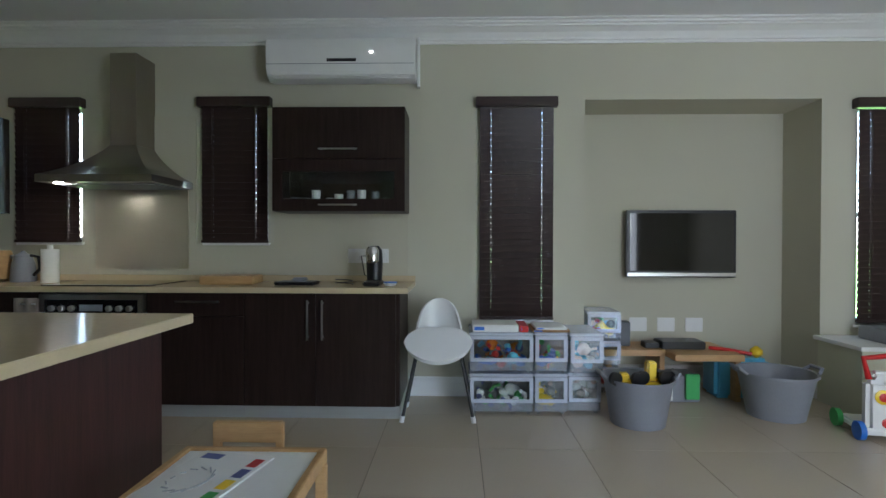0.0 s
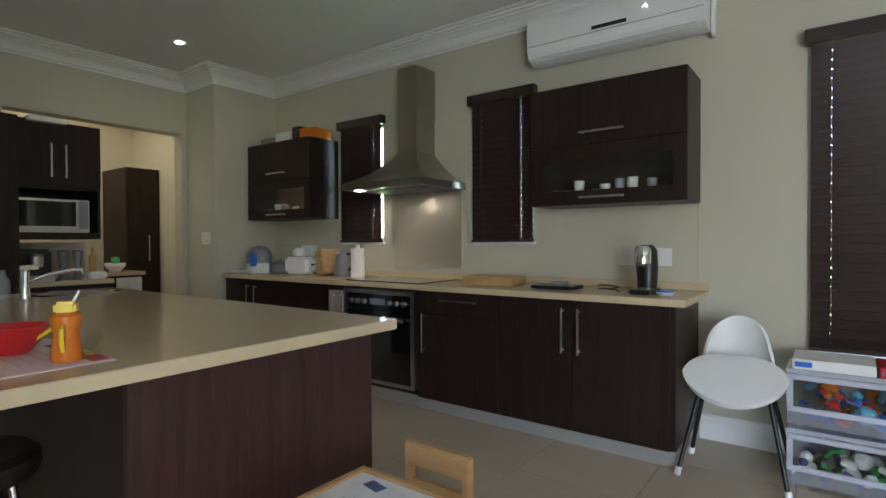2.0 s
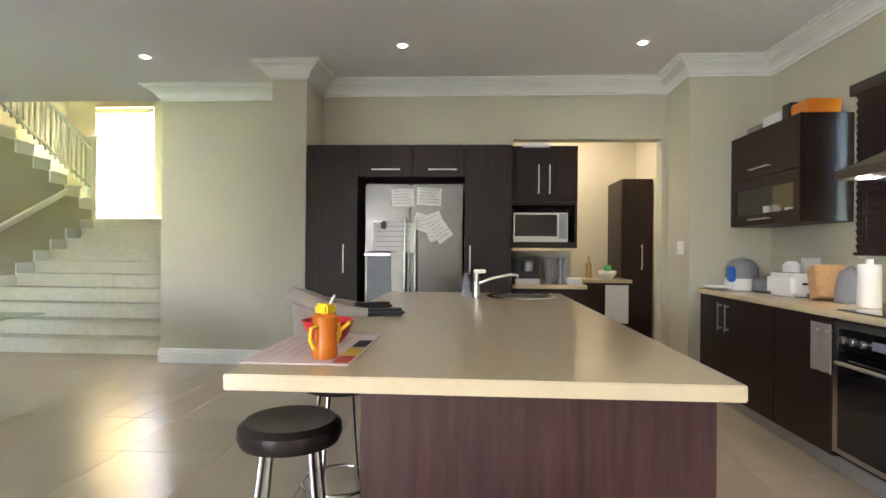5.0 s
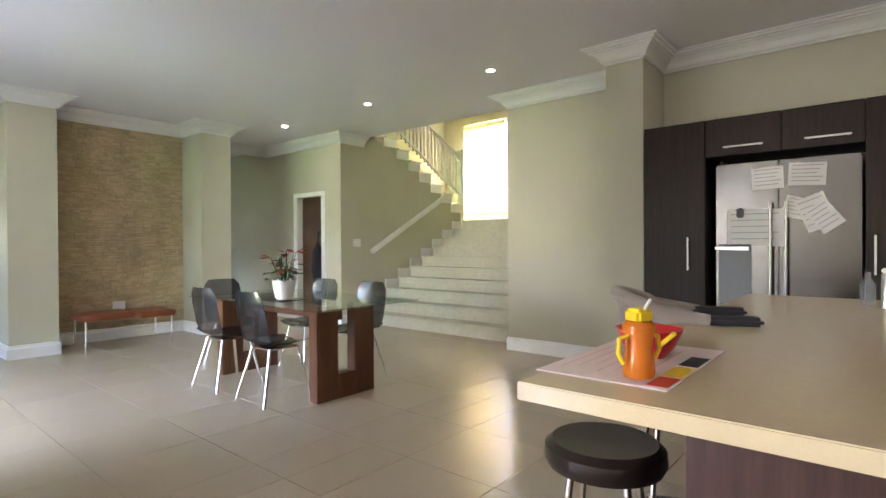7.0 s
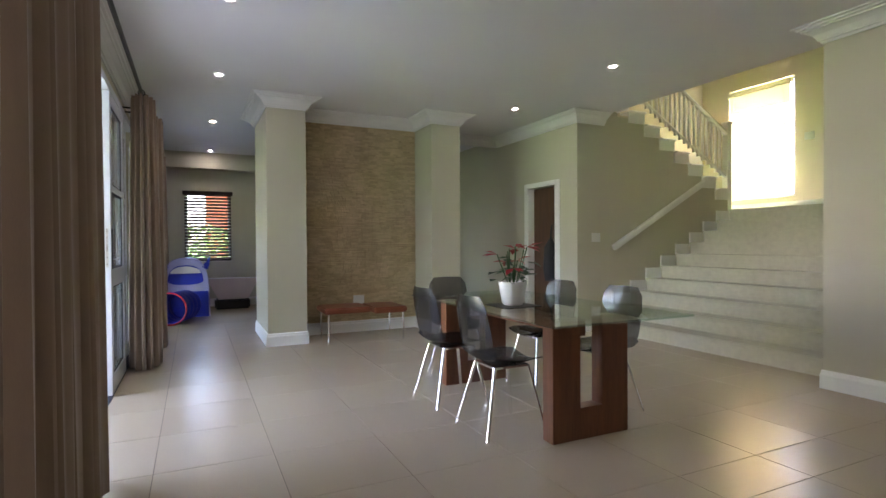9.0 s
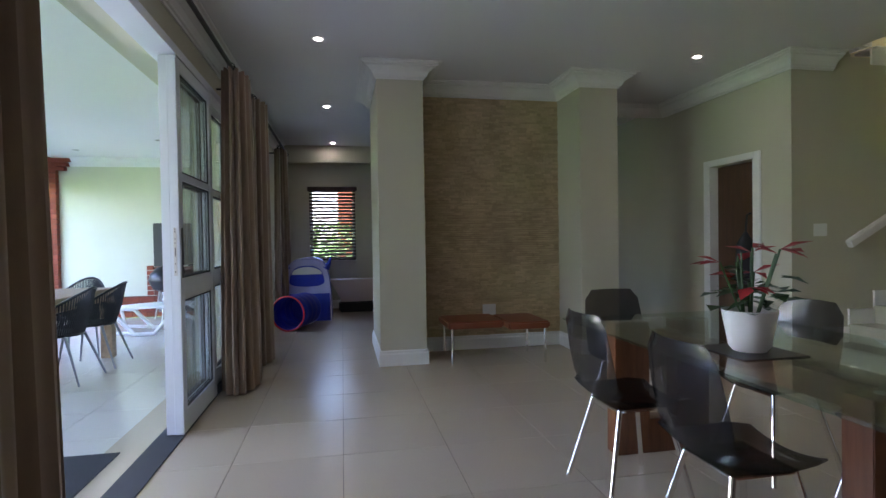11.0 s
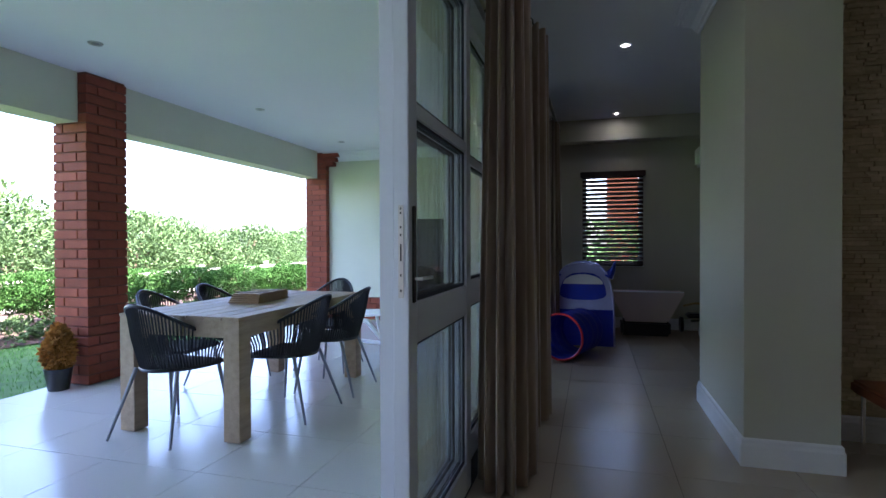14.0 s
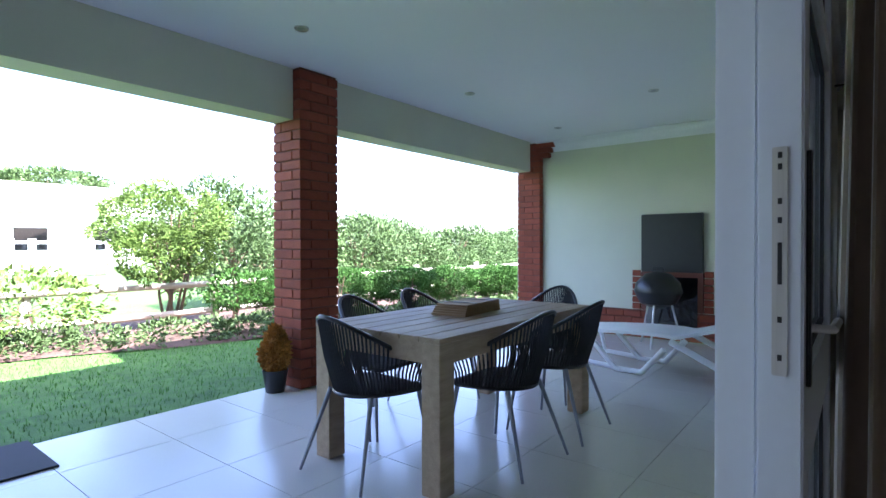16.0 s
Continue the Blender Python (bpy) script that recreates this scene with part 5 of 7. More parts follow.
bm = B(); lathe(bm, [(0.02, 0.515), (0.15, 0.505), (0.17, 0.52), (0.165, 0.53)], 0, 0.04, 24); part("seat", bm, WHITE_P, hc)
bm = B()
ring = []
for k in range(32):
    a = 2 * math.pi * k / 32
    w = 0.235 * (1 - 0.13 * max(0, -math.sin(a)))
    dip = 0.085 * math.exp(-((a - math.pi / 2) / 0.42) ** 2)
    ring.append((w * math.cos(a), -0.07 + (0.15 - dip) * math.sin(a), 0.60 + 0.11 * math.sin(a)))
top = [bm.verts.new(p) for p in ring]
lo_ = [bm.verts.new((p[0] * 0.95, p[1] * 0.95, p[2] - 0.03)) for p in ring]
bm.faces.new(top); bm.faces.new(lo_[::-1])
for k in range(32):
    bm.faces.new((top[k], lo_[k], lo_[(k + 1) % 32], top[(k + 1) % 32]))
part("tray", bm, WHITE_P, hc)
for sx in (-1, 1):
    for sy in (-1, 1):
        l = tube_part("leg", [(sx * 0.15, sy * 0.07 + 0.03, 0.52), (sx * 0.235, sy * 0.16 + 0.02, 0.04)], 0.011, BLACK, hc)
        tube_part("foot_cap", [(sx * 0.235, sy * 0.16 + 0.02, 0.045), (sx * 0.243, sy * 0.168 + 0.02, 0.0)], 0.016, WHITE_P, l)
box_part("seat_frame", (-0.16, 0.16, -0.06, 0.12, 0.49, 0.505), WHITE_P, hc)

rt = random.Random(11)
TOYS = (RED, BLUEP, YELLOW, GREEN, ORANGE, CYANP, WHITE_P, BLACK, PINKP, GREY)
def storage(x0, x1, y0, y1, z0, z1, label, mats):
    """Clear stackable drawer box with toys inside."""
    cx, cy = (x0 + x1) / 2, (y0 + y1) / 2
    w, dd, h = (x1 - x0) / 2, (y1 - y0) / 2, z1 - z0
    t = thing("storage_box", cx, cy, z0, label, "storage box", "clear toy boxes")
    bm = B()
    th = 0.004
    bx(bm, -w, w, -dd + 0.012, dd, 0.02, 0.026)
    bx(bm, -w, w, dd - th, dd, 0.026, h * 0.93)
    for s in (-1, 1):
        bx(bm, min(s * w, s * (w - th)), max(s * w, s * (w - th)), -dd + 0.012, dd - th, 0.026, h * 0.93)
    bx(bm, -w + th, w - th, -dd + 0.014, -dd + 0.02, 0.026, h * 0.3)
    part("tub", bm, FROST, t, smooth=False)
    bm = B()
    fr = 0.026
    bx(bm, -w, w, -dd - 0.004, -dd + 0.01, h * 0.3, h * 0.3 + fr, 0.004)
    bx(bm, -w, w, -dd - 0.004, -dd + 0.01, h * 0.93 - fr, h * 0.93, 0.004)
    bx(bm, -w, -w + fr, -dd - 0.004, -dd + 0.01, h * 0.3 + fr, h * 0.93 - fr)
    bx(bm, w - fr, w, -dd - 0.004, -dd + 0.01, h * 0.3 + fr, h * 0.93 - fr)
    fl = part("flap_frame", bm, FROSTF, t)
    box_part("flap_window", (-w + fr, w - fr, -dd + 0.0, -dd + 0.003, h * 0.3 + fr, h * 0.93 - fr), GLASS, fl, bev=0)
    box_part("lid", (-w - 0.006, w + 0.006, -dd + 0.012, dd + 0.004, h * 0.93, h), FROSTF, t, bev=0.006)
    for sx in (-1, 1):
        box_part("castor", (sx * (w - 0.03) - 0.012, sx * (w - 0.03) + 0.012, -dd + 0.02, -dd + 0.05, 0, 0.02), FROST, t)
    n = int(34 * w / 0.2)
    for k in range(n):
        m_ = rt.choice(mats)
        s = rt.uniform(0.018, 0.045)
        px, py, pz = rt.uniform(-w + 0.05, w - 0.05), rt.uniform(-dd + 0.06, dd - 0.05), rt.uniform(0.03, h * 0.62)
        bm = B()
        if k % 3 == 0:
            lathe(bm, [(s * 0.3, -s), (s, -s * 0.4), (s, s * 0.4), (s * 0.3, s)], seg=9)
        elif k % 3 == 1:
            bx(bm, -s, s, -s * 0.6, s * 0.6, -s * 0.5, s * 0.5, s * 0.15)
        else:
            tube(bm, [(-s * 1.4, 0, 0), (0, 0, s * 0.5), (s * 1.4, 0, 0)], s * 0.35, 7)
        bmesh.ops.transform(bm, matrix=pose(px, py, max(pz, 0.03 + s), rt.uniform(0, 60), rt.uniform(0, 60), rt.uniform(0, 180)), verts=bm.verts[:])
        part("toy", bm, m_, t)
    return t


SB = "clear plastic flap-front storage box filled with "
storage(-0.08, 0.36, 4.74, 5.14, 0.0, 0.285, SB + "books and toys", (GREEN, GREY, WHITE_P, PAPER, INK))
storage(0.375, 0.60, 4.75, 5.14, 0.0, 0.285, SB + "yellow and pink toys", (PINKP, YELLOW, GREY, RED))
storage(0.615, 0.84, 4.78, 5.14, 0.0, 0.285, SB + "grey and pink toys", (GREY, PINKP, WHITE_P, FABRIC))
storage(-0.08, 0.36, 4.74, 5.14, 0.2865, 0.575, SB + "blue toys", (BLUEP, CYANP, BLUEP, ORANGE, RED, INK))
storage(0.375, 0.60, 4.75, 5.14, 0.2865, 0.575, SB + "red toys", (RED, RED, YELLOW, BLUEP, GREEN))
storage(0.615, 0.84, 4.72, 5.14, 0.2865, 0.575, SB + "pale blue toys", (CYANP, CYANP, WHITE_P, PINKP))
for k, z in enumerate((0.0, 0.22, 0.43)):
    storage(0.86, 1.12, 5.24, 5.6, z, z + (0.218, 0.208, 0.23)[k], SB + "mixed bright toys", TOYS)
for x0, x1, h, m_, z in ((-0.06, 0.26, 0.05, PAPER, 0.5755), (0.27, 0.33, 0.045, RED, 0.5755), (0.36, 0.62, 0.018, WICKER, 0.5755), (0.38, 0.6, 0.016, PAPER, 0.594)):
    t = thing("game_box", (x0 + x1) / 2, 4.9, z, "flat game box lying on the toy boxes", "box", "boxes on the toy boxes")
    box_part("box", (-(x1 - x0) / 2, (x1 - x0) / 2, -0.13, 0.14, 0, h), m_, t)
    box_part("print_block", (-(x1 - x0) / 2 + 0.01, -(x1 - x0) / 4, -0.1315, -0.1302, h * 0.25, h * 0.75), BLUEP, t, bev=0)

lt = thing("low_table", 1.5, 5.28, 0, "low zigzag oak table in the television recess", "table")
bm = B()
bx(bm, -0.5, -0.02, -0.02, 0.35, 0.31, 0.36, 0.004)
bx(bm, -0.02, 0.5, -0.2, 0.35, 0.31, 0.36, 0.004)
part("top", bm, OAK, lt)
for x0, x1, y0 in ((-0.48, -0.44, 0.0), (-0.06, -0.022, 0.0), (0.44, 0.48, -0.18)):
    box_part("leg_panel", (x0, x1, y0, 0.33, 0, 0.31), OAK, lt)
sb_ = thing("shelf_basket", 1.45, 5.2, 0.0, "wire basket of papers under the low table", "basket")
box_part("basket", (-0.18, 0.22, -0.12, 0.12, 0.001, 0.2), GREY, sb_, bev=0.01)
box_part("book", (0.1, 0.2, -0.15, -0.125, 0.03, 0.22), GREEN, sb_)
box_part("book", (-0.12, 0.0, -0.15, -0.125, 0.02, 0.18), PAPER, sb_)
t = thing("speaker", 1.2, 5.45, 0.3605, "small black upright speaker", "speaker")
box_part("cabinet", (-0.045, 0.045, -0.05, 0.05, 0, 0.2), BLACK, t, bev=0.005)
t = thing("media_player", 1.62, 5.38, 0.3605, "black set-top box with a game console", "media player")
box_part("casing", (-0.16, 0.18, -0.1, 0.1, 0, 0.06), BLACK, t, bev=0.006)
box_part("console", (-0.28, -0.17, -0.06, 0.06, 0, 0.045), BLACK, t, bev=0.006)


def flexi_tub(x, y, rb, rtop, h, label):
    t = thing("tub", x, y, 0, label, "tub", "grey rubber tubs")
    bm = B()
    lathe(bm, [(rb, 0.001), (rb * 1.03, 0.03), (rtop, h), (rtop * 1.05, h + 0.005), (rtop * 1.05, h - 0.012), (rtop * 0.975, h - 0.004), (rb * 0.98, 0.035), (rb * 0.9, 0.02)], seg=36, cap=False)
    lathe(bm, [(0.01, 0.012), (rb * 0.97, 0.015)], seg=36)
    part("body", bm, GREY, t)
    for s in (-1, 1):
        tube_part("grip", [(s * rtop * 0.98, -0.08, h - 0.005), (s * rtop * 1.13, -0.06, h + 0.03), (s * rtop * 1.13, 0.06, h + 0.03), (s * rtop * 0.98, 0.08, h - 0.005)], 0.012, GREY, t)
    return t


flexi_tub(1.04, 4.62, 0.175, 0.225, 0.31, "grey rubber tub full of yellow toy trucks")
flexi_tub(2.06, 4.8, 0.18, 0.245, 0.31, "empty grey rubber tub with two grips")
for nm, x, y, z, m_, lb in (("toy_truck", 1.12, 4.6, 0.22, YELLOW, "yellow toy digger sticking out of the tub"), ("toy_truck", 0.93, 4.56, 0.22, YELLOW, "yellow and black toy car in the tub"), ("toy_truck", 1.18, 4.68, 0.2, BLACK, "black toy wheel loader in the tub")):
    t = thing(nm, x, y, z, lb, "toy")
    box_part("body", (-0.06, 0.06, -0.04, 0.04, 0, 0.09), m_, t, bev=0.02)
    box_part("cab", (-0.035, 0.03, -0.035, 0.035, 0.085, 0.2 if x > 1.1 and m_ is YELLOW else 0.13), m_, t, bev=0.012)
    for sx in (-1, 1):
        bm = B(); lathe(bm, [(0.015, -0.015), (0.045, -0.012), (0.045, 0.012), (0.015, 0.015)], seg=16)
        bmesh.ops.transform(bm, matrix=pose(sx * 0.07, -0.05, 0.1, 90, 0, 20), verts=bm.verts[:])
        part("wheel", bm, BLACK, t)
t = thing("toy_garage", 1.95, 5.3, 0.0, "pale blue and red plastic toy ramp", "toy")
box_part("base", (-0.12, 0.3, -0.12, 0.12, 0.001, 0.31), CYANP, t, bev=0.03)
tube_part("ramp", [(-0.12, 0, 0.375), (0.0, -0.05, 0.37), (0.16, -0.1, 0.345)], 0.014, RED, t)
bm = B(); lathe(bm, [(0.01, 0.31), (0.045, 0.34), (0.045, 0.37), (0.01, 0.40)], 0.22, -0.06, 16); part("ball", bm, YELLOW, t)
cb = thing("white_cabinet", 3.1, 4.95, 0, "low cream painted cabinet under the window", "cabinet")
box_part("body", (-0.5, 0.5, -0.22, 0.23, 0.0, 0.47), PAINT_EXT, cb)
box_part("top", (-0.53, 0.52, -0.25, 0.24, 0.471, 0.5), WHITE, cb)
t = thing("amplifier", 3.1, 4.92, 0.5005, "grey and black hi-fi unit on the cabinet", "amplifier")
box_part("casing", (-0.28, 0.3, -0.15, 0.15, 0, 0.1), GREY, t, bev=0.006)
wk = thing("baby_walker", 2.51, 4.34, 0, "white toy baby walker with red handle and bright dials", "toy walker", rz=-10)
wk.scale = (0.88, 0.88, 0.88)
bm = B()
bx(bm, -0.2, 0.2, -0.05, 0.05, 0.06, 0.42, 0.03)
bx(bm, -0.16, 0.16, -0.04, 0.04, 0.42, 0.48, 0.02)
part("panel", bm, WHITE_P, wk)
box_part("base", (-0.22, 0.22, -0.06, 0.3, 0.04, 0.09), WHITE_P, wk, bev=0.015)
tube_part("push_handle", [(-0.17, 0.0, 0.42), (-0.19, 0.03, 0.56), (0.0, 0.04, 0.585), (0.19, 0.03, 0.56), (0.17, 0.0, 0.42)], 0.02, RED, wk)
for px, pz, r_, m_ in ((-0.11, 0.31, 0.05, YELLOW), (-0.11, 0.31, 0.03, RED), (0.05, 0.27, 0.075, ORANGE), (0.05, 0.27, 0.045, YELLOW), (-0.06, 0.4, 0.03, GREEN), (0.03, 0.4, 0.03, BLUEP), (0.1, 0.4, 0.028, INK), (-0.08, 0.13, 0.035, RED), (0.0, 0.13, 0.035, BLUEP), (0.08, 0.13, 0.035, INK), (0.15, 0.13, 0.03, RED)):
    bm = B(); lathe(bm, [(r_, 0), (r_, 0.008 + (0.05 - r_) * 0.08), (r_ * 0.6, 0.014)], seg=20)
    bmesh.ops.transform(bm, matrix=pose(px, -0.05 if r_ not in (0.03, 0.045) else -0.058, pz, 90), verts=bm.verts[:])
    part("dial", bm, m_, wk)
for sx in (-1, 1):
    for sy in (-0.03, 0.27):
        bm = B(); lathe(bm, [(0.02, -0.02), (0.065, -0.018), (0.065, 0.018), (0.02, 0.02)], seg=20)
        bmesh.ops.transform(bm, matrix=pose(sx * 0.24, sy, 0.066, 0, 90, 0), verts=bm.verts[:])
        part("wheel", bm, BLUEP if sy < 0 else GREEN, wk)
# lounge glazing behind the walk
gl = thing("window_7", 1.9, 0.12, 0, "wide white aluminium sliding glass door", "window", kind="structure")
for xx in (-1.25, -0.42, 0.38, 1.2):
    box_part("window_frame", (xx, xx + 0.05, -0.03, 0.03, 0, 2.4), FRAMEW, gl)
box_part("window_frame", (-1.2, 1.2, -0.028, 0.028, 2.35, 2.398), FRAMEW, gl)
p = box_part("pane", (-1.2, 1.2, -0.004, 0.004, 0.02, 2.35), GLASS, gl, bev=0)
p.visible_shadow = False

# ---- dining ----
dt = thing("dining_table", -3.012, -1.367, 0, "glass topped dining table on two slotted walnut legs", "table")
bm = B()
bx(bm, -0.51, 0.52, -0.91, 1.01, 0.74, 0.752, 0.003)
part("glass_top", bm, TABGLASS, dt, "clear glass table top").visible_shadow = False
for y0, y1 in ((0.60, 0.70), (-0.83, -0.73)):
    bm = B()
    bx(bm, -0.29, -0.085, y0, y1, 0.0, 0.735, 0.003)
    bx(bm, 0.085, 0.29, y0, y1, 0.0, 0.735, 0.003)
    bx(bm, -0.085, 0.085, y0 + 0.002, y1 - 0.002, 0.0, 0.19)
    part("leg", bm, WALNUT, dt)
bm = B()
bx(bm, -0.04, 0.04, -0.73, 0.60, 0.60, 0.70, 0.003)
part("stretcher", bm, WALNUT, dt)
for sx in (-0.2, 0.2):
    for sy in (0.65, -0.78):
        bm = B(); lathe(bm, [(0.02, 0.735), (0.02, 0.7395)], sx, sy, 14); part("pad", bm, STEEL, dt)


def shell_chair():
    t = thing("dining_chair", 0, 0, 0, "smoked clear plastic dining chair with chrome legs", "chair", "chairs round the dining table")
    bm = B()
    prof = [(0.20, 0.43), (0.12, 0.435), (0.0, 0.425), (-0.12, 0.43), (-0.18, 0.46), (-0.215, 0.54), (-0.24, 0.66), (-0.265, 0.80), (-0.275, 0.86)]
    half = [0.17, 0.205, 0.215, 0.21, 0.205, 0.205, 0.205, 0.19, 0.14]

    def f(u, v):
        k = v * (len(prof) - 1)
        i = min(int(k), len(prof) - 2)
        g = k - i
        y = prof[i][0] * (1 - g) + prof[i + 1][0] * g
        z = prof[i][1] * (1 - g) + prof[i + 1][1] * g
        w = half[i] * (1 - g) + half[i + 1] * g
        s = (u - 0.5) * 2
        return (w * s, y + 0.035 * s * s * (1 if v > 0.5 else 0), z + 0.03 * s * s * (1 if v < 0.55 else 0))
    grid(bm, f, 12, 24)
    part("shell", bm, SMOKE, t, "smoked clear plastic seat and back", thick=0.007)
    for sx in (-1, 1):
        for sy, ey in ((0.12, 0.2), (-0.12, -0.22)):
            tube_part("leg", [(sx * 0.12, sy, 0.415), (sx * 0.2, ey, 0.0)], 0.0125, CHROME, t, "chrome leg")
    box_part("seat_bracket", (-0.13, 0.13, -0.13, 0.13, 0.405, 0.418), CHROME, t)
    return t


ch = shell_chair()
ch.matrix_basis = pose(-2.62, -1.07, 0, 0, 0, 90)
for x, y, a in ((-2.6, -1.76, 92), (-3.45, -1.1, -90), (-3.45, -1.8, -88), (-3.02, -2.45, 0)):
    copy_thing(ch, pose(x, y, 0, 0, 0, a))
t = thing("table_mat", -2.82, -1.24, 0.7525, "dark square mat under the flower pot", "mat")
box_part("mat", (-0.14, 0.14, -0.14, 0.14, 0, 0.004), BLACK, t, bev=0.001)
t = thing("potted_plant", -2.82, -1.24, 0.757, "red flowering plant in a white pot", "plant")
bm = B(); lathe(bm, [(0.06, 0), (0.075, 0.02), (0.095, 0.13), (0.1, 0.16), (0.09, 0.16), (0.085, 0.14)], seg=26, cap=False); lathe(bm, [(0.01, 0.002), (0.06, 0.003)], seg=26); part("pot", bm, WHITE_P, t)
bm = B(); lathe(bm, [(0.01, 0.14), (0.085, 0.135)], seg=20); part("soil", bm, SOIL, t)
rp = random.Random(5)
for k in range(14):
    a, rr, zz = rp.uniform(0, 6.28), rp.uniform(0.02, 0.12), rp.uniform(0.24, 0.42)
    tube_part("stem", [(0.03 * math.cos(a), 0.03 * math.sin(a), 0.14), (rr * math.cos(a), rr * math.sin(a), zz)], 0.004, PLEAF, t, seg=5)
    for q_ in range(5):
        b_ = a + rp.uniform(-1.5, 1.5)
        L_ = rp.uniform(0.07, 0.12)
        bm = B()
        red = k % 2 == 0 and q_ < 3
        c0 = Vector((rr * math.cos(a), rr * math.sin(a), zz if red else zz * rp.uniform(0.5, 0.85)))
        dv = Vector((math.cos(b_), math.sin(b_), rp.uniform(-0.5, 0.3))).normalized()
        sd = dv.cross(Vector((0, 0, 1))).normalized() * L_ * 0.3
        m0 = c0 + dv * L_ * 0.5 + Vector((0, 0, 0.012))
        vs = [bm.verts.new(p) for p in (c0, m0 + sd, c0 + dv * L_, m0 - sd)]
        mid = bm.verts.new(m0 - Vector((0, 0, 0.01)))
        for i in range(4):
            bm.faces.new((vs[i], vs[(i + 1) % 4], mid))
        part("petal" if red else "leaf", bm, POINS if red else PLEAF, t)

be = thing("bench", -2.72, -4.58, 0, "low rust leather bench on steel legs", "bench")
box_part("seat_pad", (-0.08, 0.48, -0.31, 0.2, 0.34, 0.41), BENCHL, be, bev=0.015)
box_part("seat_pad", (-0.5, -0.085, -0.24, 0.35, 0.34, 0.41), BENCHL, be, bev=0.015)
for x, y in ((0.43, 0.15), (0.43, -0.27), (-0.46, 0.31), (-0.46, -0.2)):
    tube_part("leg", [(x, y, 0.342), (x, y, 0.0)], 0.012, CHROME, be)

# ---- curtains and the sliding door ----
def curtain(y0, y1, x, label, waves, rs_, z0=0.02, z1=2.6, amp=0.045):
    t = thing("curtain", x, (y0 + y1) / 2, 0, label, "curtain", "taupe curtains")
    r_ = random.Random(rs_)
    ph = [r_.uniform(-0.5, 0.5) for _ in range(3)]
    w = y1 - y0

    def f(u, v):
        s = waves * 2 * math.pi * u
        flare = 1.0 - 0.12 * v
        return (amp * (1.15 - 0.4 * v) * math.sin(s + 0.5 * math.sin(2.2 * u * 6 + ph[0]) + 0.25 * v * ph[1] * 4) + 0.012 * math.sin(3 * s + ph[2]), (u - 0.5) * w * flare, z0 + (z1 - z0) * v)
    bm = B()
    grid(bm, f, int(waves * 14), 16)
    part("cloth", bm, CURTAIN, t, thick=0.004)
    for k in range(int(waves)):
        yy = (k + 0.5) / waves * w - w / 2
        bm = B()
        tube(bm, [(0.025 * math.cos(a * math.pi / 6), yy * 0.9, z1 + 0.022 + 0.025 * math.sin(a * math.pi / 6)) for a in range(13)], 0.004, 6)
        part("ring", bm, BLACK, t)
    return t


curtain(-1.22, 0.18, -0.42, "drawn-back taupe curtain beside the open terrace door", 7, 1)


def bunch(y0, y1, x, label, pleats, rs_, rx, z0=0.015, z1=2.6):
    """Drawn-back curtain: a closed pleated bunch hanging from rings."""
    t = thing("curtain", x, (y0 + y1) / 2, 0, label, "curtain", "taupe curtains")
    r_ = random.Random(rs_)
    ph = [r_.uniform(0, 6.28) for _ in range(4)]
    ry = (y1 - y0) / 2

    def f(u, v):
        a = 2 * math.pi * u
        wob = 0.35 * math.sin(2 * a + ph[0]) + 0.2 * math.sin(5 * a + ph[1])
        drift = 0.5 * (1 - v) * math.sin(3 * a + ph[2])
        fold = math.sin(pleats * (a + 0.12 * wob) + drift)
        fold = math.copysign(abs(fold) ** 0.7, fold)
        full = 1.0 - 0.22 * v + 0.05 * math.sin(4 * v + ph[3])
        d = 0.034 * fold * (1.1 - 0.3 * v)
        return ((rx * full + d) * math.cos(a), (ry * full + d * 1.2) * math.sin(a), z0 + (z1 - z0) * v + 0.006 * math.sin(pleats * a))
    bm = B()
    grid(bm, f, pleats * 10, 14)
    bmesh.ops.remove_doubles(bm, verts=bm.verts[:], dist=0.0005)
    part("cloth", bm, CURTAIN, t)
    for k in range(6):
        yy = (k - 2.5) * ry * 0.26
        bm = B()
        tube(bm, [(0.028 * math.cos(a * math.pi / 6), yy, z1 + 0.022 + 0.028 * math.sin(a * math.pi / 6)) for a in range(13)], 0.004, 6)
        part("ring", bm, BLACK, t)
    return t


bunch(-4.42, -3.8, -0.41, "gathered taupe curtain hanging to the floor", 13, 2, 0.11)
bunch(-5.3, -4.72, -0.43, "gathered dark taupe curtain hanging to the floor", 12, 3, 0.10)
bunch(-8.15, -7.45, -0.36, "gathered taupe curtain at the playroom window", 13, 4, 0.09)
rd = thing("curtain_rod", -0.41, -4.1, 2.622, "dark curtain rod along the glazed wall", "curtain rod")
tube_part("rod", [(0, 4.25, 0), (0, -0.6, 0)], 0.016, BLACK, rd)
tube_part("rod", [(0, -0.62, 0), (0, -4.15, 0)], 0.016, BLACK, rd)
for y in (4.25, -0.5, -0.72, -4.15):
    tube_part("finial", [(0, y - 0.03, 0), (0, y + 0.03, 0)], 0.026, BLACK, rd)
    tube_part("bracket", [(0, y * 0.97, 0), (0.26, y * 0.97, 0)], 0.01, BLACK, rd)


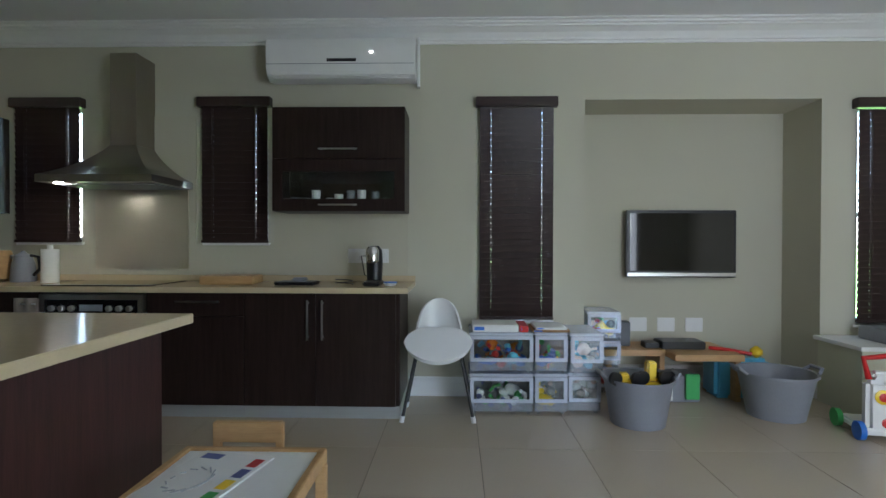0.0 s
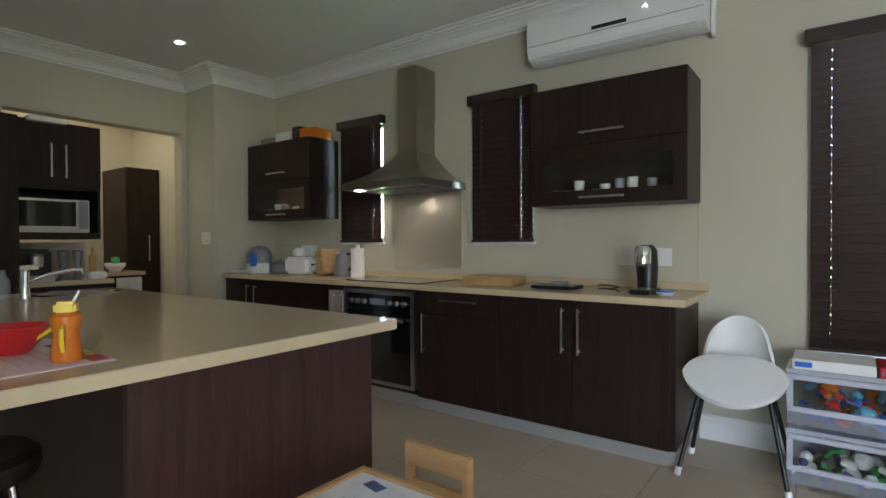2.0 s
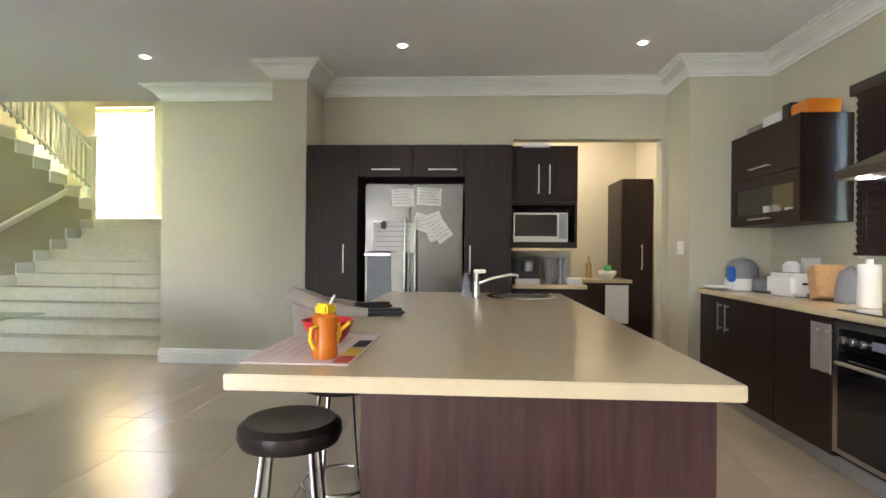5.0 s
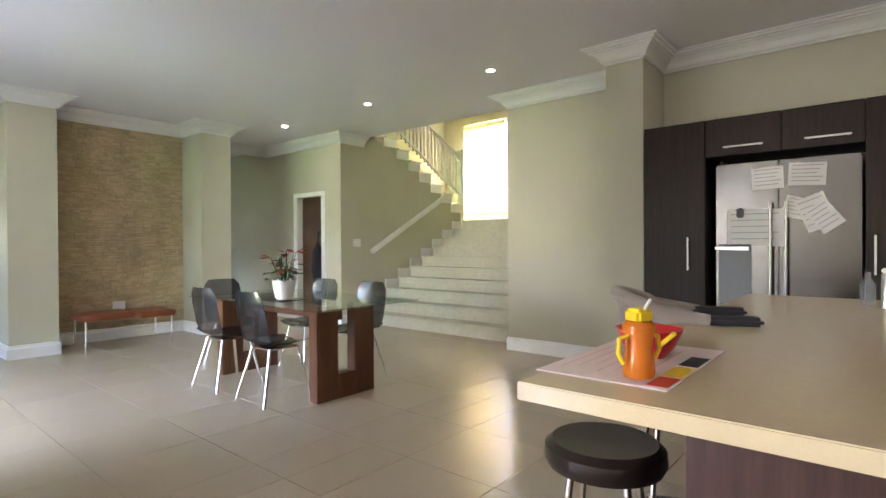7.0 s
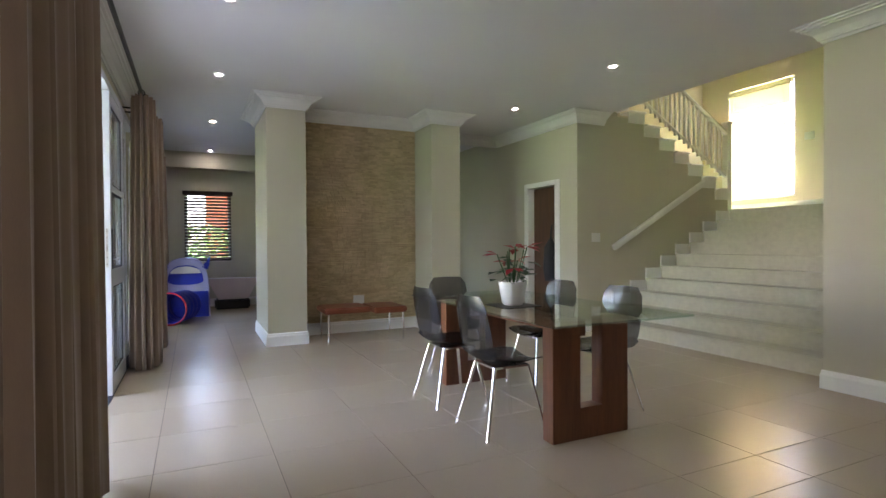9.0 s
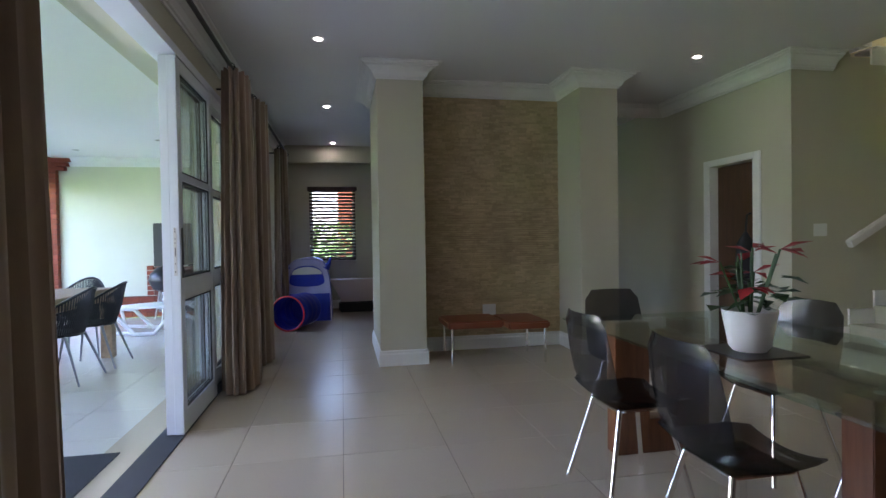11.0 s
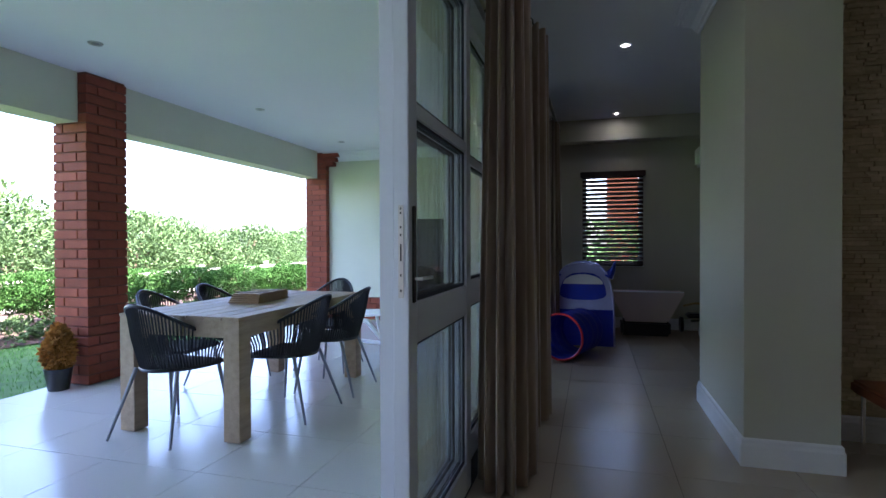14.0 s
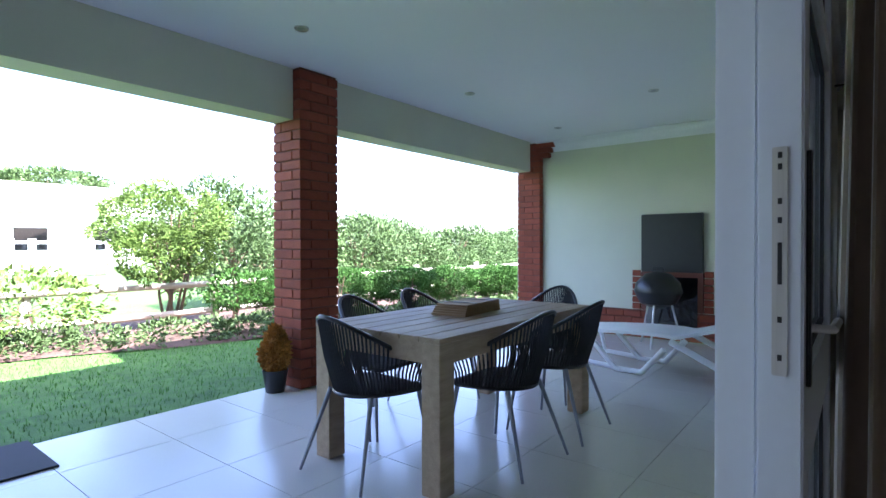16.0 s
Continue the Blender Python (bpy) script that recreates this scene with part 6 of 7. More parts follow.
def door_leaf(name, y0, y1, x, label):
    """Aluminium glazed leaf in the plane x."""
    t = thing(name, x, (y0 + y1) / 2, 0.012, label, "door", kind="structure")
    w = (y1 - y0) / 2
    s = 0.085
    for y in (-w, w - s):
        box_part("stile", (-0.026, 0.026, y, y + s, 0, 2.37), FRAMEW, t)
    for z0, z1 in ((0, 0.14), (0.84, 0.98), (1.60, 1.65), (2.29, 2.37)):
        box_part("rail", (-0.025, 0.025, -w + s, w - s, z0, z1), FRAMEW, t)
    for z0, z1 in ((0.14, 0.84), (0.98, 1.60), (1.65, 2.29)):
        g = box_part("pane", (-0.005, 0.005, -w + s, w - s, z0, z1), GLASS, t, bev=0)
        g.visible_shadow = False
        bm = B()
        for a in (-0.014, 0.006):
            bx(bm, a, a + 0.008, -w + s, -w + s + 0.012, z0 + 0.012, z1 - 0.012)
            bx(bm, a, a + 0.008, w - s - 0.012, w - s, z0 + 0.012, z1 - 0.012)
            bx(bm, a, a + 0.008, -w + s, w - s, z0, z0 + 0.012)
            bx(bm, a, a + 0.008, -w + s, w - s, z1 - 0.012, z1)
        part("gasket", bm, RUBBER, t)
    return t


lf = door_leaf("door_1", -3.86, -2.97, -0.236, "slid-open white aluminium glazed terrace door")
box_part("lock_plate", (-0.009, 0.009, 0.4455, 0.448, 1.0, 1.3), STEEL, lf, bev=0.001)
for z in (1.02, 1.07, 1.12, 1.2, 1.225, 1.27, 1.285):
    box_part("lock_slot", (-0.0025, 0.0025, 0.4482, 0.449, z, z + (0.055 if z == 1.12 else 0.008)), BLACK, lf, bev=0)
bm = B()
tube(bm, [(-0.026, 0.40, 1.06), (-0.055, 0.40, 1.06), (-0.058, 0.3, 1.06)], 0.006, 8)
part("lever_handle", bm, STEEL, lf)
box_part("handle_plate", (-0.032, -0.0262, 0.385, 0.415, 0.98, 1.3), BLACK, lf)
door_leaf("door_2", -3.88, -2.98, -0.1825, "fixed white aluminium glazed terrace panel")
door_leaf("door_6", -4.74, -3.885, -0.17, "fixed white aluminium glazed terrace panel")
door_leaf("door_3", -7.35, -6.38, -0.05, "white aluminium glazed playroom door")
door_leaf("door_4", -6.37, -5.4, -0.05, "white aluminium glazed playroom door")
bm = B()
bx(bm, -0.262, -0.1, -4.75, -0.75, 2.392, 2.45)
bx(bm, -0.262, -0.1, -0.8, -0.75, 0.0, 2.392)
bx(bm, -0.1, 0.03, -7.35, -5.4, 2.392, 2.44)
solid("door_frame", bm, FRAMEW, "white aluminium sliding door frame", "door frame", "structure")
bm = B()
bx(bm, -0.262, -0.1, -4.75, -0.8, -0.003, 0.006)
solid("door_track", bm, RUBBER, "dark metal sliding door track in the floor", "door track", "structure")
bm = B()
bx(bm, -0.099, 0.125, -4.75, -0.8, -0.05, 0.0025)
solid("threshold", bm, TILE, "tiled door threshold", "threshold", "structure")

# ---- playroom ----
tn = thing("play_tent", -0.72, -8.15, 0, "blue and lavender pop-up play tent", "tent")
bm = B()
def dome(u, v):
    a = math.pi * u
    x = 0.36 * math.copysign(abs(math.cos(a)) ** 0.55, math.cos(a))
    z = 0.95 * abs(math.sin(a)) ** 0.6
    return (x * (1 - 0.08 * z), (v - 0.5) * 0.95, z)
grid(bm, dome, 24, 4)
part("cover", bm, BLUE, tn, thick=0.004)
def end_panel(za, zb, inner):
    bm = B()
    def f(u, v):
        z = za + (zb - za) * v
        s = min(1, (z / 0.95)) ** (1 / 0.6)
        w = 0.36 * (max(0.0, 1 - s * s) ** 0.5) ** 0.55 * (1 - 0.08 * z)
        return (w * (2 * u - 1), 0.478, z)
    grid(bm, f, 14, 12)
    return bm
part("lower_panel", end_panel(0.0, 0.42, 0), BLUE, tn, thick=0.004)
part("upper_panel", end_panel(0.42, 0.945, 0), LAVEN, tn, "pale lavender upper panel", thick=0.004)
bm = B()
for k in range(20):
    a = math.pi * 2 * k / 20
    bm.verts.new((0.26 * math.copysign(abs(math.cos(a)) ** 0.7, math.cos(a)), 0.486, 0.60 + (0.25 if math.sin(a) > 0 else 0.07) * math.sin(a)))
bm.faces.new(bm.verts[:])
part("window_flap", bm, BLUE, tn, thick=0.003)
bm = B()
for k in range(14):
    a = math.pi * k / 13
    bm.verts.new((0.225 * math.cos(a), 0.492, 0.715 + 0.115 * math.sin(a)))
bm.faces.new(bm.verts[:])
part("window_band", bm, PAPER, tn, thick=0.003)
tube_part("edge_piping", [(0.35 * math.copysign(abs(math.cos(a * math.pi / 20)) ** 0.55, math.cos(a * math.pi / 20)), 0.48, 0.955 * abs(math.sin(a * math.pi / 20)) ** 0.6) for a in range(21)], 0.01, LAVEN, tn, seg=6)
tu = thing("play_tunnel", -0.62, -7.05, 0.246, "blue fabric play tunnel with red hoop", "tunnel", rz=-20)
bm = B()
grid(bm, lambda u, v: ((0.225 + 0.008 * math.sin(v * 26)) * math.cos(2 * math.pi * u), (v - 0.5) * 0.6, (0.225 + 0.008 * math.sin(v * 26)) * math.sin(2 * math.pi * u)), 28, 20)
part("sleeve", bm, BLUE, tu, thick=0.004)
bm = B()
tube(bm, [(0.232 * math.cos(a * math.pi / 16), 0.3, 0.232 * math.sin(a * math.pi / 16)) for a in range(33)], 0.012, 8)
part("hoop", bm, RED, tu)
for sx in (-1, 1):
    bm = B()
    tube(bm, [(sx * 0.28, 0.44, 0.80), (sx * 0.33, 0.45, 0.88), (sx * 0.36, 0.46, 0.98)], 0.06, 8, 0.006)
    part("ear", bm, BLUE, tn)
ct = thing("toy_cot", -1.48, -8.68, 0, "white and pink toy cradle on a dark base", "cradle")
bm = B()
for sy in (0.2, -0.15):
    vs = [bm.verts.new(p) for p in ((-0.25, sy, 0.2), (0.25, sy, 0.2), (0.44, sy, 0.56), (-0.44, sy, 0.56))]
    bm.faces.new(vs)
for sx in (-1, 1):
    bm.faces.new([bm.verts.new(p) for p in ((sx * 0.25, -0.15, 0.2), (sx * 0.25, 0.2, 0.2), (sx * 0.44, 0.2, 0.56), (sx * 0.44, -0.15, 0.56))])
bm.faces.new([bm.verts.new(p) for p in ((-0.25, -0.15, 0.2), (0.25, -0.15, 0.2), (0.25, 0.2, 0.2), (-0.25, 0.2, 0.2))])
part("hull", bm, PINKP, ct, thick=0.015)
box_part("base", (-0.3, 0.3, -0.12, 0.17, 0.0, 0.19), BLACK, ct, bev=0.03)
tube_part("rim", [(-0.44, 0.2, 0.565), (0.44, 0.2, 0.565)], 0.014, WHITE_P, ct)
tk = thing("toy_tricycle", -2.15, -8.7, 0, "small dark toy tricycle with gold bars", "tricycle")
tube_part("handlebar", [(-0.2, 0, 0.38), (-0.08, 0.05, 0.42), (0.08, 0.05, 0.42), (0.2, 0, 0.38)], 0.014, BRASS, tk)
tube_part("frame", [(0, 0.05, 0.4), (0, 0, 0.2), (0.05, -0.3, 0.15)], 0.018, BLACK, tk)
box_part("seat", (-0.05, 0.13, -0.35, -0.15, 0.2, 0.26), BLACK, tk, bev=0.02)
for x, y in ((0, 0.05), (-0.12, -0.3), (0.18, -0.3)):
    bm = B(); lathe(bm, [(0.03, -0.02), (0.1, -0.018), (0.1, 0.018), (0.03, 0.02)], seg=20)
    bmesh.ops.transform(bm, matrix=pose(x, y, 0.1, 0, 90, 0), verts=bm.verts[:])
    part("wheel", bm, BLACK, tk)
t = thing("laundry_bin", -1.86, -6.0, 0, "slate blue fabric laundry bin", "bin")
bm = B(); lathe(bm, [(0.17, 0.001), (0.18, 0.02), (0.2, 0.5), (0.19, 0.5), (0.17, 0.05)], seg=28, cap=False); lathe(bm, [(0.01, 0.01), (0.17, 0.01)], seg=28); part("body", bm, mat("slate_fabric", (0.13, 0.15, 0.2), 0.9, var=0.1, scale=10, bump=0.1, bscale=150), t)
t = thing("wall_heater", -2.55, -9.15, 2.2, "small white wall-mounted air conditioner", "air conditioner", rz=180)
box_part("casing", (-0.4, 0.4, -0.2, -0.001, 0, 0.26), WHITE_P, t, bev=0.03)
box_part("louvre", (-0.36, 0.36, -0.203, -0.2, 0.03, 0.06), GREY, t, bev=0)

# ---- terrace ----
wall("wall_terrace", "y", -9.0, -0.25, 0.12, 3.66, 0, 2.9, [], PAINT_EXT, "cream plastered terrace wall")
wall("wall_house_east", "x", 0.122, 0.004, -9.0, 0.0, 0, 2.9, [(-4.75, -0.75, 0, 2.44), (-7.35, -5.4, 0, 2.44)], PAINT_EXT, "cream plastered outside face of the house")
bm = B()
bx(bm, 0.126, 3.92, -9.0, -0.02, 2.64, 2.9)
solid("ceiling_terrace", bm, CEIL, "white plastered terrace ceiling", "ceiling", "structure", smooth=False)
bm = B()
bx(bm, 3.34, 3.6, -8.8, -5.2, 2.22, 2.638)
bx(bm, 3.34, 3.6, -4.8, -0.02, 2.22, 2.638)
solid("beam_terrace", bm, PAINT_EXT, "cream plastered terrace edge beam", "beam", "structure", smooth=False)
run("cornice_terrace", [(3.3, -9.0), (0.126, -9.0)][::-1], [(d * 0.7, z - 0.26) for d, z in CORN], "white cornice under the terrace ceiling", "cornice")


def brick_mesh(lx, ly, lz, seed):
    r_ = random.Random(seed)
    bm = B()
    bx(bm, -lx / 2, lx / 2, -ly / 2, ly / 2, -lz / 2, lz / 2)
    bmesh.ops.bevel(bm, geom=bm.edges[:], offset=0.004, segments=1, affect="EDGES")
    for v in bm.verts:
        v.co += Vector((r_.uniform(-1, 1), r_.uniform(-1, 1), r_.uniform(-1, 1))) * 0.0012
    return mesh(bm, "brick", BRICK)


def brick_column(x0, x1, y0, y1, h, label):
    t = thing("brick_column", (x0 + x1) / 2, (y0 + y1) / 2, 0, label, "column", "brick columns")
    a, b = (x1 - x0) / 2, (y1 - y0) / 2
    box_part("core", (-a + 0.012, a - 0.012, -b + 0.012, b - 0.012, 0, h), MORTAR, t, bev=0)
    c = 0.082
    # long and short bricks alternate round the four corners
    wx, wy = 2 * a, 2 * b
    D = 0.105
    la, lb = brick_mesh(wx - D - 0.01, D, c - 0.012, 1), brick_mesh(D, wy - D - 0.01, c - 0.012, 2)
    rj = random.Random(3)
    for k in range(int(h / c)):
        z = (k + 0.5) * c
        s = 1 if k % 2 == 0 else -1
        for me, px, py in ((la, -s * (D / 2 + 0.005), b - D / 2), (la, s * (D / 2 + 0.005), -b + D / 2), (lb, a - D / 2, s * (D / 2 + 0.005)), (lb, -a + D / 2, -s * (D / 2 + 0.005))):
            o = new("brick", me)
            o.parent = t
            o.matrix_basis = pose(px + rj.uniform(-0.001, 0.001), py + rj.uniform(-0.001, 0.001), z, 0, 0, rj.uniform(-0.3, 0.3))
    return t


brick_column(3.25, 3.62, -5.2, -4.8, 2.638, "square red face brick terrace column")
brick_column(3.24, 3.6, -9.26, -8.9, 2.638, "square red face brick column at the terrace wall")
cbk = thing("corbel", 3.15, -8.95, 2.42, "stepped red brick corbel at the column top", "corbel")
for k in range(3):
    box_part("brick", (-0.12 + 0.04 * k, 0.145, -0.05, 0.06, 0.14 - 0.07 * k, 0.2 - 0.07 * k), BRICK, cbk)
# brick plinth along the terrace wall
pl = thing("brick_plinth", 2.2, -8.99, 0, "red brick plinth course along the terrace wall", "plinth", kind="structure")
box_part("backing", (-2.05, 1.1, 0.0, 0.02, 0, 0.35), MORTAR, pl, bev=0)
bme = brick_mesh(0.215, 0.03, 0.072, 5)
for r_ in range(4):
    for k in range(14):
        px = -1.94 + 0.225 * k + (0.11 if r_ % 2 else 0)
        if px < 1.0 and not (-1.1 < px < -0.36 and r_ > 9):
            o = new("brick", bme)
            o.parent = pl
            o.location = (px, 0.035, 0.045 + 0.084 * r_)
br = thing("built_in_barbecue", 1.47, -8.98, 0, "built-in barbecue with black steel hood over a brick opening, its shade a flat black sheet", "barbecue")
box_part("hood_door", (-0.36, 0.36, 0.0, 0.05, 0.84, 1.56), BLACK, br, "black steel hood door", bev=0.01)
# Flat black sheet stands for the shade inside the deep recess.
box_part("opening", (-0.3, 0.3, 0.051, 0.056, 0.08, 0.78), BLACKGL, br, bev=0)
box_part("hearth_back", (-0.36, 0.36, 0.0, 0.05, 0.36, 0.838), MORTAR, br, bev=0)
bmb = brick_mesh(0.1, 0.03, 0.072, 8)
for k in range(6):
    for sx in (-0.42, 0.42):
        o = new("brick", bmb)
        o.parent = br
        o.location = (sx, 0.035, 0.40 + 0.084 * k)
kt = thing("kettle_barbecue", 1.5, -8.5, 0, "black kettle barbecue on three legs", "barbecue")
bm = B(); lathe(bm, [(0.05, 0.44), (0.2, 0.5), (0.26, 0.62), (0.265, 0.64), (0.24, 0.74), (0.14, 0.84), (0.02, 0.87)], seg=28); part("bowl", bm, BLACK, kt)
for k in range(3):
    a = radians(90 + 120 * k)
    tube_part("leg", [(0.15 * math.cos(a), 0.15 * math.sin(a), 0.5), (0.27 * math.cos(a), 0.27 * math.sin(a), 0.0)], 0.012, STEEL, kt)
tube_part("lid_handle", [(-0.06, 0, 0.87), (-0.05, 0, 0.91), (0.05, 0, 0.91), (0.06, 0, 0.87)], 0.01, BLACK, kt)
bm = B(); lathe(bm, [(0.02, 0.18), (0.16, 0.19), (0.17, 0.2)], seg=22); part("ash_tray", bm, STEEL, kt)

ot = thing("outdoor_table", 1.63, -4.88, 0, "weathered teak slatted outdoor table", "table")
for k in range(7):
    w = 0.9 / 7
    box_part("plank", (-0.45 + w * k + 0.003, -0.45 + w * (k + 1) - 0.003, -0.87, 0.85, 0.725, 0.75), TEAK, ot)
for dims in ((-0.42, 0.42, 0.80, 0.825, 0.62, 0.724), (-0.42, 0.42, -0.845, -0.82, 0.62, 0.724), (-0.435, -0.41, -0.80, 0.79, 0.62, 0.724), (0.41, 0.435, -0.80, 0.79, 0.62, 0.724)):
    box_part("apron", dims, TEAK, ot)
for sx in (-1, 1):
    for y in (0.735, -0.855):
        box_part("leg", (sx * 0.39 - 0.056, sx * 0.39 + 0.056, y, y + 0.112, 0, 0.7235), TEAK, ot)
t = thing("woven_runner", 1.66, -4.92, 0.7505, "rolled woven grass place mats", "place mats", rz=96)
for k in range(5):
    box_part("mat", (-0.24 + 0.004 * k, 0.24 - 0.006 * k, -0.13 + 0.005 * k, 0.12, 0.014 * k, 0.014 * k + 0.012), WICKER, t, bev=0.005)
for x in (-0.1, 0.12):
    bm = B()
    bx(bm, x - 0.006, x + 0.006, -0.135, 0.13, 0.0705, 0.076)
    part("tie", bm, FABRIC, t)


def cord_chair():
    t = thing("outdoor_chair", 0, 0, 0, "black cord woven outdoor chair with slim metal legs", "chair", "chairs round the outdoor table")
    bm = B()
    N = 26
    rim = []
    for k in range(N + 1):
        a = math.pi * (0.02 + 0.96 * k / N)
        rim.append((0.285 * math.cos(a) * (1 - 0.12 * math.sin(a)), 0.17 - 0.47 * math.sin(a) ** 1.2, 0.56 + 0.27 * math.sin(a) ** 1.5))
    tube(bm, rim, 0.012, 8)
    part("back_rim", bm, BLACK, t)
    bm = B()
    base = []
    for k in range(N + 1):
        a = math.pi * (0.02 + 0.96 * k / N)
        base.append((0.235 * math.cos(a), 0.17 - 0.36 * math.sin(a), 0.425))
    tube(bm, base + [base[0]], 0.011, 8)
    part("seat_ring", bm, BLACK, t)
    for k in range(0, 57):
        f = k / 56 * N
        i = min(int(f), N - 1)
        g = f - i
        p0, p1 = (Vector(base[i]).lerp(Vector(base[i + 1]), g), Vector(rim[i]).lerp(Vector(rim[i + 1]), g))
        tube_part("cord", [p0, (p0 + p1) / 2 + Vector((0, -0.012, 0)), p1], 0.0056, DARKFAB, t, seg=5)
    bm = B()
    vs = [bm.verts.new((p[0] * 0.99, p[1], 0.436)) for p in base] + [bm.verts.new((-0.2, 0.22, 0.43)), bm.verts.new((0.2, 0.22, 0.43))][:2]
    lo2 = [bm.verts.new((v.co.x, v.co.y, v.co.z - 0.025)) for v in vs]
    n = len(vs)
    bm.faces.new(vs); bm.faces.new(lo2[::-1])
    for k in range(n):
        bm.faces.new((vs[k], lo2[k], lo2[(k + 1) % n], vs[(k + 1) % n]))
    part("seat", bm, DARKFAB, t, "black woven seat")
    for sx in (-1, 1):
        tube_part("leg", [(sx * 0.2, 0.17, 0.42), (sx * 0.25, 0.23, 0.0)], 0.013, GREY, t, r2=0.008)
        tube_part("leg", [(sx * 0.16, -0.13, 0.42), (sx * 0.24, -0.27, 0.0)], 0.013, GREY, t, r2=0.008)
    return t


oc = cord_chair()
oc.matrix_basis = pose(1.74, -4.12, 0, 0, 0, 178)
for x, y, a in ((1.24, -4.68, -92), (1.22, -5.3, -88), (2.18, -4.62, 92), (2.2, -5.25, 88), (1.62, -5.95, 3)):
    copy_thing(oc, pose(x, y, 0, 0, 0, a))

sl = thing("sun_lounger", 1.1, -7.3, 0, "white plastic sun lounger", "sun lounger", rz=-4)
bm = B()
def lounge(u, v):
    x = 0.95 - 1.9 * v
    z = 0.33 + (0.06 * math.sin(v * math.pi) if v < 0.6 else 0.05 + 0.55 * (v - 0.6))
    return (x, (u - 0.5) * 0.6, z)
grid(bm, lounge, 6, 20)
part("bed", bm, WHITE_P, sl, thick=0.03)
for sy in (-0.29, 0.29):
    tube_part("side_rail", [(0.95, sy, 0.31), (0.6, sy, 0.28), (0.35, sy, 0.02), (0.1, sy, 0.02), (-0.1, sy, 0.25)], 0.028, WHITE_P, sl)
    tube_part("side_rail", [(0.78, sy, 0.31), (0.72, sy, 0.05), (0.35, sy, 0.03)], 0.024, WHITE_P, sl)
    tube_part("side_rail", [(-0.15, sy, 0.33), (-0.75, sy, 0.05)], 0.028, WHITE_P, sl)
    bm = B(); lathe(bm, [(0.02, -0.02), (0.09, -0.018), (0.09, 0.018), (0.02, 0.02)], seg=18)
    bmesh.ops.transform(bm, matrix=pose(-0.75, sy, 0.09, 90), verts=bm.verts[:])
    part("wheel", bm, WHITE_P, sl)
t = thing("door_mat", 0.36, -2.4, -0.006, "dark grey coir mat outside the open terrace door", "mat", "door mats")
box_part("mat", (-0.33, 0.34, -0.38, 0.38, 0.0, 0.013), DARKFAB, t, bev=0.004)
t = thing("door_mat", 3.35, -2.95, -0.008, "grey outdoor door mat", "mat")
box_part("mat", (-0.3, 0.28, -0.14, 0.45, 0.0, 0.014), DARKFAB, t, bev=0.004)

# ---- garden ----
bm = B()
def gz(x, y):
    return -0.055 + 0.015 * noise.noise(Vector((x * 0.4, y * 0.4, 0)))
bx(bm, -400, 400, -400, 400, -0.6, -0.16)
grid(bm, lambda u, v: (3.555 + 3.5 * u, -14 + 14.5 * v, gz(3.555 + 3.5 * u, -14 + 14.5 * v)), 20, 60)
ground = solid("ground", bm, GRASS, "green lawn and ground reaching into the distance", "lawn", "structure", smooth=False)
bm = B()
def bed_edge(y):
    return max(4.4, 6.45 + 0.36 * (y + 4.3)) + 0.06 * math.sin(y * 2.7)
grid(bm, lambda u, v: (bed_edge(-16 + 16 * v) * (1 - u) + 9.3 * u, -16 + 16 * v, -0.04 + 0.05 * math.sin(u * 3.1) + 0.02 * noise.noise(Vector((u * 9, v * 40, 1)))), 12, 80)
solid("flower_bed", bm, SOIL, "brown mulched planting bed along the fence", "flower bed", "structure", smooth=False)
rg2 = random.Random(21)
verts, faces = [], []
for k in range(16000):
    x, y = 3.6 + 3.0 * rg2.random() ** 0.8, rg2.uniform(-9.5, -1.2)
    z = gz(x, y) - 0.004
    if x > bed_edge(y):
        continue
    a, h, l = rg2.uniform(0, 6.28), rg2.uniform(0.02, 0.045), rg2.uniform(-0.02, 0.02)
    dx, dy = 0.004 * math.cos(a), 0.004 * math.sin(a)
    i = len(verts)
    verts += [(x - dx, y - dy, z), (x + dx, y + dy, z), (x + l * math.sin(a), y - l * math.cos(a), z + h)]
    faces.append((i, i + 1, i + 2))
me = bpy.data.meshes.new("lawn_grass")
me.from_pydata(verts, [], faces)
me.materials.append(BLADE)
tagged(new("lawn_grass", me), "short mown green grass blades", "grass", kind="stuff")


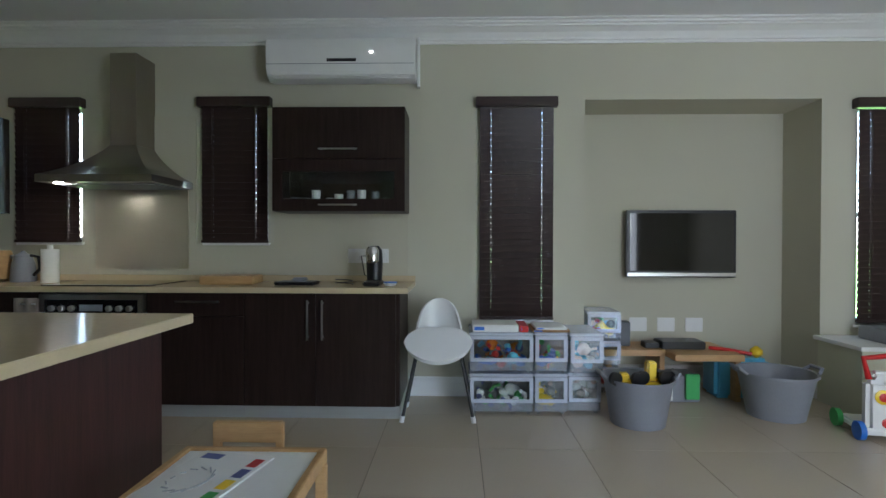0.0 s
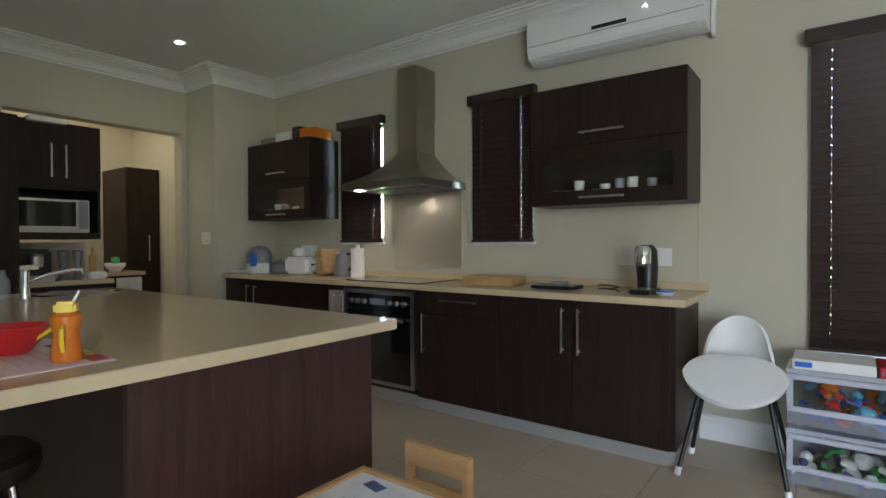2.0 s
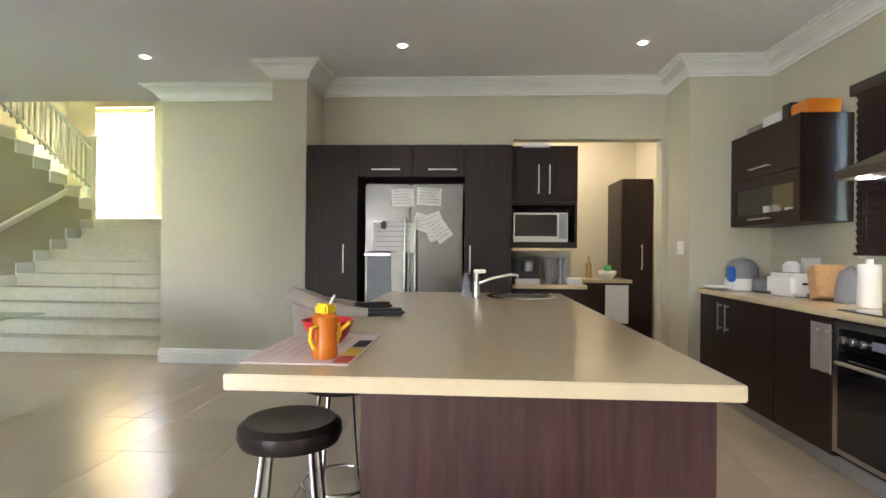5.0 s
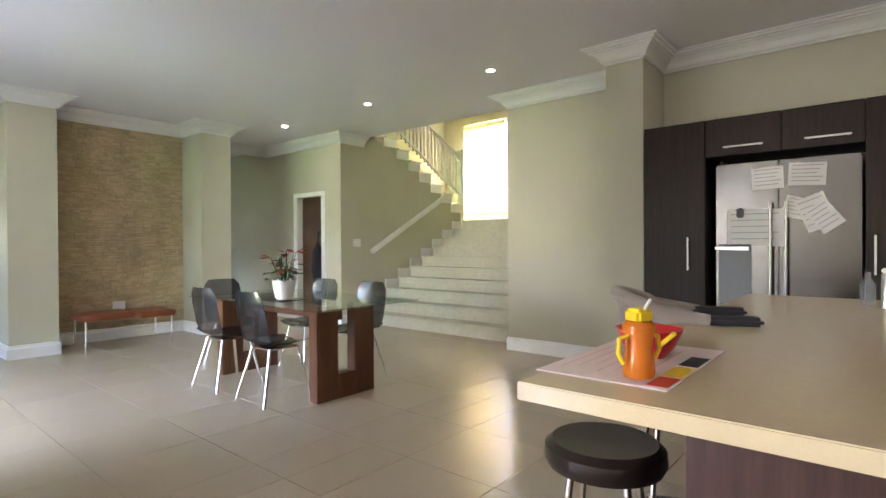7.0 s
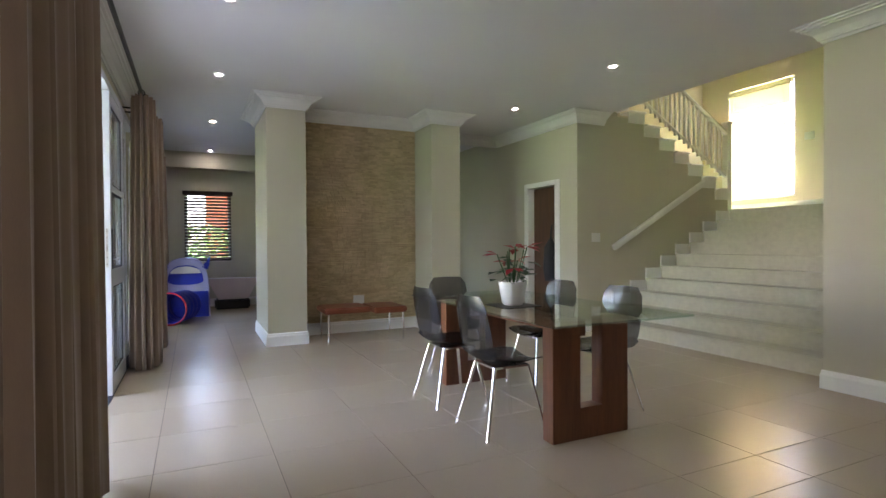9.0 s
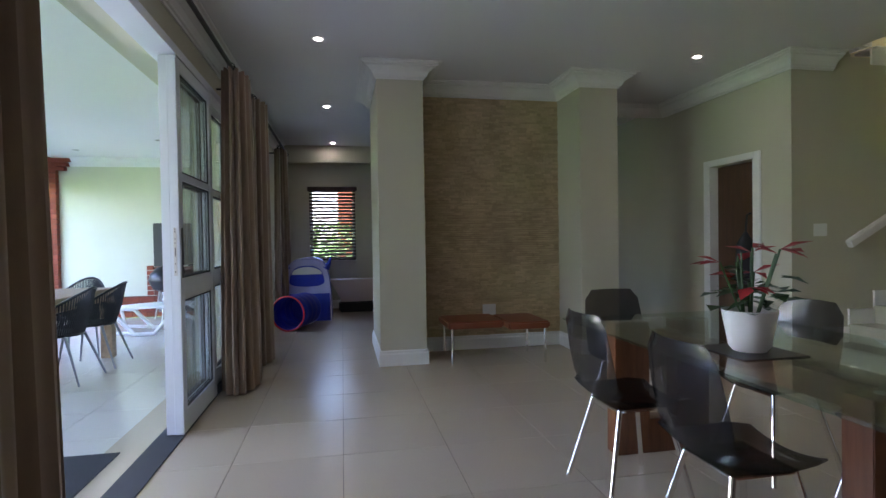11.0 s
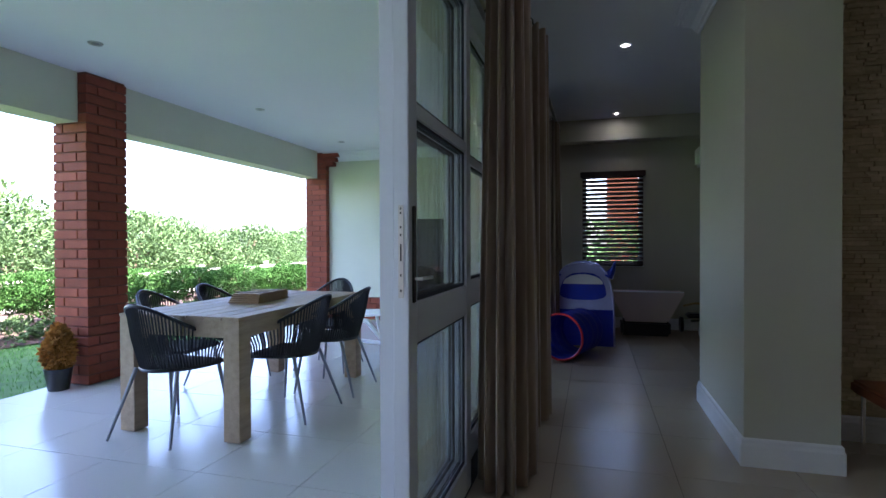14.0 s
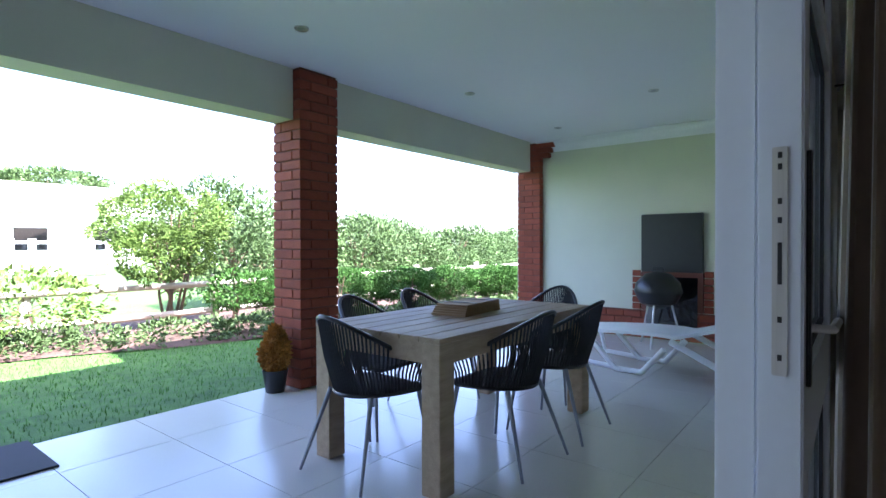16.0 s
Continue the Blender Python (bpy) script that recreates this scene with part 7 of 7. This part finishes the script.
def foliage(blobs, n, size, seed, fill=0.35):
    """Many small folded leaves scattered through lumpy volumes (x, y, z, rx, ry, rz)."""
    r_ = random.Random(seed)
    verts, faces = [], []
    tot = sum(b[3] * b[4] + b[4] * b[5] + b[3] * b[5] for b in blobs)
    for x0, y0, z0, ax, ay, az in blobs:
        for _ in range(int(n * (ax * ay + ay * az + ax * az) / tot)):
            v = Vector((r_.gauss(0, 1), r_.gauss(0, 1), r_.gauss(0, 1))).normalized()
            lump = 1 + 0.28 * noise.noise(v * 2.3 + Vector((x0, y0, seed)))
            rad = lump * (1 - fill * r_.random() ** 2)
            c = Vector((x0 + v.x * ax * rad, y0 + v.y * ay * rad, z0 + v.z * az * rad))
            if noise.noise(c * 2.2 + Vector((seed, 0, 0))) < -0.22:
                continue
            d = (v + Vector((r_.uniform(-1, 1), r_.uniform(-1, 1), r_.uniform(-0.6, 1)))).normalized()
            s = d.orthogonal().normalized()
            s = (s * math.cos(r_.uniform(0, 6.28)) + d.cross(s) * math.sin(r_.uniform(0, 6.28))).normalized()
            L = size * r_.uniform(0.6, 1.4)
            i = len(verts)
            nrm = d.cross(s) * L * 0.12
            verts += [tuple(c), tuple(c + d * L * 0.5 + s * L * 0.28 + nrm), tuple(c + d * L), tuple(c + d * L * 0.5 - s * L * 0.28 + nrm)]
            faces += [(i, i + 1, i + 2), (i, i + 2, i + 3)]
    me = bpy.data.meshes.new("crown")
    me.from_pydata(verts, [], faces)
    return me


def shrub(name, x, y, label, cat, blobs, n, size, material, seed, stems=5, trunk_r=0.03, group="", z=-0.12):
    t = thing(name, x, y, z, label, cat, group)
    me = foliage(blobs, n, size, seed)
    me.materials.append(material)
    o = new("crown", me)
    o.parent = t
    r_ = random.Random(seed)
    for k in range(stems):
        b = blobs[k % len(blobs)]
        a = r_.uniform(0, 6.28)
        bm = B()
        top = Vector((b[0] + r_.uniform(-0.4, 0.4) * b[3], b[1] + r_.uniform(-0.4, 0.4) * b[4], b[2] + 0.3 * b[5]))
        p0 = Vector((0.12 * math.cos(a), 0.12 * math.sin(a), 0.0))
        mid = p0.lerp(top, 0.45) + Vector((r_.uniform(-0.1, 0.1), r_.uniform(-0.1, 0.1), 0))
        tube(bm, [p0, mid, top], trunk_r, 7, trunk_r * 0.3)
        for q_ in range(3):
            e = mid.lerp(top, 0.3 * q_) + Vector((r_.uniform(-0.5, 0.5) * b[3], r_.uniform(-0.5, 0.5) * b[4], r_.uniform(0.1, 0.5) * b[5]))
            tube(bm, [mid.lerp(top, 0.25 * q_), e], trunk_r * 0.45, 5, trunk_r * 0.15)
        part("trunk" if k == 0 else "limb", bm, BARK, t)
    return t


shrub("round_bush", 7.75, -5.75, "rounded yellow-green clipped bush on bare stems", "bush", [(0, 0, 1.62, 0.85, 0.9, 0.6), (-0.2, 0.3, 1.2, 0.55, 0.55, 0.4), (0.2, -0.35, 1.2, 0.5, 0.5, 0.4)], 32000, 0.046, LEAFY, 31, 9, 0.03)
for k in range(7):
    y = -7.2 - 0.95 * k
    shrub("hedge_bush", 7.1 + 0.45 * (y + 6.9), y, "clipped dense green hedge bush", "hedge", [(0, 0, 0.72, 0.5, 0.66, 0.17), (0.05, 0.1, 0.6, 0.48, 0.62, 0.24), (0, -0.15, 0.42, 0.42, 0.58, 0.24)], 19000, 0.036, HEDGE, 40 + k, 5, 0.02, "clipped hedge")
shrub("hedge_bush", 7.2, -6.55, "small clipped green hedge bush", "hedge", [(0, 0, 0.6, 0.4, 0.4, 0.3)], 1800, 0.06, HEDGE, 60, 3, 0.02, "clipped hedge")
shrub("low_shrub", 7.7, -3.9, "low loose yellow-green garden shrub", "shrub", [(0, 0, 0.55, 0.8, 1.0, 0.45)], 3000, 0.07, LEAFY, 61, 5, 0.02)
shrub("low_shrub", 7.9, -2.6, "low loose yellow-green garden shrub", "shrub", [(0, 0, 0.5, 0.8, 1.0, 0.4)], 2500, 0.07, LEAFY, 62, 5, 0.02)
for k in range(22):
    shrub("ground_cover", bed_edge(-2.6 - 0.38 * k) + (0.3, 0.62, 0.42)[k % 3], -2.6 - 0.38 * k, "low dark green ground cover plant", "plant", [(0, 0, 0.14, 0.3, 0.36, 0.16)], 620, 0.06, LEAF, 70 + k, 1, 0.01, "ground cover plants", z=-0.08)
rk = random.Random(8)
for k, (x, y, h, w) in enumerate(((10.6, -8.7, 3.1, 1.5), (11.2, -10.2, 2.2, 1.5), (11.0, -12.6, 2.5, 1.5), (11.5, -15.0, 2.1, 1.6), (11.5, -17.6, 2.3, 1.7), (12.0, -20.5, 2.1, 1.8), (12.5, -24.0, 2.4, 2.0), (14.5, -12.0, 2.7, 1.8), (15.0, -18.0, 2.9, 2.0), (13, -28.5, 2.5, 2.3), (12.0, -33.5, 2.7, 2.4))):
    h *= 0.8
    bl = [(0, 0, h * 0.55, w, w, h * 0.45), (rk.uniform(-0.5, 0.5), rk.uniform(-0.9, 0.9), h * 0.75, w * 0.6, w * 0.6, h * 0.35), (rk.uniform(-0.6, 0.2), rk.uniform(-1, 1), h * 0.35, w * 0.8, w * 0.9, h * 0.32)]
    shrub("tree", x, y, "broad leafy green shrub tree beyond the fence", "tree", bl, 13000, 0.095, LEAF, 100 + k, 5, 0.06, "trees beyond the fence")
shrub("tree", 44, -14.0, "spreading distant green tree", "tree", [(0, 0, 5.6, 3.4, 3.6, 0.9), (0, 2.5, 5.2, 2.5, 2.5, 0.7)], 7000, 0.3, LEAF, 130, 4, 0.2)
# pole fence
fn = thing("pole_fence", 7.6, -8.0, -0.1, "weathered round pole garden fence", "fence")
for k in range(7):
    tube_part("post", [(0, 6.39 - 2.4 * k, 0), (0, 6.39 - 2.4 * k, 0.82)], 0.065, POLE, fn, seg=12)
for z in (0.28, 0.69):
    for k in range(6):
        tube_part("rail", [(-0.06, 6.49 - 2.4 * k, z), (-0.06, 4.09 - 2.4 * k - 0.08, z)], 0.045, POLE, fn, seg=10)
# white boundary fence and house far away
ff = thing("white_fence", 26.0, -8.0, -0.1, "distant white picket boundary fence", "fence")
for z in (0.35, 0.85, 1.35):
    box_part("rail", (-0.05, 0.05, -14, 14, z, z + 0.12), WHITE, ff)
for k in range(40):
    box_part("picket", (-0.06, 0.06, -14 + 0.7 * k, -13.75 + 0.7 * k, 0, 1.55), WHITE, ff)
fh = thing("house", 40, -9, -0.1, "far cream house with a pale roof", "house")
box_part("wall", (-3, 3, -9, 9, 0, 3.2), FARWHITE, fh, bev=0)
bm = B()
vs = [bm.verts.new(p) for p in ((-3.6, -9.6, 3.2), (3.6, -9.6, 3.2), (3.6, 9.6, 3.2), (-3.6, 9.6, 3.2), (0, -7, 5.2), (0, 7, 5.2))]
for f in ((0, 1, 4), (1, 2, 5, 4), (2, 3, 5), (3, 0, 4, 5), (3, 2, 1, 0)):
    bm.faces.new([vs[i] for i in f])
part("roof", bm, FARWHITE, fh, smooth=False)
for k in range(4):
    w_ = box_part("window", (-3.03, -3.001, -7 + 4 * k, -5.4 + 4 * k, 1.0, 2.3), BLACKGL, fh, bev=0)
# neighbour's red brick wall seen through the playroom blind
nb = thing("brick_house", -1.5, -14.5, -0.1, "red brick neighbouring wall with pale roof edge", "house")
box_part("wall", (-4, 0.35, -0.3, 0, 0, 3.2), BRICK, nb, bev=0)
box_part("roof_edge", (-4.2, 0.5, -0.5, 0.2, 3.2, 3.4), FARWHITE, nb, bev=0)
shrub("low_shrub", -0.6, -11.2, "leafy green shrub outside the playroom window", "shrub", [(0, 0, 0.9, 1.6, 0.6, 0.8)], 4500, 0.1, LEAF, 90, 5, 0.02)
t = thing("potted_conifer", 3.4, -4.66, -0.006, "golden conifer in a small black pot", "plant")
bm = B(); lathe(bm, [(0.075, 0.0), (0.1, 0.16), (0.105, 0.18), (0.095, 0.18), (0.07, 0.03)], seg=20, cap=False); lathe(bm, [(0.01, 0.15), (0.09, 0.15)], seg=20); part("pot", bm, BLACK, t)
me = foliage([(0, 0, 0.31, 0.1, 0.1, 0.14), (0, 0, 0.42, 0.06, 0.06, 0.1)], 2200, 0.04, 95)
me.materials.append(DRYLEAF)
o = new("crown", me)
o.parent = t

# ---- floor tiles, last ----
def tile_mesh(s, material, name="tile"):
    bm = B()
    h = s / 2
    rows = [[bm.verts.new((sx * q, sy * q, z)) for sx, sy in ((-1, -1), (1, -1), (1, 1), (-1, 1))] for q, z in ((h, -0.004), (h, -0.0005), (h - 0.0005, 0.0))]
    for u, w in zip(rows, rows[1:]):
        for k in range(4):
            bm.faces.new((u[k], u[(k + 1) % 4], w[(k + 1) % 4], w[k]))
    bm.faces.new(rows[-1])
    return mesh(bm, name, material)


def lay(parent, x0, x1, y0, y1, z, material, keep, joined_label):
    """Tiles of 0.6 m; keep(x, y) says which are parts of their own, the rest are joined."""
    me = tile_mesh(0.5965, material)
    rest = B()
    px, py = -1.24, -0.66
    i0, i1 = math.floor((x0 - px) / 0.6), math.ceil((x1 - px) / 0.6)
    j0, j1 = math.floor((y0 - py) / 0.6), math.ceil((y1 - py) / 0.6)
    n = 0
    for i in range(i0, i1):
        for j in range(j0, j1):
            xa, xb = max(px + 0.6 * i, x0), min(px + 0.6 * (i + 1), x1)
            ya, yb = max(py + 0.6 * j, y0), min(py + 0.6 * (j + 1), y1)
            if xb - xa < 0.02 or yb - ya < 0.02:
                continue
            whole = xb - xa > 0.599 and yb - ya > 0.599
            if whole and keep((xa + xb) / 2, (ya + yb) / 2) and n < 300:
                o = new("tile", me)
                o.parent = parent
                o.location = ((xa + xb) / 2, (ya + yb) / 2, z)
                n += 1
            else:
                bx(rest, xa + 0.0018, xb - 0.0018, ya + 0.0018, yb - 0.0018, z - 0.004, z)
    o = part("cut_tile", rest, material, parent, joined_label, smooth=False)
    tagged(o, kind="stuff")


lay(floor, -5.78, -0.04, -9.15, 0.24, 0.0, TILE, lambda x, y: -5.3 < x and -6.5 < y, "cut cream tiles at the room's edges")
lay(floor, -5.86, 4.1, 0.24, 5.68, 0.0, TILE, lambda x, y: -5.3 < x < 2.6 and y < 5.2 and not (-3.4 < x < -1.6 and 2.5 < y < 3.2), "cut cream tiles along the kitchen walls")
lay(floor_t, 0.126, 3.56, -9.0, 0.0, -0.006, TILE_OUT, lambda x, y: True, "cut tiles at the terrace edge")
